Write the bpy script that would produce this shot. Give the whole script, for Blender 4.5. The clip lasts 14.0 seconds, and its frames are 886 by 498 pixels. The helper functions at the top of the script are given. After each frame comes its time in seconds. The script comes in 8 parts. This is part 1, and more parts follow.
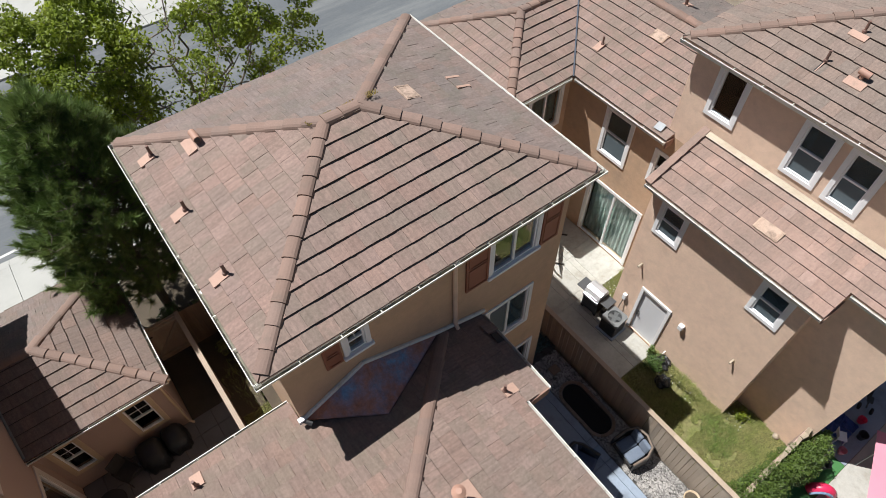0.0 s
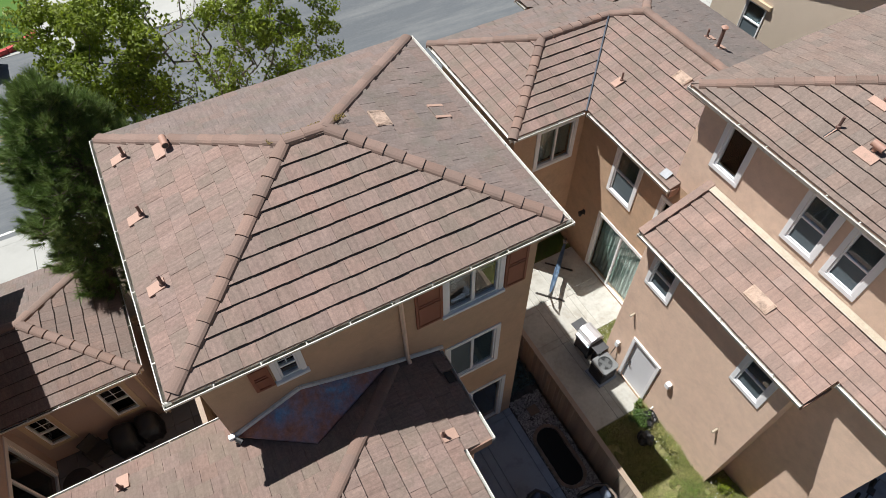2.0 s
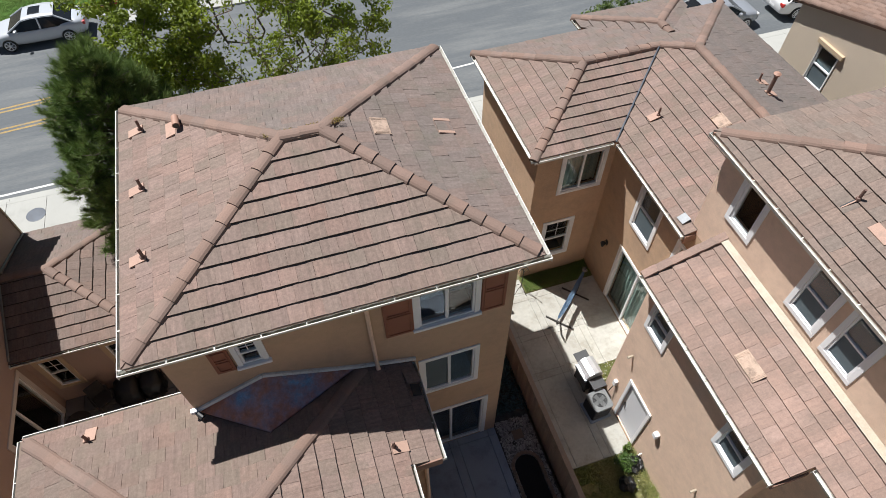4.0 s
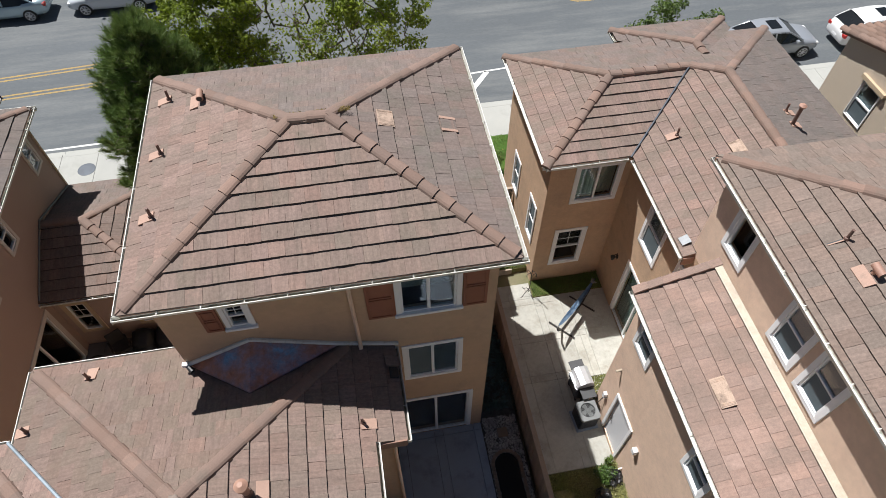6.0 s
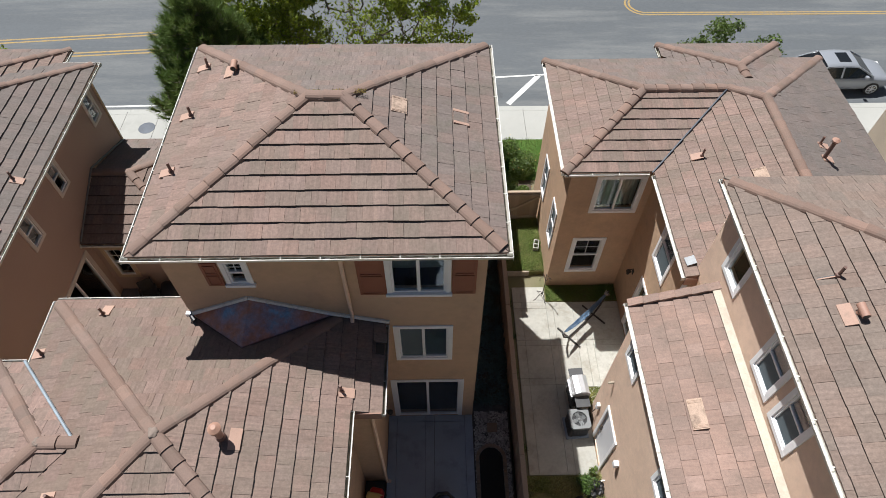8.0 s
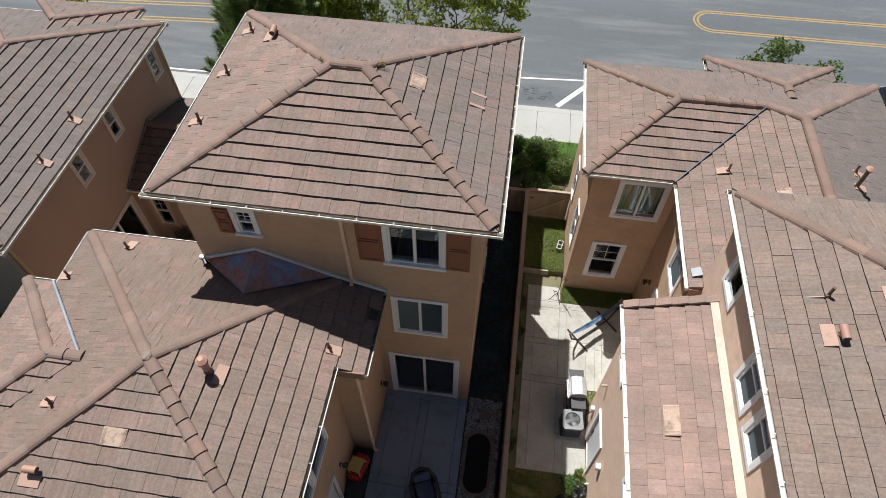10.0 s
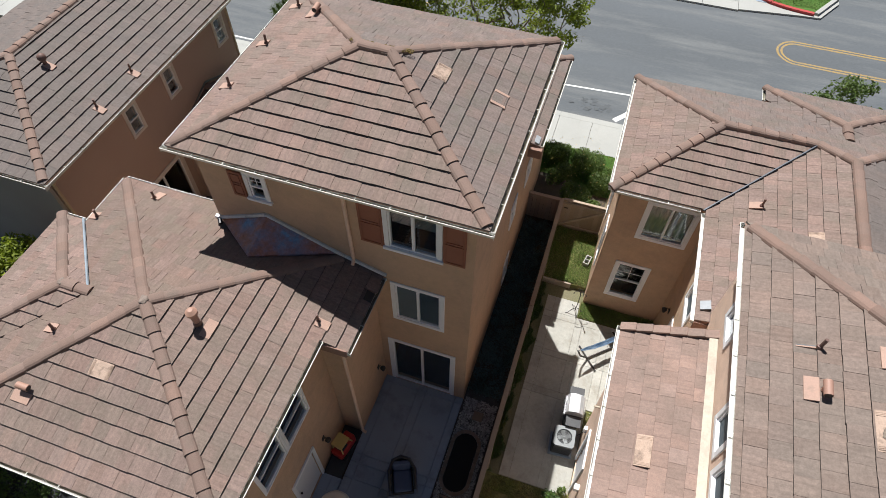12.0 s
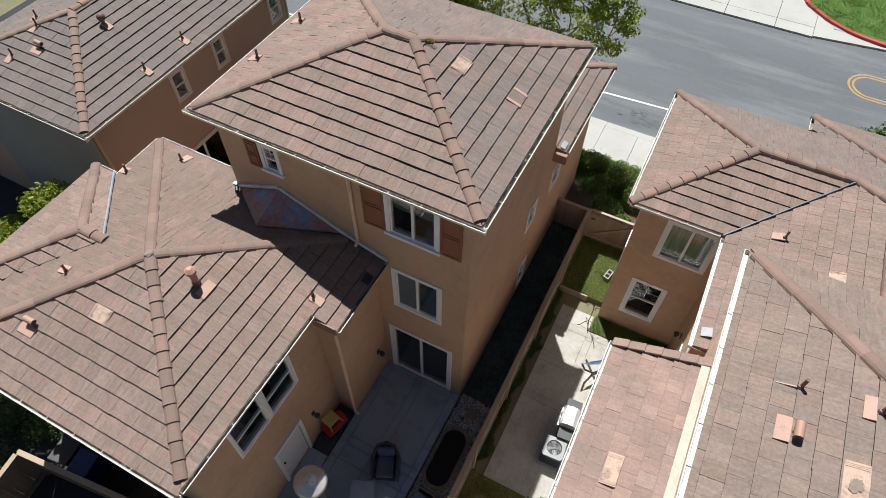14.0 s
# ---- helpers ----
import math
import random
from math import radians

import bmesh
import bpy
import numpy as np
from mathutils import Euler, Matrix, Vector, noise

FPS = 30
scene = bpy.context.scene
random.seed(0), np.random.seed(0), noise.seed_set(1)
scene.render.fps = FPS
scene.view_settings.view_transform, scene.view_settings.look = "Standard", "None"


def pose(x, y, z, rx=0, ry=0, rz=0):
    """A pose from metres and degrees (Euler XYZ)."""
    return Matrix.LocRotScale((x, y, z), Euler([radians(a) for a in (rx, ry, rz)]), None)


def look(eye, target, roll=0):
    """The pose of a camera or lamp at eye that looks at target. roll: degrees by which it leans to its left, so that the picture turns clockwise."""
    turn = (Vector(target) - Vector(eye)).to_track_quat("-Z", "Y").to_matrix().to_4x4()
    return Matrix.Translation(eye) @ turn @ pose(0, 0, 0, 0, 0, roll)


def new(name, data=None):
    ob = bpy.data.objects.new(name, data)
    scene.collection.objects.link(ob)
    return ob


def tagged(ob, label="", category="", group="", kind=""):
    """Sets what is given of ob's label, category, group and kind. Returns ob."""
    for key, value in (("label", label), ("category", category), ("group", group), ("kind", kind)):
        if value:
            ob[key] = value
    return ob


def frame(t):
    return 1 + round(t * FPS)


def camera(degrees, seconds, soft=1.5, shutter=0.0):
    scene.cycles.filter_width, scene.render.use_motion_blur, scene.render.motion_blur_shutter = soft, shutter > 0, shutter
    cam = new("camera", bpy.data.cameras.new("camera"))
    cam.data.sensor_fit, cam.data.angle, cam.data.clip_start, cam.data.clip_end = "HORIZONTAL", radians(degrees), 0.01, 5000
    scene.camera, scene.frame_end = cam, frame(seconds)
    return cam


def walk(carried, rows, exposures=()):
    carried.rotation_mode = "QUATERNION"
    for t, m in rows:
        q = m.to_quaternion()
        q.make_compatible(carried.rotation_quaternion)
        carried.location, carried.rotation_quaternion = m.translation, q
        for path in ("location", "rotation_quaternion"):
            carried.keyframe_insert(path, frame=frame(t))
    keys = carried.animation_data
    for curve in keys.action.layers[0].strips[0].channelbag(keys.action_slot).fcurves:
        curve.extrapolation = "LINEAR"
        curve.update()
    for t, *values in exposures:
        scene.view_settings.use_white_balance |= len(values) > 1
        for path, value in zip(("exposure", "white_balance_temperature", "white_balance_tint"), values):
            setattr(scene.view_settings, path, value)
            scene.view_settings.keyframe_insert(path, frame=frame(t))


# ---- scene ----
cam = camera(71.22, 14.0, soft=0.55)
PATH = [
    (0, (-6.908, -5.187, 16.659), (-6.214, -4.218, 15.053), -1.46),
    (0.5, (-6.382, -5.302, 16.671), (-5.722, -4.311, 15.064), -1.44),
    (1, (-5.911, -5.419, 16.686), (-5.285, -4.402, 15.081), -1.51),
    (1.5, (-5.454, -5.523, 16.699), (-4.860, -4.480, 15.098), -1.54),
    (2, (-4.940, -5.601, 16.714), (-4.390, -4.531, 15.116), -1.44),
    (2.5, (-4.471, -5.652, 16.746), (-3.976, -4.554, 15.149), -1.51),
    (3, (-4.035, -5.728, 16.785), (-3.588, -4.608, 15.189), -1.32),
    (5.5, (-2.524, -6.476, 17.194), (-2.292, -5.307, 15.588), -0.32),
    (6, (-2.256, -6.624, 17.279), (-2.055, -5.449, 15.673), -0.17),
    (6.5, (-1.936, -6.753, 17.353), (-1.772, -5.572, 15.747), -0.11),
    (7, (-1.626, -6.887, 17.398), (-1.501, -5.701, 15.793), 0.02),
    (7.5, (-1.318, -7.044, 17.444), (-1.241, -5.854, 15.838), 0.13),
    (8, (-1.042, -7.207, 17.482), (-1.020, -6.016, 15.875), 0.19),
    (10.5, (0.681, -7.874, 17.416), (0.469, -6.691, 15.817), 0.47),
    (11, (1.071, -7.846, 17.406), (0.808, -6.676, 15.806), 0.65),
    (11.5, (1.421, -7.761, 17.385), (1.098, -6.606, 15.784), 0.73),
    (12, (1.741, -7.620, 17.341), (1.371, -6.480, 15.739), 0.78),
    (12.5, (2.033, -7.529, 17.311), (1.622, -6.404, 15.710), 0.86),
    (13, (2.310, -7.434, 17.292), (1.857, -6.326, 15.689), 0.89),
    (13.5, (2.617, -7.349, 17.260), (2.128, -6.258, 15.657), 1.06),
    (14, (2.942, -7.276, 17.238), (2.410, -6.204, 15.635), 1.07),
]
walk(cam, [(t, look(eye, target, roll)) for t, eye, target, roll in PATH], [(t, stops, 6300, 10) for t, stops in ((0, 0.21), (3, 0.23), (5.5, 0.16), (8, 0.14), (11, 0.15), (13, 0.21), (14, 0.25))])

SKY, SUNLIGHT = 0.036, 5.5

# ---- world, sun, exposure ----
SUN = Vector((-0.298, 0.370, 1.0)).normalized()
world = bpy.data.worlds.new("sky")
scene.world = world
world.use_nodes = True
wn = world.node_tree.nodes
sky = wn.new("ShaderNodeTexSky")
sky.sky_type = "NISHITA"
sky.sun_disc = False
sky.sun_elevation = radians(64.6)
sky.sun_rotation = radians(-38.8)
wn["Background"].inputs[1].default_value = SKY
world.node_tree.links.new(sky.outputs[0], wn["Background"].inputs[0])
sun_data = bpy.data.lights.new("sun", "SUN")
sun_data.energy, sun_data.angle, sun_data.color = SUNLIGHT, radians(0.53), (1.0, 0.97, 0.925)
sun = new("sun", sun_data)
sun.matrix_world = look(SUN * 80, (0, 0, 0))


# ---- materials ----
def mat(name, c1, c2=None, rough=0.85, big=0.6, fine=40.0, grain=0.12, bump=0.15, metal=0.0, per_piece=0.0, dirt=None, dirt_at=0.62, dirt_scale=1.3, spec=0.5, stretch=(1, 1, 1), mottle=0.0, mottle_scale=9.0, lets_through=0.0, odd=None, streak=0.0):
    """Two base colours blended by a broad noise, a fine grain with relief, an own shade for each piece, and stains of their own colour."""
    m = bpy.data.materials.new(name)
    m.use_nodes = True
    n, l = m.node_tree.nodes, m.node_tree.links
    out = n["Principled BSDF"]
    out.inputs["Roughness"].default_value, out.inputs["Metallic"].default_value = rough, metal
    out.inputs["Specular IOR Level"].default_value = spec
    geo = n.new("ShaderNodeNewGeometry")
    place = n.new("ShaderNodeMapping")
    place.inputs["Scale"].default_value = stretch
    l.new(geo.outputs["Position"], place.inputs["Vector"])

    def noise_of(scale, detail, rough_=0.6):
        t = n.new("ShaderNodeTexNoise")
        t.inputs["Scale"].default_value, t.inputs["Detail"].default_value, t.inputs["Roughness"].default_value = scale, detail, rough_
        l.new(place.outputs[0], t.inputs["Vector"])
        return t.outputs["Fac"]

    def ramp(src, lo, hi, a=0.0, b=1.0):
        r = n.new("ShaderNodeMapRange")
        r.inputs["From Min"].default_value, r.inputs["From Max"].default_value = lo, hi
        r.inputs["To Min"].default_value, r.inputs["To Max"].default_value = a, b
        l.new(src, r.inputs["Value"])
        return r.outputs[0]

    def mix(fac, a, b, kind="MIX"):
        x = n.new("ShaderNodeMix")
        x.data_type, x.blend_type = "RGBA", kind
        if isinstance(fac, float):
            x.inputs[0].default_value = fac
        else:
            l.new(fac, x.inputs[0])
        for slot, v in ((6, a), (7, b)):
            if isinstance(v, tuple):
                x.inputs[slot].default_value = (*v, 1)
            else:
                l.new(v, x.inputs[slot])
        return x.outputs[2]

    c2 = c2 or tuple(v * 0.85 for v in c1)
    colour = mix(ramp(noise_of(big, 4), 0.32, 0.68), c1, c2)
    if per_piece:
        info = n.new("ShaderNodeObjectInfo")
        add = n.new("ShaderNodeMath")
        add.operation = "ADD"
        l.new(info.outputs["Random"], add.inputs[0])
        l.new(geo.outputs["Random Per Island"], add.inputs[1])
        part_of = n.new("ShaderNodeMath")
        part_of.operation = "FRACT"
        l.new(add.outputs[0], part_of.inputs[0])
        shade = n.new("ShaderNodeHueSaturation")
        l.new(colour, shade.inputs["Color"])
        l.new(ramp(part_of.outputs[0], 0, 1, 1 - per_piece, 1 + per_piece), shade.inputs["Value"])
        turn = n.new("ShaderNodeMath")
        turn.operation = "PINGPONG"
        l.new(part_of.outputs[0], turn.inputs[0])
        turn.inputs[1].default_value = 0.19
        l.new(ramp(turn.outputs[0], 0, 0.19, 0.93, 1.07), shade.inputs["Saturation"])
        colour = shade.outputs[0]
        if odd:
            chance = n.new("ShaderNodeTexWhiteNoise")
            chance.noise_dimensions = "1D"
            l.new(part_of.outputs[0], chance.inputs["W"])
            colour = mix(ramp(chance.outputs["Value"], 0.35, 1.0, 0.0, 0.62), colour, odd)
    if streak:
        apart = n.new("ShaderNodeSeparateXYZ")
        l.new(geo.outputs["Normal"], apart.inputs[0])
        sides = []
        for axis, scale in ((0, (1.6, 19.0, 1.6)), (1, (19.0, 1.6, 1.6))):
            run, t, size = n.new("ShaderNodeMapping"), n.new("ShaderNodeTexNoise"), n.new("ShaderNodeMath")
            run.inputs["Scale"].default_value = scale
            t.inputs["Scale"].default_value, t.inputs["Detail"].default_value, t.inputs["Roughness"].default_value = 1.0, 4, 0.65
            l.new(geo.outputs["Position"], run.inputs["Vector"])
            l.new(run.outputs[0], t.inputs["Vector"])
            size.operation = "ABSOLUTE"
            l.new(apart.outputs[axis], size.inputs[0])
            sides.append((t.outputs["Fac"], size.outputs[0]))
        across = n.new("ShaderNodeMath")
        across.operation = "GREATER_THAN"
        l.new(sides[0][1], across.inputs[0])
        l.new(sides[1][1], across.inputs[1])
        pick = n.new("ShaderNodeMix")
        l.new(across.outputs[0], pick.inputs[0])
        l.new(sides[1][0], pick.inputs[2])
        l.new(sides[0][0], pick.inputs[3])
        tone = n.new("ShaderNodeCombineColor")
        g = ramp(pick.outputs[0], 0.32, 0.66, 1 - streak, 1 + streak * 0.6)
        for k in range(3):
            l.new(g, tone.inputs[k])
        colour = mix(1.0, colour, tone.outputs[0], "MULTIPLY")
    if dirt:
        colour = mix(ramp(noise_of(dirt_scale, 6, 0.7), dirt_at - 0.1, dirt_at + 0.12, 0, 0.8), colour, dirt)
    if mottle:
        grey = n.new("ShaderNodeCombineColor")
        g = ramp(noise_of(mottle_scale, 5, 0.65), 0.3, 0.7, 1 - mottle, 1 + mottle)
        for k in range(3):
            l.new(g, grey.inputs[k])
        colour = mix(1.0, colour, grey.outputs[0], "MULTIPLY")
    speck = noise_of(fine, 3, 0.7)
    grey = n.new("ShaderNodeCombineColor")
    g = ramp(speck, 0.25, 0.75, 1 - grain, 1 + grain)
    for k in range(3):
        l.new(g, grey.inputs[k])
    colour = mix(1.0, colour, grey.outputs[0], "MULTIPLY")
    l.new(colour, out.inputs["Base Color"])
    if bump:
        b = n.new("ShaderNodeBump")
        b.inputs["Strength"].default_value, b.inputs["Distance"].default_value = bump, 0.02
        l.new(speck, b.inputs["Height"])
        l.new(b.outputs[0], out.inputs["Normal"])
    if lets_through:
        thin, both = n.new("ShaderNodeBsdfTranslucent"), n.new("ShaderNodeMixShader")
        l.new(colour, thin.inputs["Color"])
        both.inputs[0].default_value = lets_through
        l.new(out.outputs[0], both.inputs[1])
        l.new(thin.outputs[0], both.inputs[2])
        l.new(both.outputs[0], n["Material Output"].inputs["Surface"])
    return m


TILE = mat("roof_tile", (0.275, 0.187, 0.157), (0.230, 0.168, 0.140), 0.9, 0.42, 60, 0.16, 0.25, per_piece=0.095, dirt=(0.178, 0.144, 0.114), dirt_at=0.60, dirt_scale=1.3, stretch=(1, 1, 0.6), mottle=0.17, mottle_scale=17.0, odd=(0.202, 0.163, 0.133), streak=0.17)
TILE_NEW = mat("pink_tile", (0.345, 0.234, 0.192), (0.300, 0.210, 0.174), 0.88, 0.7, 60, 0.12, 0.2, per_piece=0.09, dirt=(0.215, 0.160, 0.132), dirt_at=0.56, dirt_scale=1.1, mottle=0.12, mottle_scale=17.0, odd=(0.235, 0.170, 0.140), streak=0.10)
# Grey tone also takes in some shade of east slopes turned from the sun.
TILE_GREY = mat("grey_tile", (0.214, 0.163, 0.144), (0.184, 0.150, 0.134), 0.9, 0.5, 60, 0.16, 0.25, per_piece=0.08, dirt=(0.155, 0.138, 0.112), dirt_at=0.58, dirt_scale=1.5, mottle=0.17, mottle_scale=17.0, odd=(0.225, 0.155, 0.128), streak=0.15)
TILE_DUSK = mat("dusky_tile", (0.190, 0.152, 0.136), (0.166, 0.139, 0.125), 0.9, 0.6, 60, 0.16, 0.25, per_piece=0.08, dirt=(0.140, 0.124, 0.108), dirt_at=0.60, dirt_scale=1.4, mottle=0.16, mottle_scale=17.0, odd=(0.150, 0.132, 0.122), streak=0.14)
TILE_BROWN = mat("brown_tile", (0.250, 0.181, 0.149), (0.208, 0.161, 0.134), 0.9, 0.6, 60, 0.16, 0.25, per_piece=0.10, dirt=(0.232, 0.180, 0.150), dirt_at=0.60, dirt_scale=1.2, mottle=0.17, mottle_scale=17.0, odd=(0.196, 0.164, 0.138), streak=0.14)
TILE_PORCH = mat("dark_brown_tile", (0.215, 0.148, 0.122), (0.182, 0.134, 0.112), 0.9, 0.6, 60, 0.16, 0.25, per_piece=0.10, dirt=(0.150, 0.122, 0.100), dirt_at=0.60, dirt_scale=1.2, mottle=0.17, mottle_scale=17.0, odd=(0.165, 0.130, 0.112), streak=0.15)
TILE_WORN = mat("worn_tile", (0.240, 0.160, 0.132), (0.198, 0.144, 0.119), 0.9, 0.42, 60, 0.16, 0.25, per_piece=0.08, dirt=(0.176, 0.142, 0.110), dirt_at=0.60, dirt_scale=1.1, mottle=0.15, mottle_scale=17.0, odd=(0.182, 0.149, 0.116), streak=0.15)
# Lower tile edges: course shade is put into the colour; TILE_EDGE adds grime.
TILE_EDGE_NEW = mat("soft_shaded_tile_edge", (0.22, 0.15, 0.125), (0.18, 0.125, 0.105), 0.95, 1.5, 60, 0.2, 0.2)
TILE_EDGE = mat("grimy_shaded_tile_edge", (0.070, 0.053, 0.045), (0.050, 0.040, 0.034), 0.95, 1.5, 60, 0.2, 0.2)
CAP = mat("ridge_cap", (0.248, 0.166, 0.133), (0.218, 0.152, 0.123), 0.88, 0.8, 50, 0.15, 0.2, per_piece=0.13, dirt=(0.16, 0.13, 0.105), dirt_at=0.63, dirt_scale=1.8)
BARREL = mat("barrel_tile", (0.240, 0.155, 0.118), (0.205, 0.138, 0.108), 0.85, 0.8, 40, 0.15, 0.2, per_piece=0.18)
FLASH = mat("vent_flashing", (0.47, 0.31, 0.24), (0.42, 0.27, 0.21), 0.75, 1.5, 60, 0.12, 0.1, dirt=(0.25, 0.19, 0.15), dirt_at=0.66, dirt_scale=5)
PIPE = mat("vent_pipe", (0.20, 0.11, 0.085), (0.15, 0.09, 0.075), 0.6, 3, 60, 0.15, 0.1)
PIPE_PINK = mat("pink_pipe", (0.44, 0.26, 0.19), (0.38, 0.22, 0.17), 0.6, 3, 60, 0.1, 0.1)
STUCCO = mat("stucco_orange", (0.60, 0.415, 0.275), (0.55, 0.375, 0.25), 0.95, 0.5, 45, 0.12, 0.5, dirt=(0.46, 0.33, 0.235), dirt_at=0.60, dirt_scale=1.0, mottle=0.06, mottle_scale=5)
STUCCO_PINK = mat("stucco_pinkish", (0.83, 0.615, 0.47), (0.78, 0.575, 0.44), 0.95, 0.5, 70, 0.10, 0.5, dirt=(0.69, 0.50, 0.385), dirt_at=0.60, dirt_scale=1.1, mottle=0.06, mottle_scale=5)
STUCCO_BROWN = mat("stucco_brown", (0.49, 0.362, 0.300), (0.45, 0.332, 0.278), 0.95, 0.35, 70, 0.10, 0.45)
STUCCO_BEIGE = mat("stucco_beige", (0.68, 0.57, 0.45), (0.62, 0.525, 0.415), 0.95, 0.35, 70, 0.08, 0.4)
TRIM = mat("white_trim", (0.90, 0.90, 0.90), (0.85, 0.85, 0.86), 0.6, 1.2, 50, 0.05, 0.05)
PALETRIM = mat("pale_trim", (0.74, 0.67, 0.61), (0.69, 0.62, 0.57), 0.7, 1.0, 50, 0.06, 0.1)
CREAM = mat("cream_trim", (0.60, 0.47, 0.32), (0.56, 0.43, 0.29), 0.7, 1.0, 50, 0.06, 0.1)
CREAM_METAL = mat("cream_flashing", (0.43, 0.378, 0.285), (0.39, 0.34, 0.255), 0.5, 0.8, 30, 0.08, 0.05, dirt=(0.34, 0.26, 0.19), dirt_at=0.60, dirt_scale=2.2, mottle=0.08)
VINYL = mat("white_vinyl", (0.90, 0.90, 0.91), (0.85, 0.86, 0.87), 0.35, 2, 60, 0.03, 0.0)
GUTTER = mat("white_gutter", (0.78, 0.77, 0.72), (0.68, 0.67, 0.62), 0.5, 1.5, 40, 0.06, 0.05, dirt=(0.34, 0.30, 0.235), dirt_at=0.62, dirt_scale=6)
SILT = mat("gutter_silt", (0.29, 0.265, 0.215), (0.13, 0.125, 0.085), 0.95, 6, 60, 0.3, 0.4)
WOODTRIM = mat("brown_bargeboard", (0.33, 0.20, 0.15), (0.29, 0.17, 0.13), 0.8, 1, 40, 0.12, 0.1)
SHUTTER = mat("russet_shutter", (0.30, 0.115, 0.065), (0.27, 0.10, 0.06), 0.65, 1.5, 60, 0.08, 0.1)
COPPER = mat("weathered_saddle", (0.46, 0.185, 0.10), (0.14, 0.36, 0.60), 0.42, 1.5, 30, 0.18, 0.15, dirt=(0.44, 0.175, 0.09), dirt_at=0.50, dirt_scale=1.7, mottle=0.2)
SHEET = mat("grey_sheet", (0.40, 0.42, 0.44), (0.30, 0.32, 0.34), 0.6, 6, 40, 0.1, 0.05)
LEAD = mat("galvanised_valley", (0.42, 0.50, 0.56), (0.33, 0.39, 0.44), 0.4, 2, 40, 0.1, 0.05, metal=0.4)
DARKVALLEY = mat("dark_valley", (0.09, 0.11, 0.14), (0.06, 0.07, 0.09), 0.5, 2, 40, 0.1, 0.05)
ASPHALT = mat("asphalt", (0.127, 0.139, 0.149), (0.104, 0.114, 0.122), 0.92, 0.45, 30, 0.14, 0.2, dirt=(0.192, 0.200, 0.200), dirt_at=0.555, dirt_scale=0.9, stretch=(0.14, 1, 1))
# Near-black so that the rear court reads as shadowed; the shade is its colour.
ASPHALT_SHADED = mat("shade_dark_asphalt", (0.040, 0.042, 0.046), (0.030, 0.032, 0.036), 0.9, 0.5, 60, 0.25, 0.3)
CONCRETE = mat("concrete", (0.46, 0.45, 0.405), (0.39, 0.38, 0.34), 0.9, 0.7, 60, 0.13, 0.15, per_piece=0.05, dirt=(0.29, 0.27, 0.225), dirt_at=0.58, dirt_scale=1.9, mottle=0.08)
# Grey concrete with the blue skylight of the shaded patio mixed into its colour.
CONCRETE_SKYTINT = mat("sky_tinted_concrete", (0.300, 0.355, 0.430), (0.250, 0.298, 0.362), 0.9, 0.6, 60, 0.12, 0.15, dirt=(0.165, 0.18, 0.20), dirt_at=0.60, dirt_scale=1.5)
CONCRETE_PALE = mat("pale_walk", (0.44, 0.44, 0.41), (0.39, 0.39, 0.365), 0.9, 0.5, 60, 0.08, 0.15, dirt=(0.32, 0.32, 0.295), dirt_at=0.66, dirt_scale=0.9)
PAVER = mat("brown_paver", (0.27, 0.20, 0.15), (0.22, 0.165, 0.125), 0.9, 1.2, 50, 0.15, 0.2, per_piece=0.15)
SOIL = mat("soil", (0.10, 0.080, 0.055), (0.07, 0.055, 0.04), 0.98, 1.5, 30, 0.3, 0.5)
DRYSOIL = mat("dry_ground", (0.21, 0.185, 0.12), (0.15, 0.15, 0.075), 0.98, 0.8, 25, 0.3, 0.5)
LAWN_GREEN = mat("green_lawn_ground", (0.065, 0.150, 0.022), (0.09, 0.165, 0.03), 0.98, 0.9, 20, 0.3, 0.5)
LAWN = mat("lawn_ground", (0.125, 0.145, 0.040), (0.20, 0.180, 0.080), 0.98, 2.2, 24, 0.35, 0.6, mottle=0.3)
GRASS = mat("grass_blade", (0.195, 0.240, 0.060), (0.36, 0.320, 0.140), 0.8, 1.4, 30, 0.2, 0.0, per_piece=0.5)
GRASS_GREEN = mat("green_blade", (0.115, 0.200, 0.036), (0.165, 0.220, 0.052), 0.8, 1.4, 30, 0.2, 0.0, per_piece=0.3)
STONE = mat("pale_stone", (0.36, 0.30, 0.225), (0.26, 0.215, 0.16), 0.95, 3, 40, 0.2, 0.4, per_piece=0.2)
GRAVEL = mat("grey_pebble", (0.365, 0.345, 0.320), (0.205, 0.198, 0.19), 0.85, 3, 60, 0.15, 0.1, per_piece=0.50)
FENCE = mat("fence_board", (0.460, 0.378, 0.298), (0.360, 0.297, 0.236), 0.9, 0.8, 45, 0.22, 0.25, per_piece=0.14, stretch=(3, 3, 0.5))
FENCE_DARK = mat("dark_fence_board", (0.215, 0.155, 0.112), (0.165, 0.118, 0.086), 0.9, 0.8, 45, 0.22, 0.25, per_piece=0.14, stretch=(3, 3, 0.5))
FENCE_CAP = mat("fence_cap", (0.42, 0.335, 0.255), (0.35, 0.275, 0.21), 0.88, 1, 45, 0.18, 0.2, per_piece=0.1)
BARK = mat("bark", (0.24, 0.205, 0.165), (0.155, 0.13, 0.105), 0.95, 3, 30, 0.3, 0.5)
LEAF = mat("bright_leaf", (0.265, 0.320, 0.036), (0.175, 0.240, 0.030), 0.5, 0.7, 20, 0.15, 0.0, per_piece=0.4, lets_through=0.48)
LEAF_MID = mat("shrub_leaf", (0.122, 0.182, 0.034), (0.078, 0.128, 0.026), 0.5, 1.5, 20, 0.15, 0.0, per_piece=0.35, lets_through=0.3)
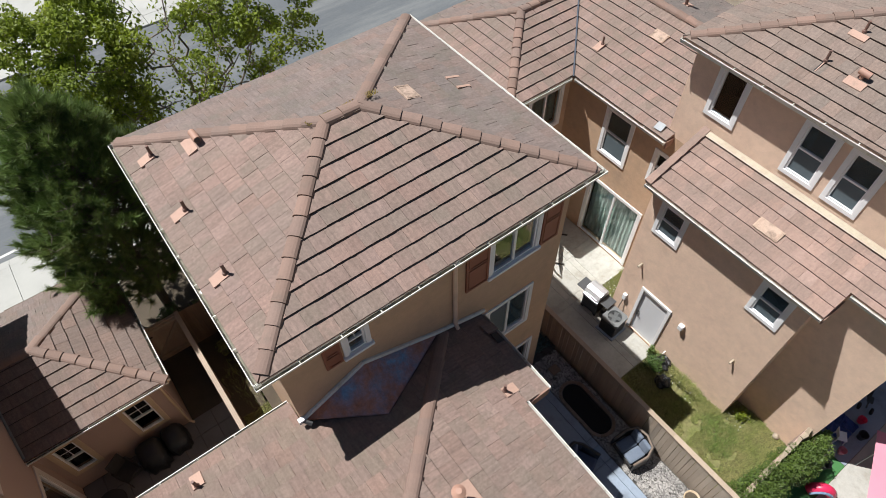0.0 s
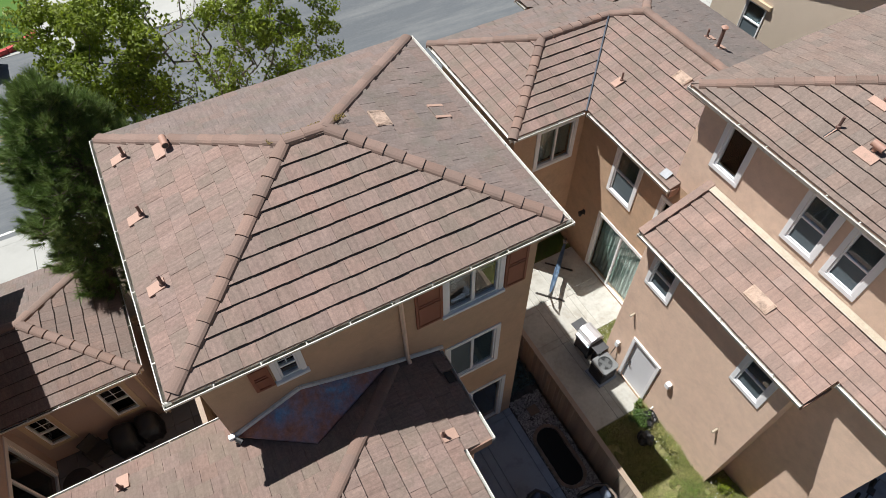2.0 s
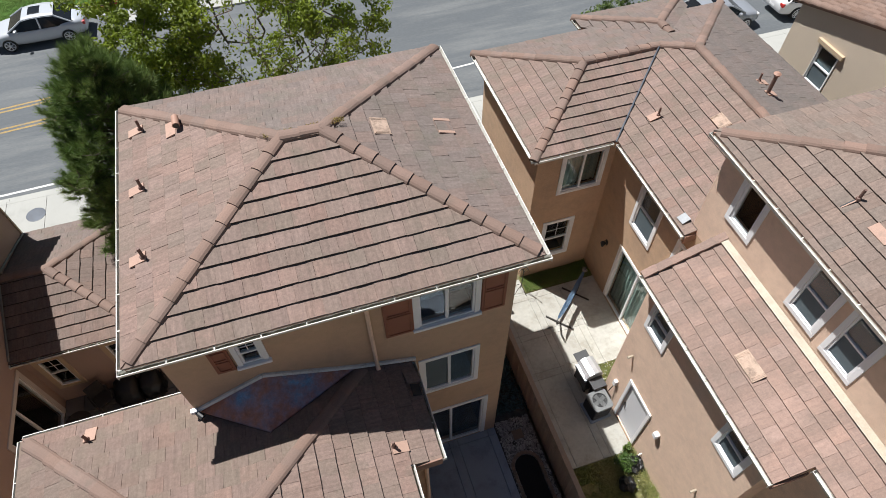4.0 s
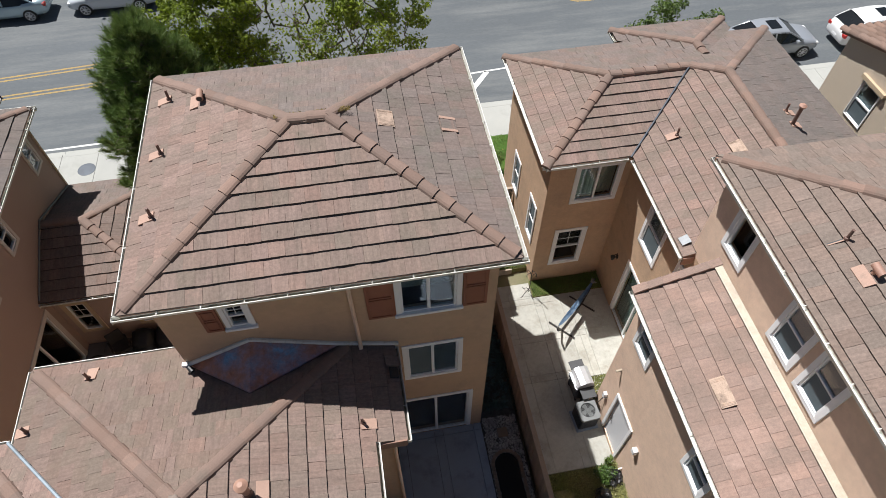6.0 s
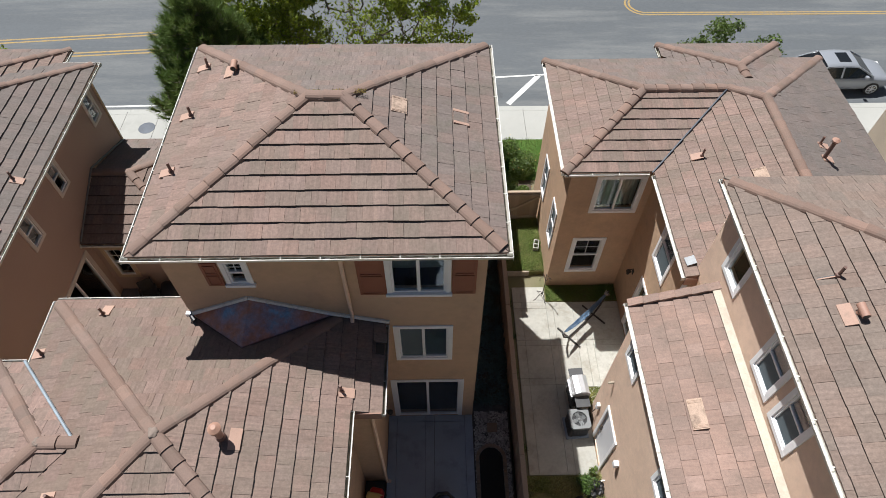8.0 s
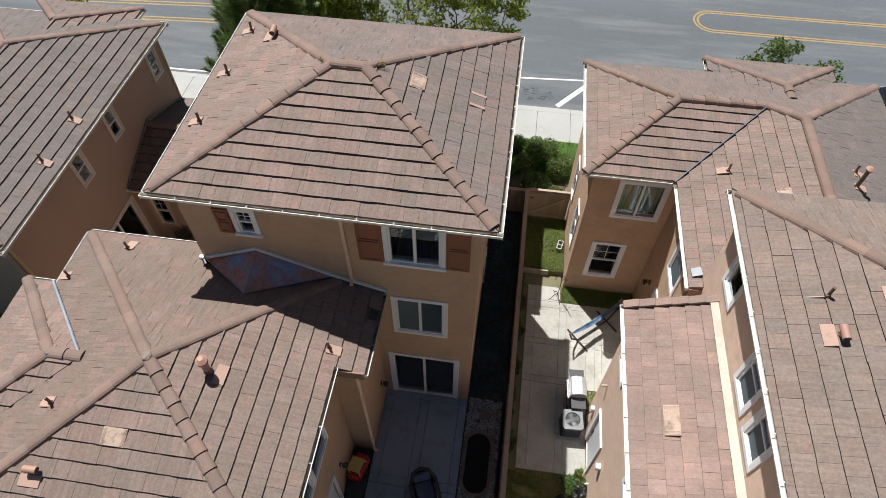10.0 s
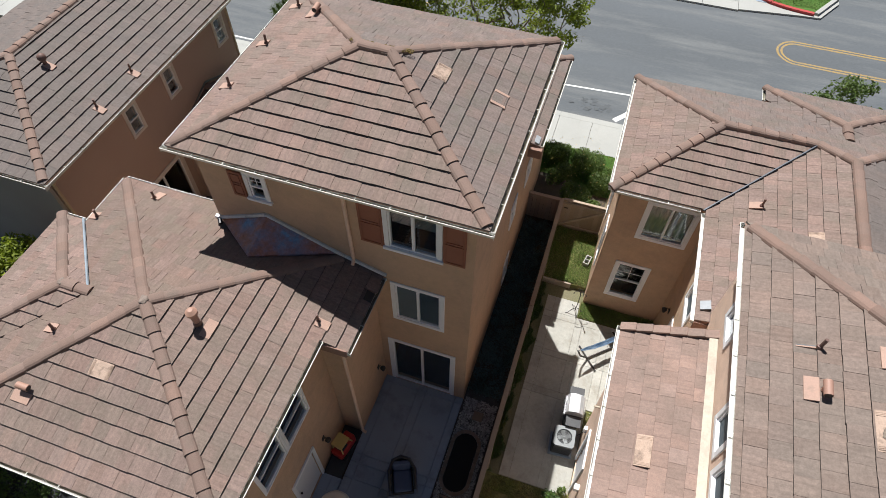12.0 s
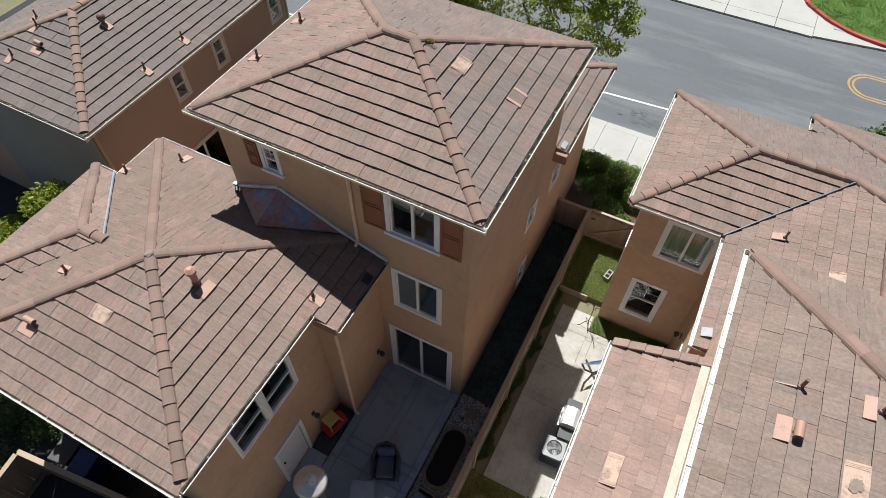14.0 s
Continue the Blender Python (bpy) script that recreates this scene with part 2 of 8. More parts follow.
SCREEN = mat("insect_screen", (0.125, 0.160, 0.178), (0.10, 0.132, 0.150), 0.8, 1, 60, 0.08, 0.0)
VENT_STAIN = mat("vent_stain", (0.27, 0.215, 0.17), (0.20, 0.165, 0.135), 0.95, 8, 60, 0.25, 0.2)
VENT = mat("vent_cover", (0.52, 0.385, 0.30), (0.45, 0.325, 0.25), 0.85, 3.0, 60, 0.15, 0.3, dirt=(0.15, 0.11, 0.085), dirt_at=0.57, dirt_scale=5.5)
GROUNDCOVER = mat("ground_cover", (0.120, 0.175, 0.170), (0.075, 0.115, 0.095), 0.7, 1.5, 20, 0.2, 0.0, per_piece=0.4)
LEAF_DARK = mat("dark_leaf", (0.045, 0.095, 0.018), (0.075, 0.13, 0.02), 0.5, 1.2, 20, 0.15, 0.0, per_piece=0.35)
NEEDLE = mat("pine_needle", (0.125, 0.205, 0.050), (0.200, 0.265, 0.078), 0.6, 0.8, 20, 0.15, 0.0, per_piece=0.35, lets_through=0.2)
STEEL = mat("stainless", (0.40, 0.40, 0.41), (0.35, 0.35, 0.36), 0.36, 4, 90, 0.05, 0.02, metal=1.0)
DULLSTEEL = mat("brushed_lid", (0.66, 0.66, 0.67), (0.60, 0.60, 0.61), 0.38, 4, 90, 0.06, 0.05, metal=0.5)
CHROME = mat("polished_dome", (0.80, 0.80, 0.81), (0.74, 0.74, 0.75), 0.32, 4, 90, 0.04, 0.02, metal=0.6)
BLACK = mat("black_enamel", (0.022, 0.022, 0.024), (0.03, 0.03, 0.032), 0.45, 4, 60, 0.1, 0.05)
IRON = mat("dark_iron", (0.030, 0.026, 0.024), (0.045, 0.035, 0.03), 0.6, 6, 60, 0.15, 0.1)
GREYMETAL = mat("grey_metal", (0.22, 0.23, 0.23), (0.18, 0.19, 0.19), 0.5, 3, 60, 0.06, 0.05, metal=0.3)
DARKGREY = mat("dark_grey", (0.07, 0.072, 0.075), (0.055, 0.056, 0.06), 0.6, 4, 60, 0.1, 0.05)
DOORWHITE = mat("white_door", (0.74, 0.75, 0.77), (0.70, 0.71, 0.74), 0.5, 1, 40, 0.03, 0.03)
YELLOW = mat("yellow_paint", (0.42, 0.275, 0.085), (0.33, 0.235, 0.095), 0.8, 2, 60, 0.25, 0.05, dirt=(0.19, 0.18, 0.165), dirt_at=0.56, dirt_scale=5.0)
WHITELINE = mat("white_paint", (0.72, 0.72, 0.70), (0.60, 0.60, 0.58), 0.8, 2, 60, 0.2, 0.05)
REDPAINT = mat("red_curb_paint", (0.50, 0.06, 0.055), (0.42, 0.06, 0.055), 0.7, 2, 50, 0.15, 0.05)
RED = mat("red_plastic", (0.50, 0.025, 0.02), (0.44, 0.03, 0.025), 0.35, 2, 60, 0.04, 0.0)
YELLOWP = mat("yellow_plastic", (0.62, 0.46, 0.16), (0.56, 0.42, 0.15), 0.4, 2, 60, 0.05, 0.0)
PINK = mat("pink_cloth", (0.66, 0.27, 0.34), (0.60, 0.24, 0.31), 0.8, 1, 60, 0.05, 0.1)
MAGENTA = mat("magenta_plastic", (0.70, 0.03, 0.10), (0.62, 0.03, 0.1), 0.35, 2, 60, 0.05, 0.0)
BLUE = mat("blue_plastic", (0.012, 0.038, 0.20), (0.01, 0.032, 0.16), 0.4, 2, 60, 0.05, 0.0)
BLUECLOTH = mat("blue_canvas", (0.10, 0.175, 0.29), (0.24, 0.33, 0.44), 0.9, 4, 60, 0.1, 0.2)
NAVYCLOTH = mat("navy_cushion", (0.085, 0.105, 0.165), (0.065, 0.082, 0.13), 0.9, 3, 70, 0.12, 0.25)
SLATECLOTH = mat("slate_cushion", (0.17, 0.205, 0.26), (0.14, 0.17, 0.22), 0.9, 3, 70, 0.12, 0.25)
PAVER_DARK = mat("dark_paver", (0.190, 0.182, 0.180), (0.152, 0.147, 0.146), 0.9, 1.2, 50, 0.15, 0.2, per_piece=0.12)
WICKER = mat("dark_wicker", (0.040, 0.036, 0.034), (0.030, 0.027, 0.025), 0.7, 6, 90, 0.3, 0.5)
CURTAIN = mat("curtain", (0.22, 0.29, 0.255), (0.16, 0.215, 0.19), 0.9, 1, 40, 0.08, 0.1)
BLIND = mat("blind_slat", (0.19, 0.225, 0.24), (0.165, 0.195, 0.21), 0.7, 1, 40, 0.05, 0.0)
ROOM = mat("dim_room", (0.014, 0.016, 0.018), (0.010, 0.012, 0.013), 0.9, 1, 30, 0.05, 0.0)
CARSILVER = mat("silver_paint", (0.33, 0.35, 0.385), (0.31, 0.33, 0.36), 0.25, 1, 90, 0.03, 0.0, metal=0.15)
CARWHITE = mat("white_car_paint", (0.78, 0.78, 0.78), (0.76, 0.76, 0.77), 0.2, 1, 90, 0.02, 0.0)
CARPALE = mat("pale_silver_paint", (0.56, 0.59, 0.63), (0.54, 0.57, 0.61), 0.25, 1, 90, 0.03, 0.0, metal=0.15)
CARBLUE = mat("pale_blue_paint", (0.43, 0.54, 0.60), (0.41, 0.52, 0.58), 0.25, 1, 90, 0.03, 0.0, metal=0.3)
TYRE = mat("tyre_rubber", (0.025, 0.025, 0.025), (0.03, 0.03, 0.03), 0.85, 4, 60, 0.1, 0.1)
DARKGLASS = mat("tinted_glass", (0.012, 0.014, 0.016), (0.015, 0.017, 0.019), 0.06, 1, 90, 0.02, 0.0)
BAG = mat("black_bag", (0.009, 0.009, 0.010), (0.013, 0.013, 0.014), 0.42, 5, 30, 0.1, 0.4)
TURF = mat("artificial_turf", (0.05, 0.17, 0.05), (0.06, 0.19, 0.06), 0.95, 2, 60, 0.2, 0.3)
FLOWER = mat("white_flower", (0.8, 0.8, 0.76), (0.75, 0.75, 0.7), 0.7, 2, 40, 0.05, 0.0)


def glass(name, tint):
    m = bpy.data.materials.new(name)
    m.use_nodes = True
    p = m.node_tree.nodes["Principled BSDF"]
    p.inputs["Base Color"].default_value = (*tint, 1)
    p.inputs["Transmission Weight"].default_value, p.inputs["Roughness"].default_value, p.inputs["IOR"].default_value = 1.0, 0.01, 1.52
    p.inputs["Specular IOR Level"].default_value = 0.28
    return m


GLASS = glass("window_glass", (0.86, 0.92, 0.92))


# ---- mesh helpers ----
def finish(name, bm, material):
    me = bpy.data.meshes.new(name)
    bm.normal_update()
    bm.to_mesh(me)
    bm.free()
    me.materials.append(material)
    return me


def part(name, bm, material, parent, label="", smooth=False):
    """One bmesh as one mesh object under a thing or a part."""
    me = bm if isinstance(bm, bpy.types.Mesh) else finish(name, bm, material)
    if smooth:
        me.polygons.foreach_set("use_smooth", [True] * len(me.polygons))
    ob = new(name, me)
    ob.parent = parent
    return tagged(ob, label)


def setting(name, bm, material, label, category, smooth=False):
    return tagged(part(name, bm, material, None, smooth=smooth), label, category, kind="structure")


def thing(name, label, category, at=(0, 0, 0), turn=0.0, group=""):
    ob = new(name)
    ob.empty_display_size = 0.2
    ob.matrix_basis = pose(*at, 0, 0, turn)
    return tagged(ob, label, category, group)


def box(bm, lo, hi, m=None, bevel=0.0):
    """Adds a box between two corners."""
    vs = [bm.verts.new(((lo, hi)[i][0], (lo, hi)[j][1], (lo, hi)[k][2])) for i in (0, 1) for j in (0, 1) for k in (0, 1)]
    fs = [bm.faces.new([vs[i] for i in f]) for f in ((0, 1, 3, 2), (4, 6, 7, 5), (0, 4, 5, 1), (2, 3, 7, 6), (0, 2, 6, 4), (1, 5, 7, 3))]
    if bevel:
        es = list({e for f in fs for e in f.edges})
        r = bmesh.ops.bevel(bm, geom=es, offset=bevel, segments=2, profile=0.5, affect="EDGES")
        vs = list({v for f in r["faces"] for v in f.verts} | {v for v in vs if v.is_valid})
    if m is not None:
        for v in vs:
            v.co = m @ v.co
        if m.determinant() < 0:
            bmesh.ops.reverse_faces(bm, faces=list({f for v in vs for f in v.link_faces}))
    return bm


def boxed(lo, hi, m=None, bevel=0.0):
    return box(bmesh.new(), lo, hi, m, bevel)


def tube(bm, pts, r, sides=8, cap=True, r2=None):
    """Adds a round tube along points; r2: its radius at the far end."""
    pts = [Vector(p) for p in pts]
    rings = []
    for i, p in enumerate(pts):
        d = (pts[min(i + 1, len(pts) - 1)] - pts[max(i - 1, 0)]).normalized()
        side = d.cross(Vector((0, 0, 1)) if abs(d.z) < 0.9 else Vector((1, 0, 0))).normalized()
        up = side.cross(d)
        rr = r if r2 is None else r + (r2 - r) * i / (len(pts) - 1)
        rings.append([bm.verts.new(p + rr * (math.cos(a) * side + math.sin(a) * up)) for a in (2 * math.pi * k / sides for k in range(sides))])
    for a, b in zip(rings, rings[1:]):
        for k in range(sides):
            bm.faces.new((a[k], a[(k + 1) % sides], b[(k + 1) % sides], b[k]))
    if cap:
        bm.faces.new(rings[0][::-1])
        bm.faces.new(rings[-1])
    return bm


def lathe(bm, profile, at=(0, 0, 0), sides=20):
    """Adds a turned form from (radius, height) pairs."""
    rings = [[bm.verts.new((at[0] + r * math.cos(2 * math.pi * k / sides), at[1] + r * math.sin(2 * math.pi * k / sides), at[2] + h)) for k in range(sides)] for r, h in profile]
    for a, b in zip(rings, rings[1:]):
        for k in range(sides):
            bm.faces.new((a[k], a[(k + 1) % sides], b[(k + 1) % sides], b[k]))
    bm.faces.new(rings[0][::-1])
    bm.faces.new(rings[-1])
    return bm


def prism(bm, poly, z0, z1):
    """Adds an upright prism over a flat outline."""
    a, b = ([bm.verts.new((x, y, z)) for x, y in poly] for z in (z0, z1))
    bm.faces.new(a[::-1])
    bm.faces.new(b)
    for k in range(len(poly)):
        bm.faces.new((a[k], a[(k + 1) % len(poly)], b[(k + 1) % len(poly)], b[k]))
    return bm


def wall_frame(origin, facing):
    """Local x along the wall (to the right as one faces it from outside), y outward, z up."""
    out = Vector({"S": (0, -1, 0), "N": (0, 1, 0), "E": (1, 0, 0), "W": (-1, 0, 0)}[facing])
    along = Vector((0, 0, 1)).cross(out)
    m = Matrix.Identity(4)
    for k, v in enumerate((along, out, Vector((0, 0, 1)))):
        m.col[k][:3] = v
    m.translation = origin
    return m


def wall(parent, facing, plane, a, b, z0, z1, holes, material, thick=0.18, label=""):
    """A wall with thickness between a and b (world x or y), with openings (a, b, z0, z1) right through it."""
    axis = 0 if facing in "SN" else 1
    us, zs = sorted({a, b, *(u for h in holes for u in h[:2])}), sorted({z0, z1, *(z for h in holes for z in h[2:])})
    inner = plane - thick if facing in "NE" else plane + thick
    bm = bmesh.new()
    solid = lambda u, z: a < u < b and z0 < z < z1 and not any(h[0] < u < h[1] and h[2] < z < h[3] for h in holes)  # noqa: E731
    at = lambda u, w, z: (u, w, z) if axis == 0 else (w, u, z)  # noqa: E731
    seen = {}

    def v(u, w, z):
        if (u, w, z) not in seen:
            seen[(u, w, z)] = bm.verts.new(at(u, w, z))
        return seen[(u, w, z)]

    for i in range(len(us) - 1):
        for j in range(len(zs) - 1):
            u0, u1, w0, w1 = us[i], us[i + 1], zs[j], zs[j + 1]
            um, wm = (u0 + u1) / 2, (w0 + w1) / 2
            if not solid(um, wm):
                continue
            for p in (plane, inner):
                bm.faces.new([v(u, p, z) for u, z in ((u0, w0), (u1, w0), (u1, w1), (u0, w1))])
            for (un, wn_), (p, q) in ((((us[i - 1] + u0) / 2 if i else a - 1, wm), ((u0, w0), (u0, w1))), (((u1 + us[i + 2]) / 2 if i + 2 < len(us) else b + 1, wm), ((u1, w0), (u1, w1))),
                                      ((um, (zs[j - 1] + w0) / 2 if j else z0 - 1), ((u0, w0), (u1, w0))), ((um, (w1 + zs[j + 2]) / 2 if j + 2 < len(zs) else z1 + 1), ((u0, w1), (u1, w1)))):
                if not solid(un, wn_):
                    bm.faces.new([v(p[0], plane, p[1]), v(q[0], plane, q[1]), v(q[0], inner, q[1]), v(p[0], inner, p[1])])
    bmesh.ops.recalc_face_normals(bm, faces=bm.faces)
    return part("wall", bm, material, parent, label)


def window(parent, facing, plane, a, b, z0, z1, style="slider", trim=0.115, sill=False, curtain="", trim_mat=None, name="window", deep=0.02):
    """A window or glazed door whose clear opening is a..b, z0..z1; with outer trim, vinyl frame, panes and what hangs behind them."""
    origin = ((b if facing == "N" else a), plane, 0) if facing in "SN" else (plane, (b if facing == "W" else a), 0)
    m, w = wall_frame(origin, facing), b - a
    trim_mat = trim_mat or TRIM
    ob = tagged(new(name), {"slider": "white two-pane sliding window in pale trim", "hung": "white double-hung window in pale trim", "door": "glazed sliding patio door in white trim", "fixed": "white window"}[style])
    ob.parent = parent
    t, pr = trim, 0.035
    bm = bmesh.new()
    for lo, hi in (((-t, 0.0, z1), (w + t, pr, z1 + t)), ((-t, 0.0, z0), (0, pr, z1)), ((w, 0.0, z0), (w + t, pr, z1))):
        box(bm, lo, hi, m, 0.008)
    if style != "door":
        if sill:
            box(bm, (-t - 0.03, 0.0, z0 - t * 0.75), (w + t + 0.03, pr + 0.05, z0), m, 0.01)
        else:
            box(bm, (-t, 0.0, z0 - t), (w + t, pr, z0), m, 0.008)
    part("trim", bm, trim_mat, ob)
    fw, y0, y1 = 0.045, -0.085, -0.012 + deep
    bm = bmesh.new()
    for lo, hi in (((0, y0, z1 - fw), (w, y1, z1)), ((0, y0, z0), (w, y1, z0 + fw)), ((0, y0, z0 + fw), (fw, y1, z1 - fw)), ((w - fw, y0, z0 + fw), (w, y1, z1 - fw))):
        box(bm, lo, hi, m, 0.006)
    part("frame", bm, VINYL, ob)
    zm, um = (z0 + z1) / 2, w / 2
    bm = bmesh.new()
    if style in ("slider", "door"):
        box(bm, (um - 0.035, y0 + 0.01, z0 + fw), (um + 0.035, y1 - 0.006, z1 - fw), m, 0.005)
        cells = ((fw, um - 0.035, z0 + fw, z1 - fw), (um + 0.035, w - fw, z0 + fw, z1 - fw))
    elif style == "hung":
        box(bm, (fw, y0 + 0.01, zm - 0.025), (w - fw, y1 - 0.006, zm + 0.025), m, 0.005)
        cells = ((fw, w - fw, z0 + fw, zm - 0.025), (fw, w - fw, zm + 0.025, z1 - fw))
    else:
        box(bm, (fw, y0 + 0.01, z0 + fw), (fw + 0.02, y1 - 0.006, z1 - fw), m)
        cells = ((fw + 0.02, w - fw, z0 + fw, z1 - fw),)
    part("mullion", bm, VINYL, ob)
    for u0, u1, c0, c1 in cells:
        pane = part("pane", boxed((u0, -0.042, c0), (u1, -0.036, c1), m), GLASS, ob)
        pane.visible_shadow = curtain in ("", "grid")
        first = (u0, c0) == (cells[0][0], cells[0][2])
        if "screen" in curtain:
            y = -0.030 if first or "full" in curtain else -0.062
            part("screen", boxed((u0, y, c0), (u1, y + 0.003, c1), m), SCREEN, ob)
        if "grid" in curtain and (style != "hung" or not first):
            bm = bmesh.new()
            box(bm, ((u0 + u1) / 2 - 0.008, -0.035, c0), ((u0 + u1) / 2 + 0.008, -0.024, c1), m)
            box(bm, (u0, -0.035, (c0 + c1) / 2 - 0.008), (u1, -0.024, (c0 + c1) / 2 + 0.008), m)
            part("muntin", bm, VINYL, ob)
    # Box behind the panes; near-black colour stands for the darkness of an unlit room.
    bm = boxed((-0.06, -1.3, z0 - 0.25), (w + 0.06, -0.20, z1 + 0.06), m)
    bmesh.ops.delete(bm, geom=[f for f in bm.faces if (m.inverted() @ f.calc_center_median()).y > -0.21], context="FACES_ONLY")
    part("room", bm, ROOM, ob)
    if "blind" in curtain:
        bm = bmesh.new()
        low = z0 + (z1 - z0) * (0.5 if "half" in curtain else 0.04)
        for k in range(int((z1 - fw - low) / 0.045)):
            z = z1 - fw - 0.045 * (k + 1)
            box(bm, (fw, -0.155, z), (w - fw, -0.135, z + 0.034), m)
        part("blind", bm, BLIND, ob)
    if "drape" in curtain:
        bm = bmesh.new()
        n = int(w / 0.05)
        rows = [[bm.verts.new(m @ Vector((fw + (w - 2 * fw) * k / n, -0.19 + 0.028 * math.sin(k * 1.9) + 0.008 * math.sin(k * 5.1), z))) for k in range(n + 1)] for z in (z0 + 0.05, z1 - 0.05)]
        for k in range(n):
            bm.faces.new((rows[0][k], rows[0][k + 1], rows[1][k + 1], rows[1][k]))
        r = bmesh.ops.extrude_face_region(bm, geom=list(bm.faces))
        for e in r["geom"]:
            if isinstance(e, bmesh.types.BMVert):
                e.co += (m.to_3x3() @ Vector((0, -0.006, 0)))
        part("curtain", bm, CURTAIN, ob)
    return ob


# ---- roofs ----
ROW, WIDE, GAP = 0.331, 0.298, 0.0016
PITCH = 0.345


def clip(poly, lo, hi, axis):
    for bound, sign in ((lo, 1), (hi, -1)):
        out = []
        for k, p in enumerate(poly):
            q = poly[(k + 1) % len(poly)]
            dp, dq = sign * (p[axis] - bound), sign * (q[axis] - bound)
            if dp >= 0:
                out.append(p)
            if (dp > 0 > dq) or (dp < 0 < dq):
                s = dp / (dp - dq)
                out.append(tuple(a + s * (b - a) for a, b in zip(p, q)))
        poly = out
        if len(poly) < 3:
            return []
    return poly


def area(poly):
    return abs(sum(p[0] * q[1] - q[0] * p[1] for p, q in zip(poly, poly[1:] + poly[:1]))) / 2


def tile_form(bm, poly, base, seed=0.0, row=ROW):
    """One flat concrete tile over an outline in slope coordinates: thick at its lower edge, thin at its head."""
    lift = lambda v: 0.012 + 0.041 * (1 - (v - base) / (row + 0.03))  # noqa: E731
    drop = lambda v: 0.005 if v < base + 0.001 else 0.0  # noqa: E731
    # Slot 1, the lower edge, takes the darker colour that holds its shade.
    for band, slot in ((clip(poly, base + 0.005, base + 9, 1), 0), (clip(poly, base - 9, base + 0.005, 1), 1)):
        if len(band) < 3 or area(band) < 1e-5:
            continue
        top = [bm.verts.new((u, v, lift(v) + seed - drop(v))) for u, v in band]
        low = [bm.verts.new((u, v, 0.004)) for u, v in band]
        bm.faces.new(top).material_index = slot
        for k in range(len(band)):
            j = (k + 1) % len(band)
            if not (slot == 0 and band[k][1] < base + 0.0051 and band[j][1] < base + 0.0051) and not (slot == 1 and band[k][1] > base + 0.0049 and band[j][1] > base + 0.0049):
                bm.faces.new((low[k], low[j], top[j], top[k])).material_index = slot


FULL_TILES = {}


def full_tile(material, row):
    key = (material.name, row)
    if key not in FULL_TILES:
        bm = bmesh.new()
        tile_form(bm, [(GAP, 0), (WIDE - GAP, 0), (WIDE - GAP, row + 0.02), (GAP, row + 0.02)], 0, 0.0, row)
        FULL_TILES[key] = finish("tile", bm, material)
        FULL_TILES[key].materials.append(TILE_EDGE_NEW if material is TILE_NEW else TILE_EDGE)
    return FULL_TILES[key]


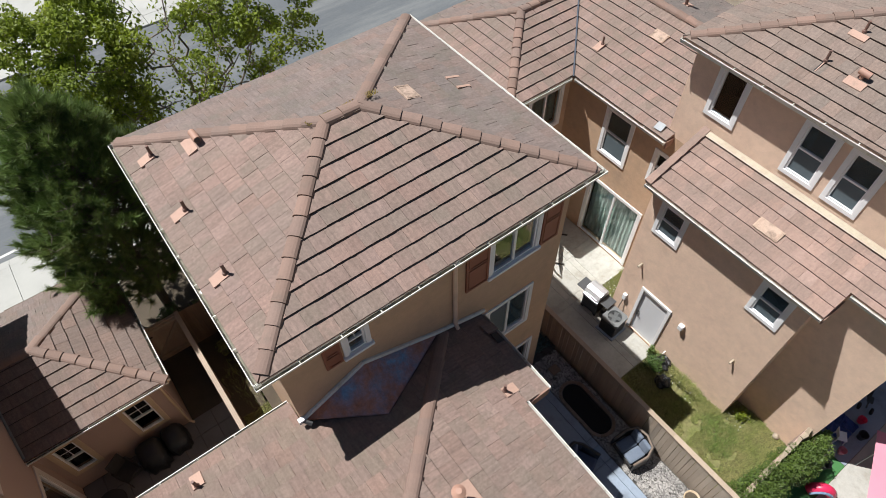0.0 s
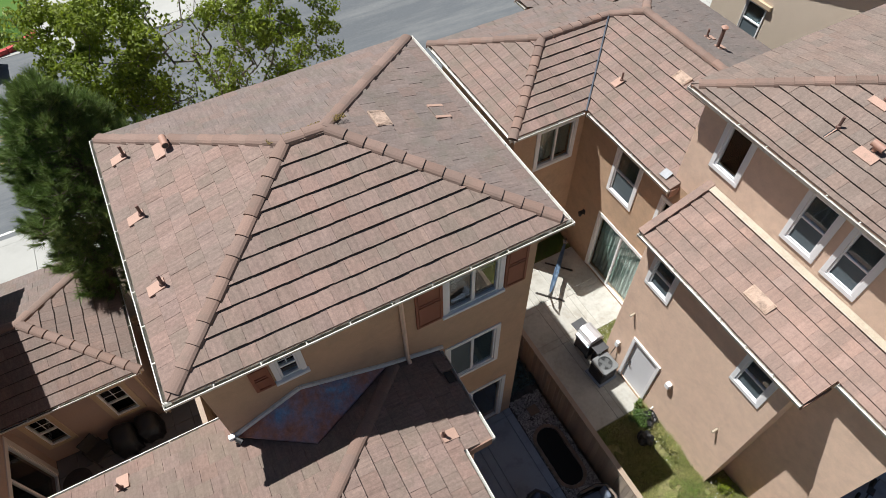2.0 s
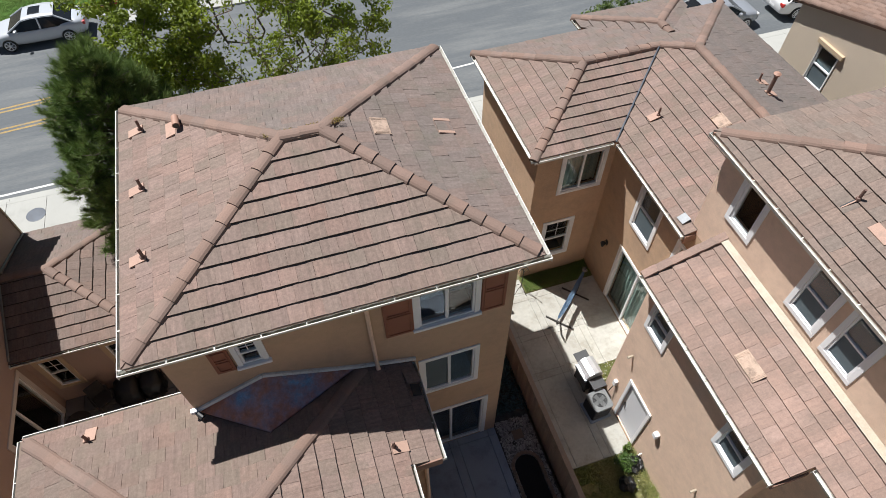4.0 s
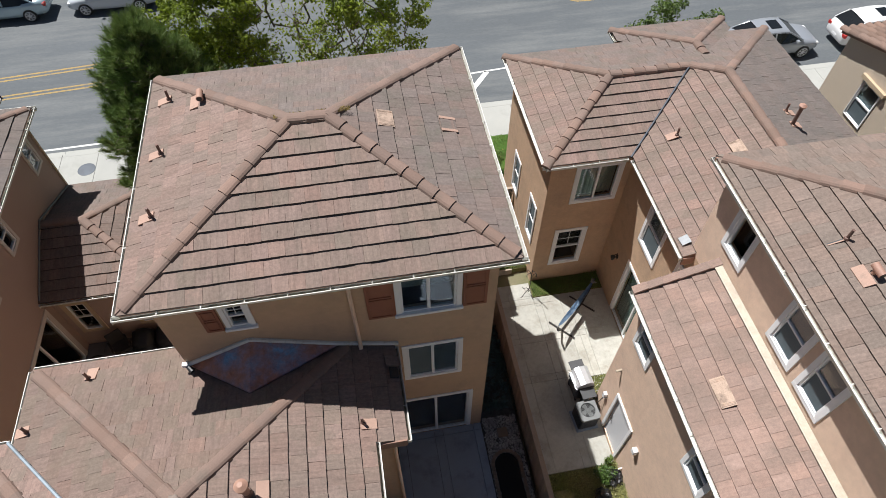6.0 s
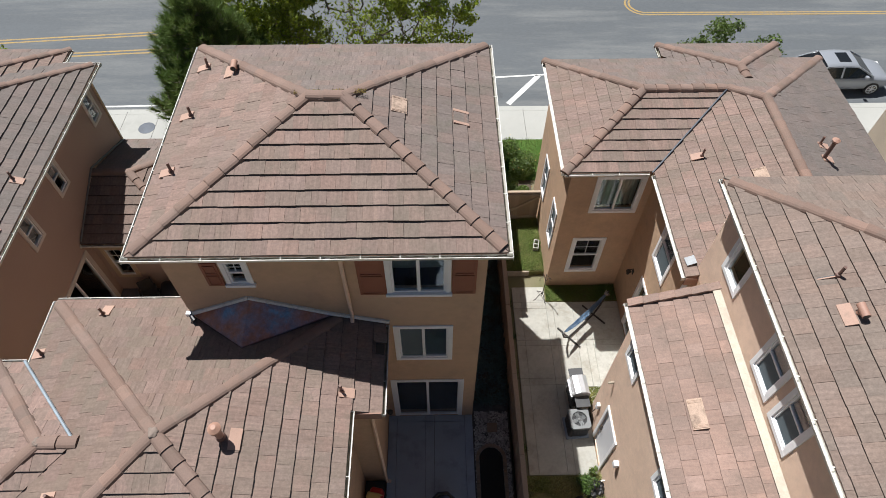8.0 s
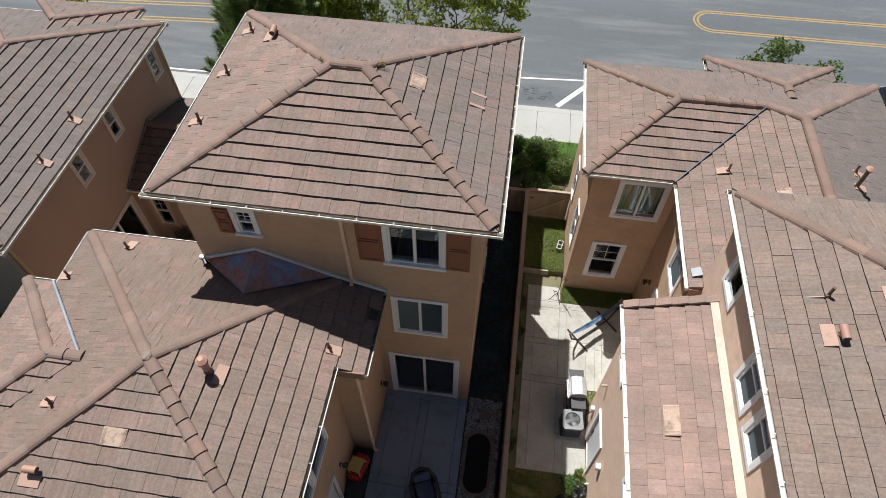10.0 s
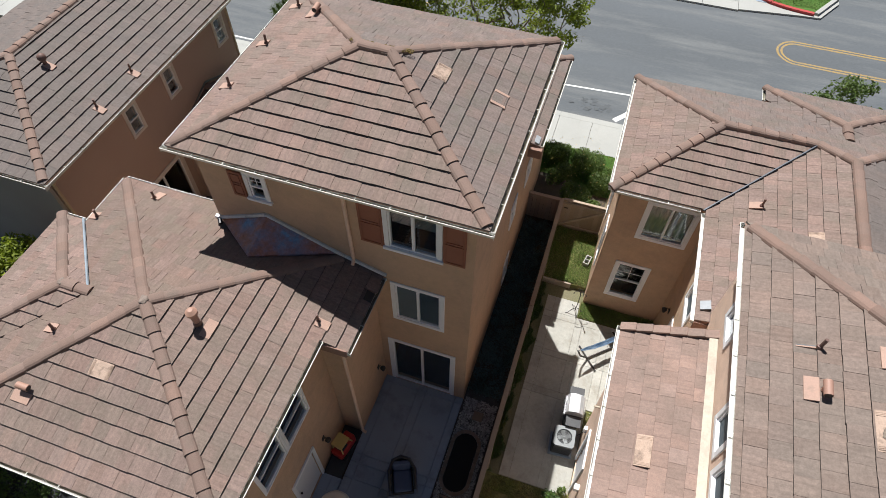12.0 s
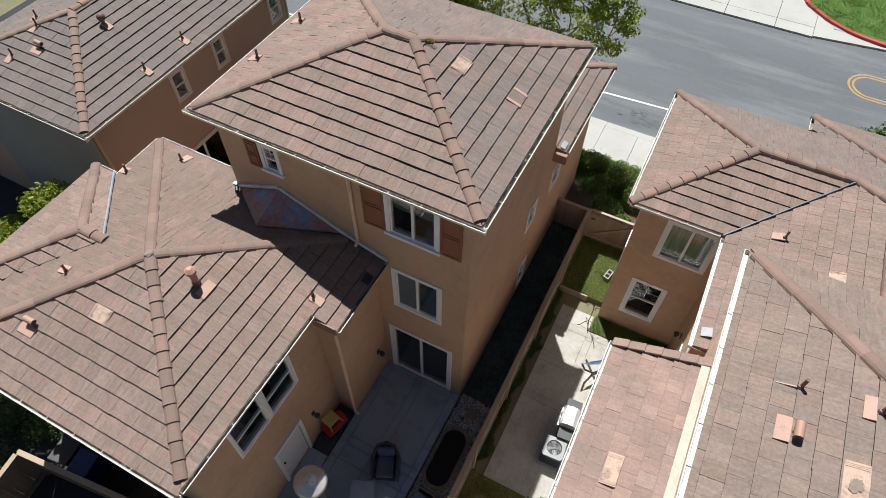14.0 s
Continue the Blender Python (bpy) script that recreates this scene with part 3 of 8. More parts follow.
class Roof:
    """A roof part of a house: sloping decks with their tiles, caps on ridges and hips, gutters."""

    def __init__(self, house, label, tile_mat, singles=300, name="roof", near=None, silt=True):
        self.ob = tagged(new(name), label)
        self.ob.parent = house
        self.house, self.mat, self.left, self.silt, self.near = house, tile_mat, singles, silt, near
        self.rng = random.Random(len(bpy.data.objects))

    def face(self, poly, eave, up, z0, slope, material=None, thick=0.16, row=ROW, first=0.0):
        """A slope over the outline poly in plan. eave: a point of the eave's line; up: the way in which it rises; row, first: the courses."""
        up = Vector((*up, 0)).normalized()
        along = up.cross(Vector((0, 0, 1)))
        rise = math.sqrt(1 + slope * slope)
        m = Matrix.Identity(4)
        vdir = (up + Vector((0, 0, slope))) / rise
        for k, d in enumerate((along, vdir, along.cross(vdir))):
            m.col[k][:3] = d
        m.translation = (*eave, z0)
        flat = [((Vector((*p, 0)) - Vector((*eave, 0))).dot(along), (Vector((*p, 0)) - Vector((*eave, 0))).dot(up) * rise) for p in poly]
        if sum(p[0] * q[1] - q[0] * p[1] for p, q in zip(flat, flat[1:] + flat[:1])) < 0:
            flat = flat[::-1]
        bm = bmesh.new()
        prism(bm, flat, -thick, 0)
        bmesh.ops.transform(bm, matrix=m, verts=bm.verts)
        part("deck", bm, WOODTRIM, self.ob)
        material = material or self.mat
        lo, hi = min(v for _, v in flat), max(v for _, v in flat)
        cut = bmesh.new()
        for r in range(math.floor((lo - first) / row + 1e-6), math.ceil((hi - first) / row)):
            v0 = first + r * row
            shift = (0.5 * (r % 2) + self.rng.uniform(-0.12, 0.12)) * WIDE
            band = clip(flat, max(lo, v0), v0 + row + 0.02, 1)
            if not band:
                continue
            a, b = min(u for u, _ in band), max(u for u, _ in band)
            for c in range(math.floor((a - shift) / WIDE), math.ceil((b - shift) / WIDE)):
                u0 = shift + c * WIDE
                piece = clip(clip(flat, u0 + GAP, u0 + WIDE - GAP, 0) or [(0, 0)] * 3, v0, v0 + row + 0.02, 1)
                if len(piece) < 3 or area(piece) < 0.004:
                    continue
                jit = self.rng.uniform(-0.005, 0.006)
                slip = self.rng.uniform(-0.006, 0.004)
                if area(piece) > 0.995 * (WIDE - 2 * GAP) * (row + 0.02) and self.left > 0 and (self.near is None or self.near(m @ Vector((u0, v0, 0)))):
                    self.left -= 1
                    ob = part("tile", full_tile(material, row), material, self.ob)
                    ob.matrix_basis = m @ Matrix.Translation((u0, v0 + slip, jit)) @ Matrix.Rotation(self.rng.uniform(-0.006, 0.006), 4, "Z")
                else:
                    tile_form(cut, piece, v0, jit, row)
        bmesh.ops.transform(cut, matrix=m, verts=cut.verts)
        field = finish("tile_field", cut, material)
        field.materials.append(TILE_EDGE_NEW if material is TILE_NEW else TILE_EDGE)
        tagged(part("tile_field", field, material, self.ob), kind="stuff")
        return m

    def caps(self, a, b, size=0.145, step=0.365, material=None, lift=0.02):
        """Lapped cap tiles from the low end a to the high end b."""
        a, b = Vector(a), Vector(b)
        d = (b - a).normalized()
        side = d.cross(Vector((0, 0, 1))).normalized()
        up = side.cross(d)
        n = max(1, round((b - a).length / step))
        length = (b - a).length / n
        bm = bmesh.new()
        prof = [(-0.98, -0.50), (-0.95, -0.22), (-0.83, 0.06), (-0.56, 0.27), (-0.20, 0.35), (0.20, 0.35), (0.56, 0.27), (0.83, 0.06), (0.95, -0.22), (0.98, -0.50)]
        ends = []
        for x, s, h in ((-0.03, 1.03, 0.029), (length + 0.04, 0.93, 0.0)):
            ends.append([bm.verts.new((x, size * s * p, size * s * q + h)) for p, q in prof])
        for k in range(len(prof) - 1):
            bm.faces.new((ends[0][k], ends[1][k], ends[1][k + 1], ends[0][k + 1]))
        bm.faces.new(ends[0])
        bm.faces.new(ends[1][::-1])
        bmesh.ops.recalc_face_normals(bm, faces=bm.faces)
        me = finish("ridge_tile", bm, material or CAP)
        for k in range(n):
            m = Matrix.Identity(4)
            for c, v in enumerate((d, side, up)):
                m.col[c][:3] = v
            m.translation = a + d * (k * length) + Vector((0, 0, lift)) + side * self.rng.uniform(-0.006, 0.006)
            part("ridge_tile", me, CAP, self.ob).matrix_basis = m @ Matrix.Rotation(self.rng.uniform(-0.012, 0.012), 4, "Z")

    def gutter(self, a, b, out, drop=0.0):
        """An open gutter along an eave from a to b, on the side out; with its silt and hangers."""
        a, b, out = Vector(a), Vector(b), Vector((*out, 0)).normalized()
        d = (b - a).normalized()
        m = Matrix.Identity(4)
        for c, v in enumerate((d, out, Vector((0, 0, 1)))):
            m.col[c][:3] = v
        m.translation = a + Vector((0, 0, drop))
        n = (b - a).length
        prof = [(-0.03, 0.0), (-0.03, -0.115), (0.055, -0.115), (0.085, -0.03), (0.095, 0.0), (0.08, 0.0), (0.07, -0.03), (0.047, -0.105), (-0.018, -0.105), (-0.018, 0.0)]
        bm = bmesh.new()
        ends = [[bm.verts.new((x, y, z)) for y, z in prof] for x in (0, n)]
        for k in range(len(prof)):
            j = (k + 1) % len(prof)
            bm.faces.new((ends[0][k], ends[0][j], ends[1][j], ends[1][k]))
        for x in (0, n - 0.006):
            box(bm, (x, -0.03, -0.115), (x + 0.006, 0.09, 0.0))
        for k in range(1, int(n / 0.75)):
            box(bm, (k * 0.75, -0.02, -0.006), (k * 0.75 + 0.02, 0.09, 0.004))
        bmesh.ops.recalc_face_normals(bm, faces=bm.faces)
        bmesh.ops.transform(bm, matrix=m, verts=bm.verts)
        g = part("gutter", bm, GUTTER, self.house, "white metal gutter with silt in it" if self.silt else "white metal gutter")
        if not self.silt:
            return
        bm = bmesh.new()
        steps = max(2, int(n / 0.12))
        rows = [[bm.verts.new((n * k / steps, y, -0.085 + 0.04 * noise.noise(Vector((k * 0.7, y * 9, n))))) for y in (-0.018, 0.02, 0.05)] for k in range(steps + 1)]
        for p, q in zip(rows, rows[1:]):
            for k in range(2):
                bm.faces.new((p[k], q[k], q[k + 1], p[k + 1]))
        bmesh.ops.transform(bm, matrix=m, verts=bm.verts)
        part("silt", bm, SILT, g)

    def hip(self, x0, x1, y0, y1, z, s, mats=None, gutters="NESW", courses=None):
        """A hipped roof over a rectangle of eaves."""
        mats, courses = mats or {}, courses or {}
        w, d = x1 - x0, y1 - y0
        r = min(w, d) / 2
        zr = z + s * r
        if w >= d:
            ra, rb = (x0 + r, y0 + r), (x1 - r, y0 + r)
            faces = {"S": [(x0, y0), (x1, y0), rb, ra], "N": [(x0, y1), ra, rb, (x1, y1)], "E": [(x1, y0), (x1, y1), rb], "W": [(x0, y0), ra, (x0, y1)]}
            ends = (((x0, y0), ra), ((x0, y1), ra), ((x1, y0), rb), ((x1, y1), rb))
        else:
            ra, rb = (x0 + r, y0 + r), (x0 + r, y1 - r)
            faces = {"S": [(x0, y0), (x1, y0), ra], "N": [(x0, y1), rb, (x1, y1)], "E": [(x1, y0), (x1, y1), rb, ra], "W": [(x0, y0), ra, rb, (x0, y1)]}
            ends = (((x0, y0), ra), ((x1, y0), ra), ((x0, y1), rb), ((x1, y1), rb))
        up = {"S": (0, 1), "N": (0, -1), "E": (-1, 0), "W": (1, 0)}
        for k in "SEWN":
            row, first = courses.get(k, (ROW, 0.0))
            self.face(faces[k], faces[k][0], up[k], z, s, mats.get(k), row=row, first=first)
        for low, high in ends:
            self.caps(Vector((*low, z)).lerp(Vector((*high, zr)), 0.035), (*high, zr))
        if (Vector(ra) - Vector(rb)).length > 0.1:
            self.caps((*ra, zr), (*rb, zr))
        for k, a, b in (("S", (x0, y0), (x1, y0)), ("N", (x0, y1), (x1, y1)), ("E", (x1, y0), (x1, y1)), ("W", (x0, y0), (x0, y1))):
            if k in gutters:
                out = (-up[k][0], -up[k][1])
                over = Vector((0.093, 0, 0)) if k in "SN" else Vector((0, 0, 0))
                self.gutter(Vector((*a, z)) - over, Vector((*b, z)) + over, out)
        return ra, rb, zr


def downspout(parent, pts, material=GUTTER, r=0.04):
    bm = bmesh.new()
    for a, b in zip(pts, pts[1:]):
        tube(bm, (a, b), r, 6)
    part("downspout", bm, material, parent, "painted downspout on the wall")


def roof_pipe(x, y, z, slope, up, kind="pipe", spin=0, plate=None):
    """A vent on a roof slope: a plate of flashing with a pipe, a hooded vent or a low vent in it. z: the slope's height there."""
    up = Vector((*up, 0)).normalized()
    along = up.cross(Vector((0, 0, 1)))
    vdir = (up + Vector((0, 0, slope))).normalized()
    m = Matrix.Identity(4)
    for k, d in enumerate((along, vdir, along.cross(vdir))):
        m.col[k][:3] = d
    m.translation = (x, y, z + 0.055)
    m = m @ Matrix.Rotation(radians(spin), 4, "Z")
    ob = tagged(new("roof_vent"), {"pipe": "rusty brown vent pipe on a pink flashing plate", "hood": "hooded pink vent pipe on a flashing plate", "flat": "low weathered roof vent with mottled cover", "tall": "tall pink capped flue pipe on a flashing plate", "strips": "low tile-coloured roof vent between two pink strips", "bare": "rusty brown vent pipe beside an open tile joint", "flue": "slender brown flue pipe with a mushroom cap", "globe": "round dark brown vent head on a flashing plate"}[kind], "roof vent")
    ob.matrix_basis = m @ (Matrix.Diagonal((*plate, 1, 1)) if kind == "flat" and plate else Matrix.Identity(4))
    upright = m.to_3x3().inverted() @ Vector((0, 0, 1))
    if kind == "strips":
        part("plate", boxed((-0.15, -0.17, -0.03), (0.15, 0.17, -0.004), None, 0.004), TILE_GREY, ob)
        for k in (-1, 1):
            part("strip", boxed((k * 0.19 - 0.038, -0.18, -0.03), (k * 0.19 + 0.038, 0.18, 0.006), None, 0.006), FLASH, ob)
        return ob
    if kind == "flat":
        part("plate", boxed((-0.24, -0.17, -0.03), (0.24, 0.17, 0.004), None, 0.004), VENT, ob)
        bm = bmesh.new()
        rows = [[bm.verts.new((-0.17 + 0.034 * i, -0.13 + 0.0325 * j, 0.006 + 0.014 * max(0, noise.noise(Vector((i * 0.5 + x * 7, j * 0.5, y)))))) for j in range(9)] for i in range(11)]
        for p, q in zip(rows, rows[1:]):
            for k in range(8):
                bm.faces.new((p[k], q[k], q[k + 1], p[k + 1]))
        part("cover", bm, VENT, ob)
        if plate and plate[0] > 1.36:
            bm, n = bmesh.new(), 28
            bm.faces.new([bm.verts.new((q * 0.8 * math.cos(a) + 0.01, q * math.sin(a), 0.024)) for a, q in ((2 * math.pi * k / n, 0.095 + 0.05 * noise.noise(Vector((math.cos(6.283 * k / n) * 1.1, math.sin(6.283 * k / n) * 1.1, 4.7))) + 0.012 * math.sin(k * 2.4)) for k in range(n))])
            part("stain", bm, VENT_STAIN, ob, "dark weathered stain")
        for k in (-1, 1):
            bm = bmesh.new()
            for j in range(3):
                tube(bm, ((k * 0.195 - 0.018 + 0.018 * j, -0.15, 0.006), (k * 0.195 - 0.018 + 0.018 * j, 0.15, 0.006)), 0.011, 6)
            part("lip", bm, VENT, ob)
        return ob
    if kind == "bare":
        part("slot", boxed((0.0, -0.29, -0.02), (0.025, 0.02, 0.004)), BLACK, ob, "dark open joint")
        part("lip", boxed((0.026, -0.29, -0.02), (0.05, 0.02, 0.012), None, 0.003), FLASH, ob)
    else:
        lo, hi = plate or {"hood": ((-0.20, -0.24), (0.22, -0.02)), "tall": ((-0.22, -0.33), (0.20, -0.10))}.get(kind, ((-0.11, -0.24), (0.11, 0.09)))
        part("plate", boxed((*lo, -0.02), (*hi, 0.010), None, 0.005), FLASH, ob)
    if kind in ("pipe", "bare"):
        bm = bmesh.new()
        lathe(bm, [(0.055, 0.0), (0.05, 0.03), (0.036, 0.06)], (0.03, 0.05, 0.0), 10)
        part("collar", bm, PIPE, ob)
        tip = Vector((0.03, 0.05, 0.0)) + upright * 0.26
        part("pipe", tube(bmesh.new(), ((0.03, 0.05, 0.0), tip), 0.030, 10), PIPE, ob)
    elif kind == "globe":
        base = Vector((0.0, 0.05, 0))
        part("pipe", tube(bmesh.new(), (base, base + upright * 0.12), 0.06, 12), PIPE, ob)
        bm = bmesh.new()
        bmesh.ops.create_uvsphere(bm, u_segments=16, v_segments=10, radius=0.13)
        bmesh.ops.translate(bm, verts=bm.verts, vec=base + upright * 0.22)
        part("head", bm, PIPE, ob, smooth=True)
    elif kind == "hood":
        base = Vector((0.02, 0.04, 0))
        part("pipe", tube(bmesh.new(), (base, base + upright * 0.11), 0.05, 12), PIPE_PINK, ob)
        c = base + upright * 0.13
        bm = bmesh.new()
        tube(bm, (c + Vector((0.15, 0, 0)), c + Vector((-0.10, 0, 0.02))), 0.070, 28)
        part("hood", bm, PIPE_PINK, ob)
        part("opening", tube(bmesh.new(), (c + Vector((0.150, 0, 0)), c + Vector((0.154, 0, 0))), 0.058, 14), BLACK, ob)
    elif kind == "flue":
        base, h = Vector((0.0, 0.05, 0)), 0.60
        part("pipe", tube(bmesh.new(), (base, base + upright * h), 0.052, 12), PIPE, ob)
        bm = bmesh.new()
        for lo, hi, ra, rb in ((h - 0.02, h + 0.03, 0.085, 0.105), (h + 0.03, h + 0.08, 0.105, 0.04)):
            tube(bm, (base + upright * lo, base + upright * hi), ra, 14, r2=rb)
        part("rain_cap", bm, PIPE_PINK, ob)
    else:
        base, h = Vector((0.0, 0.05, 0)), 0.42
        part("pipe", tube(bmesh.new(), (base, base + upright * h), 0.075, 14), PIPE_PINK, ob)
        part("collar", tube(bmesh.new(), (base, base + upright * 0.08), 0.10, 14, r2=0.085), PIPE, ob)
        bm = bmesh.new()
        for lo, hi, ra, rb in ((h - 0.06, h + 0.03, 0.115, 0.125), (h + 0.03, h + 0.10, 0.125, 0.05)):
            tube(bm, (base + upright * lo, base + upright * hi), ra, 16, r2=rb)
        part("rain_cap", bm, PIPE_PINK, ob)
    return ob


# ---- main house ----
PATIO, YARD, STREET = -0.75, -1.15, -1.60
home = thing("house", "three-storey orange stucco house with brown tile roofs", "house")
WT = 0.18
# tower: x -6.57..0, y 0..5.84, eaves at 8.0
win3, win2, slid = (-1.99, -0.85, 6.22, 7.62), (-1.97, -0.78, 3.14, 4.645), (-2.22, -0.435, PATIO + 0.02, 1.675)
small = (-5.32, -4.95, 6.66, 7.38)
wall(home, "S", 0.0, -6.57, 0.0, -1.5, 7.95, [win3, win2, slid, small], STUCCO)
east_wins = [(6.20, 6.86, 2.62, 3.40), (4.20, 4.72, 2.78, 3.56), (4.32, 4.78, -0.40, 0.62)]
wall(home, "E", 0.0, WT, 10.1, -1.7, 4.45, [east_wins[0], east_wins[1], east_wins[2]], STUCCO)
wall(home, "E", 0.0, WT, 5.84 - WT, 4.45, 7.95, [], STUCCO)
wall(home, "W", -6.57, WT, 5.84 - WT, -1.5, 7.95, [], STUCCO)
wall(home, "N", 5.84, -6.57, 0.0, 4.4, 7.95, [], STUCCO)
wall(home, "N", 10.28, -6.2, 0.0, -1.7, 4.45, [], STUCCO)
wall(home, "W", -6.2, 5.9, 10.1, -1.7, 4.45, [], STUCCO)
window(home, "S", 0.0, *win3, "slider", sill=True, curtain="half blind")
window(home, "S", 0.0, *win2, "slider", curtain="screen")
window(home, "S", 0.0, *slid, "door", curtain="")
window(home, "S", 0.0, *small, "hung", trim=0.10, sill=True, curtain="grid")
for w in east_wins:
    window(home, "E", 0.0, *w, "hung", trim=0.10, curtain="full screen")


def shutter(x0, x1, z0, z1):
    """A panelled shutter on the south wall."""
    ob = tagged(new("shutter"), "russet panelled shutter")
    ob.parent = home
    part("board", boxed((x0, -0.045, z0), (x1, -0.002, z1), None, 0.006), SHUTTER, ob)
    zm = z0 + (z1 - z0) * 0.52
    for a, b in ((z0 + 0.07, zm - 0.03), (zm + 0.03, z1 - 0.07)):
        bm = bmesh.new()
        for lo, hi in (((x0 + 0.05, -0.062, a), (x1 - 0.05, -0.046, a + 0.02)), ((x0 + 0.05, -0.062, b - 0.02), (x1 - 0.05, -0.046, b)), ((x0 + 0.05, -0.062, a + 0.02), (x0 + 0.07, -0.046, b - 0.02)), ((x1 - 0.07, -0.062, a + 0.02), (x1 - 0.05, -0.046, b - 0.02))):
            box(bm, lo, hi)
        part("panel", bm, SHUTTER, ob)


shutter(-2.68, -2.11, 6.18, 7.62)
shutter(-0.715, -0.205, 6.18, 7.62)
shutter(-5.80, -5.46, 6.60, 7.40)

roofA = Roof(home, "hipped roof of brown flat concrete tiles", TILE, 330, near=lambda p: p.y < 2.9)
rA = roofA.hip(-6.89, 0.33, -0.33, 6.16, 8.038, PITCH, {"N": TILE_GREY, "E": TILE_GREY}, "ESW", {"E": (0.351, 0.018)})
# front wing, lower
roofAf = Roof(home, "lower tiled roof over the front wing", TILE_GREY, 60)
roofAf.face([(0.31, 5.86), (0.31, 10.41), (-1.92, 8.18), (-1.92, 5.86)], (0.31, 5.86), (-1, 0), 4.62, PITCH)
roofAf.face([(0.31, 10.41), (-6.51, 10.41), (-4.28, 8.18), (-1.92, 8.18)], (0.31, 10.41), (0, -1), 4.62, PITCH)
roofAf.face([(-6.51, 5.86), (-4.28, 5.86), (-4.28, 8.18), (-6.51, 10.41)], (-6.51, 5.86), (1, 0), 4.62, PITCH)
roofAf.caps((0.31, 10.41, 4.62), (-1.92, 8.18, 4.62 + PITCH * 2.23))
roofAf.gutter((0.31, 5.95, 4.62), (0.31, 10.41, 4.62), (1, 0))
part("kicker", boxed((0.0, 5.72, 4.30), (0.40, 5.86, 4.62), None, 0.01), WOODTRIM, home)

# wing to the south, two storeys
AP, S = (-6.30, -3.06, 6.26), PITCH
zc = lambda run: AP[2] - S * run  # noqa: E731
w_far, w_near, cdoor = (-4.02, -3.06, 2.98, 4.32), (-5.12, -4.16, 2.98, 4.32), (-4.47, -3.50, PATIO + 0.02, 1.20)
wall(home, "E", -2.55, -1.92, 0.0, -1.5, 4.92, [], STUCCO)
wall(home, "S", -1.92, -3.15 + 0.0, -2.55 - WT, -1.5, 4.92, [], STUCCO)
wall(home, "E", -3.15, -6.2 + WT, -1.92 + WT, -1.5, 5.05, [w_far, w_near, cdoor], STUCCO)
wall(home, "S", -6.2, -9.7, -3.15, -1.5, 5.05, [], STUCCO)
wall(home, "W", -9.7, -6.2 + WT, 0.35 - WT, -1.5, 4.95, [], STUCCO)
wall(home, "N", 0.35, -9.7, -6.57, -1.5, 4.95, [], STUCCO)
wall(home, "W", -10.4, -4.7, -1.3, -1.5, 4.9, [], STUCCO)
for w in (w_far, w_near):
    window(home, "E", -3.15, *w, "hung", trim=0.069)
bm = bmesh.new()
for lo, hi in (((-3.15, cdoor[0] - 0.1, cdoor[2]), (-3.10, cdoor[0], cdoor[3])), ((-3.15, cdoor[1], cdoor[2]), (-3.10, cdoor[1] + 0.1, cdoor[3])), ((-3.15, cdoor[0] - 0.1, cdoor[3]), (-3.10, cdoor[1] + 0.1, cdoor[3] + 0.1))):
    box(bm, lo, hi, None, 0.006)
part("door_trim", bm, TRIM, home)
side_door = part("door", boxed((-3.22, cdoor[0] + 0.004, cdoor[2]), (-3.18, cdoor[1] - 0.004, cdoor[3] - 0.004), None, 0.004), DOORWHITE, home, "plain white side door")
part("door_knob", lathe(bmesh.new(), [(0.012, 0), (0.012, 0.03), (0.032, 0.04), (0.03, 0.07)], (-3.15, cdoor[0] + 0.1, 0.25), 12), IRON, side_door)

roofC = Roof(home, "hipped roof of weathered brown tiles over the wing", TILE, 340, near=lambda p: p.x > -8.6)
xe, xe1, xw, yn, ys = -2.88, -2.24, -10.01, 0.65, -6.62
roofC.face([(xe, -6.48), (xe, -0.0), (-3.24, 0.0), AP[:2]], (xe, 0), (-1, 0), zc(AP[0] * -1 + xe), S, row=0.350, first=-0.035)
roofC.face([(xe1, -2.2), (xe1, 0.0), (xe, 0.0), (xe, -2.2)], (xe, 0), (-1, 0), zc(AP[0] * -1 + xe), S, row=0.350, first=-0.035)
roofC.face([(xe, -6.48), AP[:2], (-9.75, ys), (-2.86, ys)], (0, ys), (0, 1), zc(AP[1] - ys), S, row=0.352, first=-0.076)
roofC.face([(xw, yn), (-6.59, yn), (-6.59, -2.77)], (0, yn), (0, -1), zc(yn - AP[1]), S, TILE_WORN)
roofC.face([(-6.59, 0.0), (-3.24, 0.0), AP[:2], (-6.59, -2.77)], (0, yn), (0, -1), zc(yn - AP[1]), S, TILE_WORN)
roofC.face([(xw, yn), AP[:2], (-9.75, ys), (xw, ys)], (xw, 0), (1, 0), zc(AP[0] - xw), S, TILE_WORN)
roofC.caps((-3.30, -0.06, zc(3.0)), AP)
roofC.caps(Vector((xw, yn, zc(3.71))).lerp(Vector(AP), 0.04), AP, lift=0.008)
roofC.caps(Vector((xe, -6.48, zc(3.42))).lerp(Vector(AP), 0.035), AP)
roofC.caps(Vector((-9.75, ys, zc(3.45))).lerp(Vector(AP), 0.04), AP)
roofC.gutter((xe, -6.55, zc(3.42)), (xe, -2.2, zc(3.42)), (1, 0))
roofC.gutter((xe1, -2.2, zc(4.06)), (xe1, -0.03, zc(4.06)), (1, 0))
roofC.gutter((xw, ys, zc(3.45)), (xe + 0.08, ys, zc(3.45)), (0, -1))
roofC.gutter((xw, yn, zc(3.71)), (-6.60, yn, zc(3.71)), (0, 1))
roofC.gutter((xw, -0.95, zc(3.71)), (xw, yn, zc(3.71)), (-1, 0))
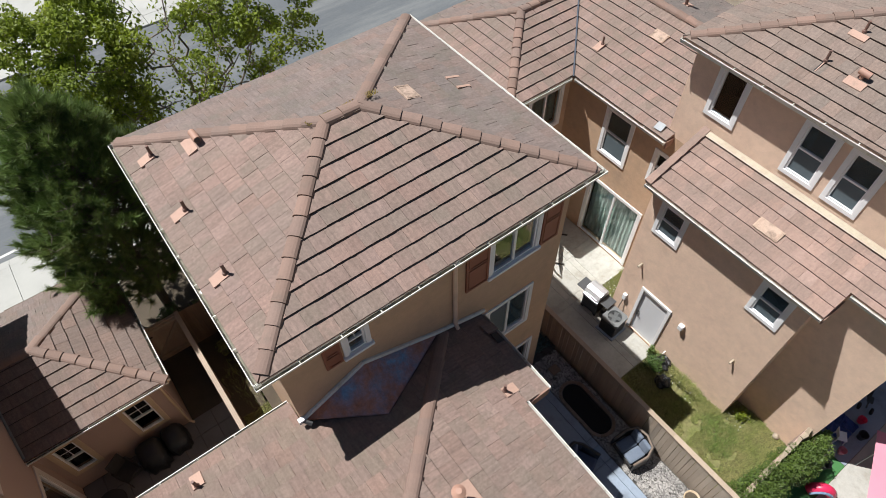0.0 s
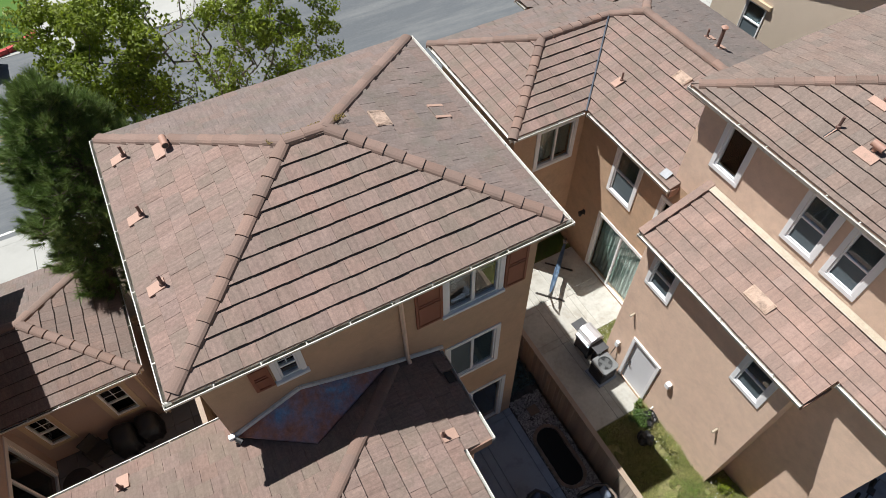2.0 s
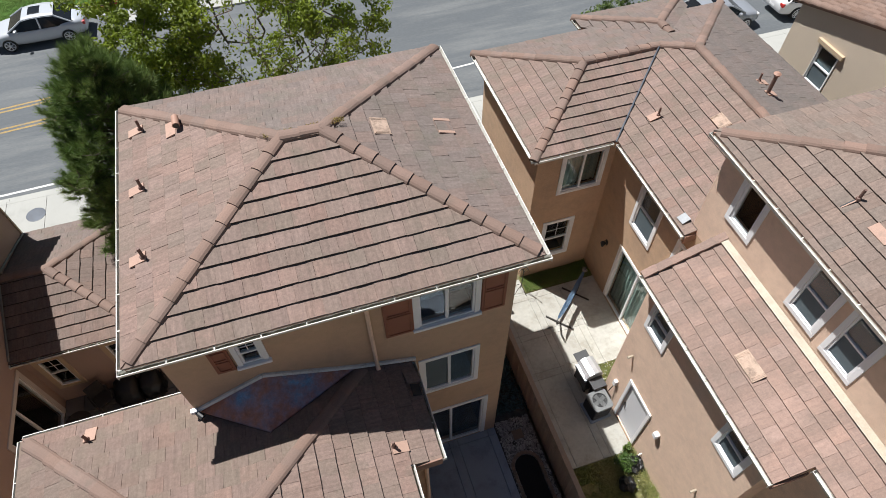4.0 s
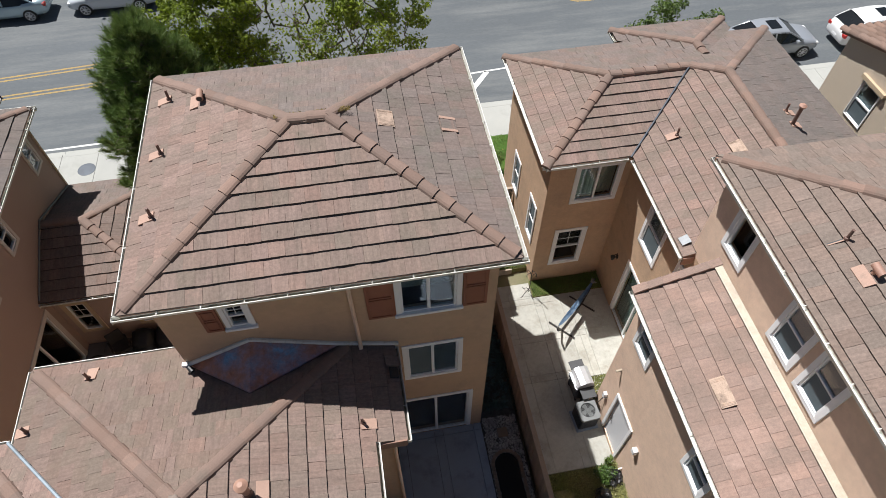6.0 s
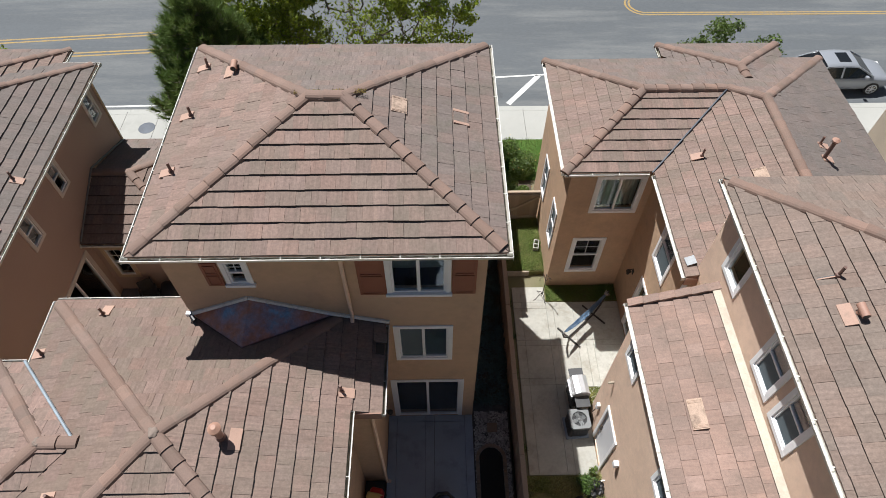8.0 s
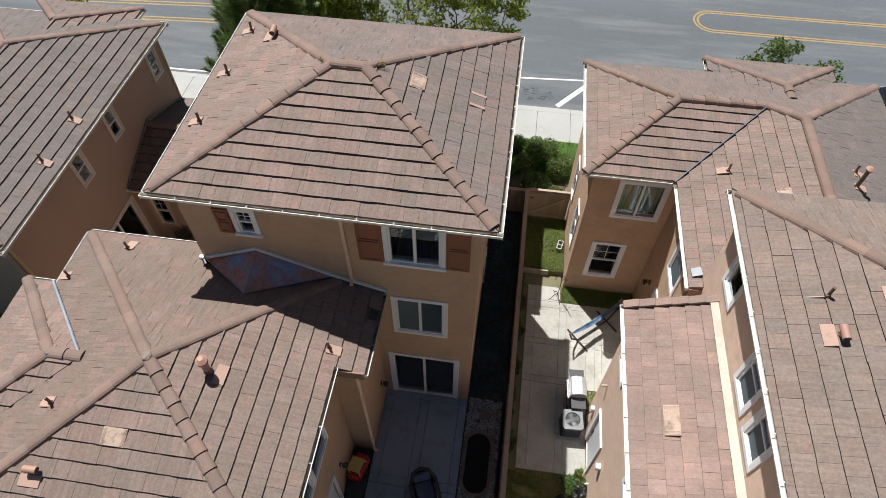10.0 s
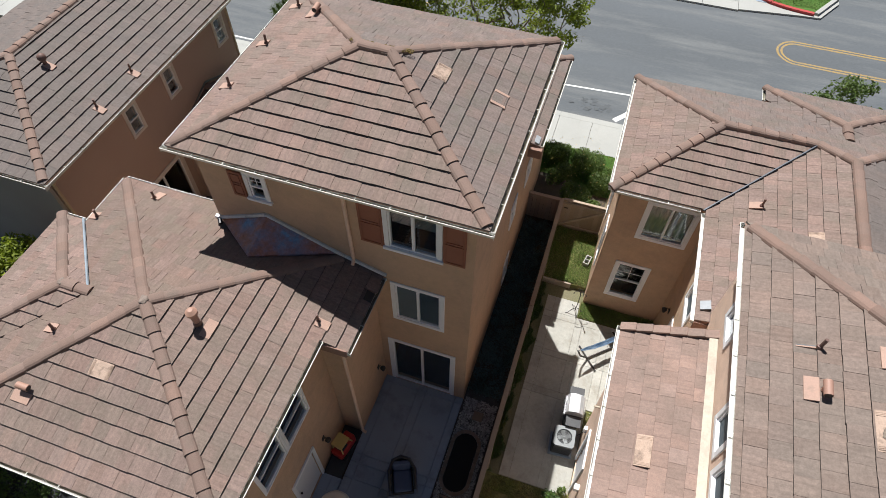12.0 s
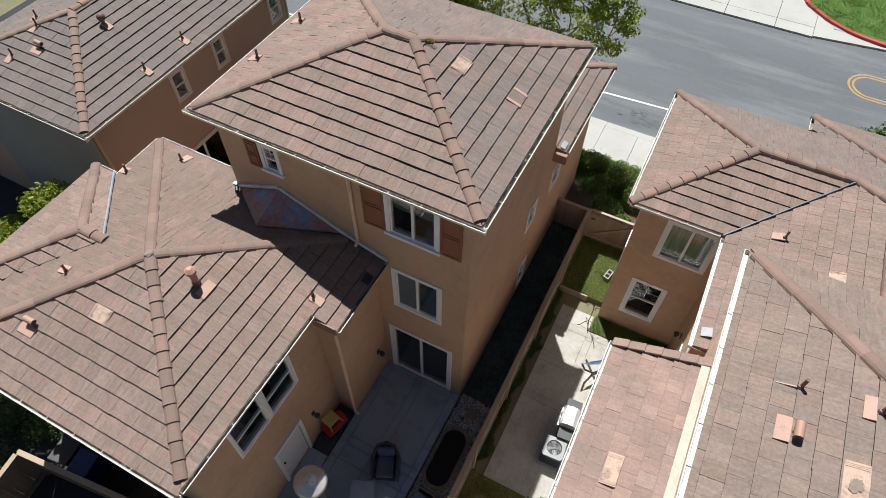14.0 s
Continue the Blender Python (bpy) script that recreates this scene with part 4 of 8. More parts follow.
# fascia where the eave steps back
part("bargeboard", boxed((xe, -2.235, 4.70), (xe1, -2.20, 4.98), None, 0.004), WOODTRIM, home)
# small hipped bay on the west side
zs, hw, yb = 4.97, 2.05, -3.0
zb = zs + S * hw
roofS = Roof(home, "small hipped tile roof over the bay", TILE, 40, name="bay_roof")
roofS.face([(-10.80, yb + hw), (-10.10, yb + hw), (-8.05, yb), (-8.75, yb)], (0, yb + hw), (0, -1), zs, S)
roofS.face([(-10.80, yb - hw), (-10.10, yb - hw), (-8.05, yb), (-8.75, yb)], (0, yb - hw), (0, 1), zs, S)
roofS.face([(-10.80, yb + hw), (-8.75, yb), (-10.80, yb - hw)], (-10.80, 0), (1, 0), zs, S)
roofS.caps((-10.80, yb + hw, zs), (-8.75, yb, zb))
roofS.caps((-10.80, yb - hw, zs), (-8.75, yb, zb))
roofS.caps((-8.0, yb, zb), (-8.80, yb, zb + 0.001))
roofS.gutter((-10.80, yb + hw, zs), (-10.15, yb + hw, zs), (0, 1))
part("valley_flashing", tube(bmesh.new(), ((-10.14, yb + hw + 0.02, zs + 0.06), (-8.05, yb + 0.02, zb + 0.06)), 0.032, 6), LEAD, home, "bluish galvanised valley flashing")

# metal saddle against the tower wall, with its flashings
bm = bmesh.new()
sL, sR, sT, sF = Vector((-6.52, -0.02, 5.42)), Vector((-3.42, -0.02, 5.34)), Vector((-5.12, -0.02, 6.05)), Vector((-5.22, -0.96, 5.62))


def patch(bm, a, b, c, n=10, wob=0.012):
    """A slightly buckled sheet over a triangle."""
    rows = []
    for i in range(n + 1):
        row = []
        for j in range(n + 1 - i):
            p = a + (b - a) * i / n + (c - a) * j / n
            row.append(bm.verts.new(p + Vector((0, 0, wob * noise.noise(p * 5)))))
        rows.append(row)
    for i in range(n):
        for j in range(n - i):
            bm.faces.new((rows[i][j], rows[i + 1][j], rows[i][j + 1]))
            if j < n - i - 1:
                bm.faces.new((rows[i + 1][j], rows[i + 1][j + 1], rows[i][j + 1]))


patch(bm, sT, sL, sF)
patch(bm, sT, sF, sR)
bmesh.ops.remove_doubles(bm, verts=bm.verts, dist=0.004)
r = bmesh.ops.extrude_face_region(bm, geom=list(bm.faces))
for e in r["geom"]:
    if isinstance(e, bmesh.types.BMVert):
        e.co.z -= 0.05
bmesh.ops.recalc_face_normals(bm, faces=bm.faces)
part("saddle", bm, COPPER, home, "stained rusty and bluish metal saddle")
for a, b in ((sL, sT), (sT, sR), (sR, Vector((-2.15, -0.02, 4.93)))):
    bm = tube(bmesh.new(), (a + Vector((0, -0.012, 0.06)), b + Vector((0, -0.012, 0.06))), 0.05, 6)
    part("wall_flashing", bm, GUTTER, home, "pale grey wall flashing")
downspout(home, [(-2.96, -0.05, 7.80), (-2.96, -0.05, 5.32), (-2.96, -0.16, 5.22)], STUCCO_PINK, 0.045)
downspout(home, [(-2.42, -2.02, 4.75), (-2.52, -1.98, 4.45), (-2.52, -1.98, PATIO + 0.1), (-2.42, -1.98, PATIO + 0.04)], STUCCO_PINK, 0.045)


# a tile slipped near the eave, leaving a dark gap
part("roof_gap", boxed((-0.10, -0.13, 0.0), (0.10, 0.13, 0.012), pose(-2.33, -0.70, AP[2] - S * 3.97 + 0.058, 0, 22.8, 0)), BLACK, home, "dark gap of a missing tile")
part("slipped_tile", boxed((-0.16, -0.13, 0.0), (0.16, 0.13, 0.03), pose(-2.34, -0.42, AP[2] - S * 3.96 + 0.07, 0, 21, 5), 0.004), TILE_GREY, home, "slipped grey tile")
lamp = thing("security_light", "small white and black security light at the wall corner", "lamp", (-6.54, 0.0, 5.50))
part("box", boxed((-0.10, -0.10, -0.05), (0.02, -0.002, 0.06), None, 0.012), VINYL, lamp)
part("head", tube(bmesh.new(), ((0.02, -0.10, -0.02), (0.10, -0.20, -0.05)), 0.05, 10, r2=0.06), BLACK, lamp)
part("arm", tube(bmesh.new(), ((-0.03, -0.10, 0.0), (0.03, -0.13, -0.03)), 0.015, 6), BLACK, lamp)

zA = lambda x, y: 8.038 + PITCH * min(x + 6.89, 0.33 - x, y + 0.33, 6.16 - y)  # noqa: E731
for kind, x, y, up in (("pipe", -6.44, 5.10, (1, 0)), ("hood", -5.62, 4.62, (1, 0)), ("pipe", -6.46, 3.40, (1, 0)), ("pipe", -6.48, 1.70, (1, 0)), ("flat", -1.78, 3.02, (-1, 0)), ("strips", -0.46, 3.12, (-1, 0))):
    roof_pipe(x, y, zA(x, y), PITCH, up, kind)
zC = lambda x, y: AP[2] - S * max(abs(x - AP[0]), abs(y - AP[1]))  # noqa: E731
for kind, x, y, up in (("pipe", -8.65, 0.20, (0, -1)), ("pipe", -9.80, -0.78, (1, 0)), ("pipe", -8.15, -4.02, (1, 0)), ("flat", -6.50, -4.55, (0, 1)), ("hood", -7.88, -5.36, (0, 1)), ("tall", -5.12, -3.02, (-1, 0)), ("pipe", -3.03, -1.83, (-1, 0))):
    roof_pipe(x, y, zC(x, y), S, up, kind)

MORTAR = mat("ridge_mortar", (0.285, 0.225, 0.19), (0.225, 0.18, 0.15), 0.95, 5, 40, 0.2, 0.4)


def mortar(parent, x, y, z, r, seed):
    """A rough lump of mortar where ridges and hips meet."""
    bm = bmesh.new()
    bmesh.ops.create_icosphere(bm, subdivisions=3, radius=1.0)
    for v in bm.verts:
        q = 1 + 0.45 * noise.noise(v.co * 1.7 + Vector((seed, 0, 0))) + 0.15 * noise.noise(v.co * 5 + Vector((0, seed, 0)))
        v.co = Vector((x, y, z)) + Vector((v.co.x * r * q, v.co.y * r * q, v.co.z * r * 0.42 * q))
    part("mortar", bm, MORTAR, parent, "rough lump of mortar at the ridge", smooth=True)


mortar(home, AP[0], AP[1], AP[2] + 0.045, 0.11, 3)
mortar(home, -3.64, 2.91, rA[2] + 0.035, 0.07, 5)
mortar(home, -2.92, 2.91, rA[2] + 0.035, 0.07, 8)
mortar(home, -8.75, yb, zb + 0.045, 0.09, 2)

# ---- neighbouring house to the east ----
east = thing("house", "pinkish-brown stucco house with tiled roofs beside the yard", "house")
SB = 0.34
eU, eL = (3.74, 4.97, 2.99, 4.40), (3.51, 4.38, -0.18, 1.50)
wall(east, "S", 4.95, 2.86, 5.33, -1.7, 4.95, [eU, eL], STUCCO)
wwins = [(5.55, 6.10, 0.45, 2.10), (7.55, 8.10, 0.60, 2.10)]
wall(east, "W", 2.86, 4.95 + WT, 9.3 - WT, -1.9, 4.95, wwins, STUCCO)
wall(east, "N", 9.3, 2.86, 11.2, -1.9, 4.95, [], STUCCO)
bslid, bwin, bwin2 = (1.25, 3.30, YARD + 0.05, 1.55), (2.40, 3.28, 2.86, 4.46), (0.75, 1.36, 3.14, 4.2)
wall(east, "W", 5.33, 0.25, 4.95, -1.7, 4.98, [bslid, bwin, bwin2], STUCCO)
window(east, "S", 4.95, *eU, "slider", curtain="drape")
window(east, "S", 4.95, *eL, "hung", curtain="grid")
for w in wwins:
    window(east, "W", 2.86, *w, "hung", trim=0.10, curtain="full screen")
window(east, "W", 5.33, *bslid, "door", curtain="drape")
window(east, "W", 5.33, *bwin, "hung", curtain="screen")
window(east, "W", 5.33, *bwin2, "hung")
roofB = Roof(east, "hipped roof of brown flat tiles over two wings", TILE, 330, near=lambda p: p.x < 8.3, silt=False)
zB = 4.975
roofB.face([(2.55, 4.63), (5.02, 4.63), (7.52, 7.13), (5.05, 7.13)], (2.55, 4.63), (0, 1), zB, SB)
roofB.face([(2.55, 4.63), (5.05, 7.13), (2.55, 9.63)], (2.55, 4.63), (1, 0), zB, SB)
roofB.face([(5.02, 1.1), (8.28, 1.1), (8.28, 6.40), (7.52, 7.13), (5.02, 4.63)], (5.02, 1.1), (1, 0), zB, SB)
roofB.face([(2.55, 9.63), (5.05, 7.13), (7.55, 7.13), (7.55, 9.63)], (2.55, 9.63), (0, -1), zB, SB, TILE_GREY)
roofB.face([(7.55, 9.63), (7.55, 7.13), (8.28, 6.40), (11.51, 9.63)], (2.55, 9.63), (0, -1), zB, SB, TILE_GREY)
# Duskier tile: this slope faces away from the sun, its shade is coloured in.
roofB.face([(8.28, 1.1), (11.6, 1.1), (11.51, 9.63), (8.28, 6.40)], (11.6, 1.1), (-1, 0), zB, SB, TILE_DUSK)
zr = zB + SB * 3.32
roofB.caps((2.55, 4.63, zB), (5.05, 7.13, zB + SB * 2.59))
roofB.caps((2.55, 9.63, zB), (5.05, 7.13, zB + SB * 2.59))
roofB.caps((5.05, 7.13, zB + SB * 2.59), (7.52, 7.13, zB + SB * 2.59))
roofB.caps((7.52, 7.13, zB + SB * 2.59), (8.28, 6.40, zr))
roofB.caps((11.51, 9.63, zB), (8.28, 6.40, zr))
roofB.caps((8.28, 6.40, zr), (8.28, 1.3, zr + 0.001))
roofB.gutter((2.55, 4.63, zB), (4.90, 4.63, zB), (0, -1))
roofB.gutter((2.55, 4.63, zB), (2.55, 9.63, zB), (-1, 0))
roofB.gutter((5.02, 1.1, zB), (5.02, 4.50, zB), (-1, 0))
part("valley_flashing", tube(bmesh.new(), ((4.95, 4.56, zB + 0.05), (7.52, 7.13, zB + SB * 2.59 + 0.05)), 0.026, 6), DARKVALLEY, east, "dark open valley")
part("bargeboard", boxed((5.02, 1.06, 4.72), (5.33, 1.10, 4.98), None, 0.004), WOODTRIM, east)
roofBd = Roof(east, "small hipped roof facing the street", TILE_GREY, 0, name="bay_roof")
zd, hd = 4.88, 1.98
roofBd.face([(6.45, 10.55), (6.45, 9.90), (8.43, 7.92), (8.43, 8.57)], (6.45, 0), (1, 0), zd, SB)
roofBd.face([(10.42, 10.55), (10.42, 9.90), (8.43, 7.92), (8.43, 8.57)], (10.42, 0), (-1, 0), zd, SB)
roofBd.face([(6.45, 10.55), (8.43, 8.57), (10.42, 10.55)], (0, 10.55), (0, -1), zd, SB)
roofBd.caps((6.45, 10.55, zd), (8.43, 8.57, zd + SB * hd))
roofBd.caps((10.42, 10.55, zd), (8.43, 8.57, zd + SB * hd))
roofBd.caps((8.43, 7.92, zd + SB * hd), (8.43, 8.57, zd + SB * hd + 0.001))
roofBd.gutter((6.45, 9.9, zd), (6.45, 10.55, zd), (-1, 0))
wall(east, "N", 10.15, 6.7, 10.0, -1.9, 4.8, [], STUCCO)
wall(east, "W", 6.7, 9.3, 10.15 - WT, -1.9, 4.8, [], STUCCO)

# tall part: upper walls set back over the low roof
dn, ds, ddoor = (-0.86, -0.22, 3.50, 4.52), (-3.92, -3.26, 3.46, 4.50), (-1.55, -0.64, YARD + 0.06, 1.02)
wall(east, "W", 3.72, -4.36, 0.25, -1.9, 5.0, [dn, ds, ddoor], STUCCO_PINK)
wall(east, "N", 0.25, 3.72 + WT, 5.33, -1.9, 5.0, [], STUCCO_PINK)
wall(east, "S", -4.36, 3.72 + WT, 4.45, -1.9, 5.0, [], STUCCO_PINK)
wall(east, "W", 4.45, -6.3, -4.36, -1.9, 5.2, [], STUCCO_PINK)
wall(east, "S", -6.3, 4.45 + WT, 11.9, -1.9, 5.2, [], STUCCO_PINK)
wall(east, "S", -6.3, 5.33 + WT, 11.9, 5.2, 7.88, [], STUCCO_PINK)
window(east, "W", 3.72, *dn, "hung", curtain="screen")
window(east, "W", 3.72, *ds, "hung", curtain="screen")
u1, u2, u3 = (-0.16, 0.48, 6.32, 7.62), (-2.43, -1.77, 6.14, 7.50), (-3.49, -2.86, 6.12, 7.48)
wall(east, "W", 5.33, -6.3, 1.3, 4.98, 7.88, [u1, u2, u3], STUCCO_PINK)
wall(east, "W", 5.33, -6.1, 0.25, -1.7, 4.98, [], STUCCO_PINK)
wall(east, "N", 1.3, 5.33 + WT, 11.9, 4.0, 7.88, [], STUCCO_PINK)
wall(east, "E", 11.9, -6.1, 1.3 - WT, -1.9, 7.88, [], STUCCO_PINK)
window(east, "W", 5.33, *u1, "fixed")
window(east, "W", 5.33, *u2, "hung", curtain="screen")
window(east, "W", 5.33, *u3, "hung", curtain="screen")
bm = bmesh.new()
for lo, hi in (((3.67, ddoor[0] - 0.1, ddoor[2]), (3.72, ddoor[0], ddoor[3])), ((3.67, ddoor[1], ddoor[2]), (3.72, ddoor[1] + 0.1, ddoor[3])), ((3.67, ddoor[0] - 0.1, ddoor[3]), (3.72, ddoor[1] + 0.1, ddoor[3] + 0.1))):
    box(bm, lo, hi, None, 0.006)
part("door_trim", bm, TRIM, east)
dd = part("door", boxed((3.745, ddoor[0] + 0.004, ddoor[2]), (3.785, ddoor[1] - 0.004, ddoor[3] - 0.004), None, 0.004), DOORWHITE, east, "plain white back door")
bm = bmesh.new()
for z in (-0.22, -0.08):
    tube(bm, ((3.75, ddoor[1] - 0.08, z), (3.70, ddoor[1] - 0.08, z)), 0.028, 10)
tube(bm, ((3.70, ddoor[1] - 0.08, -0.22), (3.70, ddoor[1] - 0.18, -0.22)), 0.011, 8)
part("door_handle", bm, IRON, dd, "dark lever handle and bolt")
roofDl = Roof(east, "low lean-to roof of pinkish new tiles", TILE_NEW, 220, name="lower_roof", silt=False)
SD, zD = 0.36, 5.052
roofDl.face([(3.44, -4.60), (5.33, -4.60), (5.33, 0.36), (3.44, 0.36)], (3.44, 0.36), (1, 0), zD, SD)
roofDl.face([(4.21, -6.6), (5.33, -6.6), (5.33, -4.60), (4.21, -4.60)], (3.44, 0.36), (1, 0), zD, SD)
roofDl.gutter((3.44, -4.6, zD), (3.44, 0.36, zD), (-1, 0))
roofDl.gutter((4.21, -6.6, zD + SD * 0.77), (4.21, -4.65, zD + SD * 0.77), (-1, 0))
part("rake_board", prism(bmesh.new(), [(3.44, -4.64), (4.21, -4.64), (4.21, -4.605), (3.44, -4.605)], 4.86, 5.05), WOODTRIM, east)
rise = math.sqrt(1 + SD * SD)
for k in range(6):
    x0 = 3.42 + k * 0.335
    bm = bmesh.new()
    box(bm, (0, -0.14, -0.02), (0.36, 0.06, 0.045), None, 0.012)
    box(bm, (0, 0.03, -0.14), (0.36, 0.06, -0.02), None, 0.008)
    part("rake_tile", bm, TILE_NEW, roofDl.ob).matrix_basis = pose(x0, 0.36, zD + SD * (x0 - 3.44) + 0.06, 0, -math.degrees(math.atan(SD)) - 5.0, 0)
part("wall_flashing", boxed((0, -6.3, 0.0), (0.17, 0.24, 0.012), pose(5.163, 0, zD + SD * 1.723 + 0.085, 0, -math.degrees(math.atan(SD)), 0)), CREAM_METAL, east, "cream painted flashing strip")
roofD = Roof(east, "hipped roof of greyish brown tiles", TILE_BROWN, 330, near=lambda p: p.y > -5.5, silt=False)
roofD.hip(5.0, 12.3, -6.62, 1.61, 7.936, SB, gutters="W", courses={"W": (0.341, 0.130)})
zDu = lambda x, y: 7.9 + SB * min(x - 4.91, 1.7 - y)  # noqa: E731
for kind, x, y, up in (("bare", 6.06, -1.11, (1, 0)), ("hood", 6.11, -1.90, (1, 0))):
    roof_pipe(x, y, zDu(x, y), SB, up, kind)
roof_pipe(6.90, -2.46, zDu(6.90, -2.46), SB, (1, 0), "flat", 0, (1.38, 0.95))
roof_pipe(7.05, -1.20, zDu(7.05, -1.20), SB, (1, 0), "pipe", 0, ((-0.20, -0.17), (0.20, 0.0)))
roof_pipe(4.22, -2.5, zD + SD * 0.87, SD, (1, 0), "flat", 0, (1.35, 0.92))
zBu = lambda x, y: zB + SB * min(x - 4.93, 11.6 - x, 9.72 - y)  # noqa: E731
for kind, x, y, up in (("pipe", 6.18, 4.78, (1, 0)), ("flue", 9.26, 4.27, (-1, 0)), ("pipe", 9.37, 4.79, (-1, 0)), ("flat", 7.35, 3.68, (1, 0))):
    roof_pipe(x, y, zBu(x, y), SB, up, kind)

part("patch_flashing", boxed((0, 0, 0), (0.24, 0.24, 0.008), pose(5.10, 1.38, zB + 0.11, 0, -21.8, 6), 0.002), SHEET, east, "small galvanised flashing sheet")
part("patch_flashing", boxed((-0.16, 0, 0), (0.0, 0.30, 0.008), pose(0.26, 5.90, 4.72, 0, 22.8, 0), 0.002), SHEET, home, "small galvanised flashing sheet")

# ---- house to the west ----
west = thing("house", "brown stucco house with a low tiled porch roof", "house")
ew = [(3.36, 3.84, 3.49, 4.43), (5.40, 5.87, 3.49, 4.45), (8.50, 8.99, 3.49, 4.42)]
eslid = (2.62, 4.60, -1.20, 1.36)
wall(west, "E", -12.3, 0.05, 9.4, -1.7, 4.9, [*ew, eslid], STUCCO_BROWN)
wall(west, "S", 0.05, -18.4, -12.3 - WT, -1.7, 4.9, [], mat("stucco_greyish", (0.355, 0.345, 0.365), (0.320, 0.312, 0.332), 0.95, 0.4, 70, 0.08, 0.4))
wall(west, "N", 9.4, -18.4, -12.3 - WT, -1.7, 4.9, [], STUCCO_BROWN)
for w in ew:
    window(west, "E", -12.3, *w, "hung", trim=0.10, trim_mat=PALETRIM)
window(west, "E", -12.3, *eslid, "door", trim=0.16, trim_mat=PALETRIM)
roofE = Roof(west, "hipped roof of brown flat tiles", TILE_DUSK, 300, near=lambda p: p.x > -15.4)
roofE.hip(-18.6, -11.96, -0.26, 9.71, 4.938, PITCH)
bayE = Roof(west, "small hipped roof facing the street", TILE, 0, name="bay_roof")
bayE.face([(-17.0, 10.5), (-15.05, 8.55), (-13.1, 10.5)], (0, 10.5), (0, -1), 4.9, PITCH, TILE_GREY)
bayE.face([(-13.1, 10.5), (-13.1, 9.6), (-15.05, 7.65), (-15.05, 8.55)], (-13.1, 0), (-1, 0), 4.9, PITCH)
bayE.caps((-13.1, 10.5, 4.9), (-15.05, 8.55, 4.9 + PITCH * 1.95))
bayE.caps((-17.0, 10.5, 4.9), (-15.05, 8.55, 4.9 + PITCH * 1.95))
bayE.gutter((-13.1, 9.8, 4.9), (-13.1, 10.5, 4.9), (1, 0))
wall(west, "E", -13.5, 9.4, 10.1, -1.7, 4.85, [], STUCCO_BROWN)
part("wall_flashing", tube(bmesh.new(), ((-12.27, 4.8, 1.90), (-12.27, 7.11, 2.82), (-12.27, 9.4, 1.92)), 0.035, 6), GREYMETAL, west, "grey flashing above the porch roof")
part("corner_trim", boxed((-12.34, 9.36, 1.6), (-12.26, 9.44, 4.9), None, 0.006), CREAM, west)
downspout(west, [(-11.95, 0.0, 4.78), (-12.24, 0.12, 4.5), (-12.24, 0.12, -1.3)], CREAM, 0.05)
zE = lambda x, y: 4.938 + PITCH * min(x + 18.6, -11.96 - x, y + 0.26, 9.71 - y)  # noqa: E731
for kind, x, y, up in (("pipe", -12.42, 4.43, (-1, 0)), ("pipe", -12.38, 2.68, (-1, 0)), ("globe", -14.27, 3.27, (-1, 0)), ("hood", -15.39, 1.58, (0, 1)), ("pipe", -16.05, 2.15, (0, 1)), ("pipe", -16.08, 1.01, (0, 1)), ("pipe", -16.68, 2.60, (0, 1))):
    roof_pipe(x, y, zE(x, y), PITCH, up, kind)
fw1, fw0 = (-10.15, -9.52, -0.34, 1.12), (-11.97, -11.43, -0.34, 1.12)
wall(west, "S", 5.06, -12.3, -9.0, -1.7, 1.8, [fw1, fw0], STUCCO_BROWN)
wall(west, "E", -9.0, 5.06 + WT, 9.1, -1.7, 1.8, [], STUCCO_BROWN)
for w in (fw1, fw0):
    window(west, "S", 5.06, *w, "hung", trim=0.13, trim_mat=CREAM, curtain="grid")
roofF = Roof(west, "low hipped tile roof of the porch wing", TILE_PORCH, 130, name="porch_roof")
zF = 1.815
roofF.face([(-12.3, 4.75), (-8.76, 4.75), (-11.12, 7.11), (-12.3, 7.11)], (-8.76, 4.75), (0, 1), zF, PITCH)
roofF.face([(-8.76, 4.75), (-8.76, 9.47), (-11.12, 7.11)], (-8.76, 4.75), (-1, 0), zF, PITCH)
roofF.face([(-12.3, 9.47), (-8.76, 9.47), (-11.12, 7.11), (-12.3, 7.11)], (-8.76, 9.47), (0, -1), zF, PITCH, TILE_GREY)
roofF.caps((-8.76, 4.75, zF), (-11.12, 7.11, zF + PITCH * 2.36))
roofF.caps((-8.76, 9.47, zF), (-11.12, 7.11, zF + PITCH * 2.36))
roofF.caps((-12.3, 7.11, zF + PITCH * 2.36), (-11.12, 7.11, zF + PITCH * 2.36 + 0.001))
roofF.gutter((-12.3, 4.75, zF), (-8.76, 4.75, zF), (0, -1))
roofF.gutter((-8.76, 4.75, zF), (-8.76, 9.47, zF), (1, 0))
downspout(west, [(-8.75, 4.72, zF - 0.1), (-9.06, 5.0, zF - 0.4), (-9.06, 5.0, -1.05), (-8.95, 4.9, -1.12)], CREAM, 0.035)

# ---- beige house beyond ----
beige = thing("house", "beige stucco house with a barrel-tile roof", "house")
wall(west, "S", 0.05, -24.0, -18.4, -1.7, 4.9, [], STUCCO_BROWN)
XH, YH, ZH, RAKE = 14.0, 8.58, 5.08, 0.30
bw = (6.30, 7.13, 3.10, 4.42)
wall(beige, "W", XH, -3.0, YH, -1.9, ZH, [bw], STUCCO_BEIGE)
wall(beige, "N", YH, XH + WT, 22.0, -1.9, ZH, [], STUCCO_BEIGE)
gable = bmesh.new()
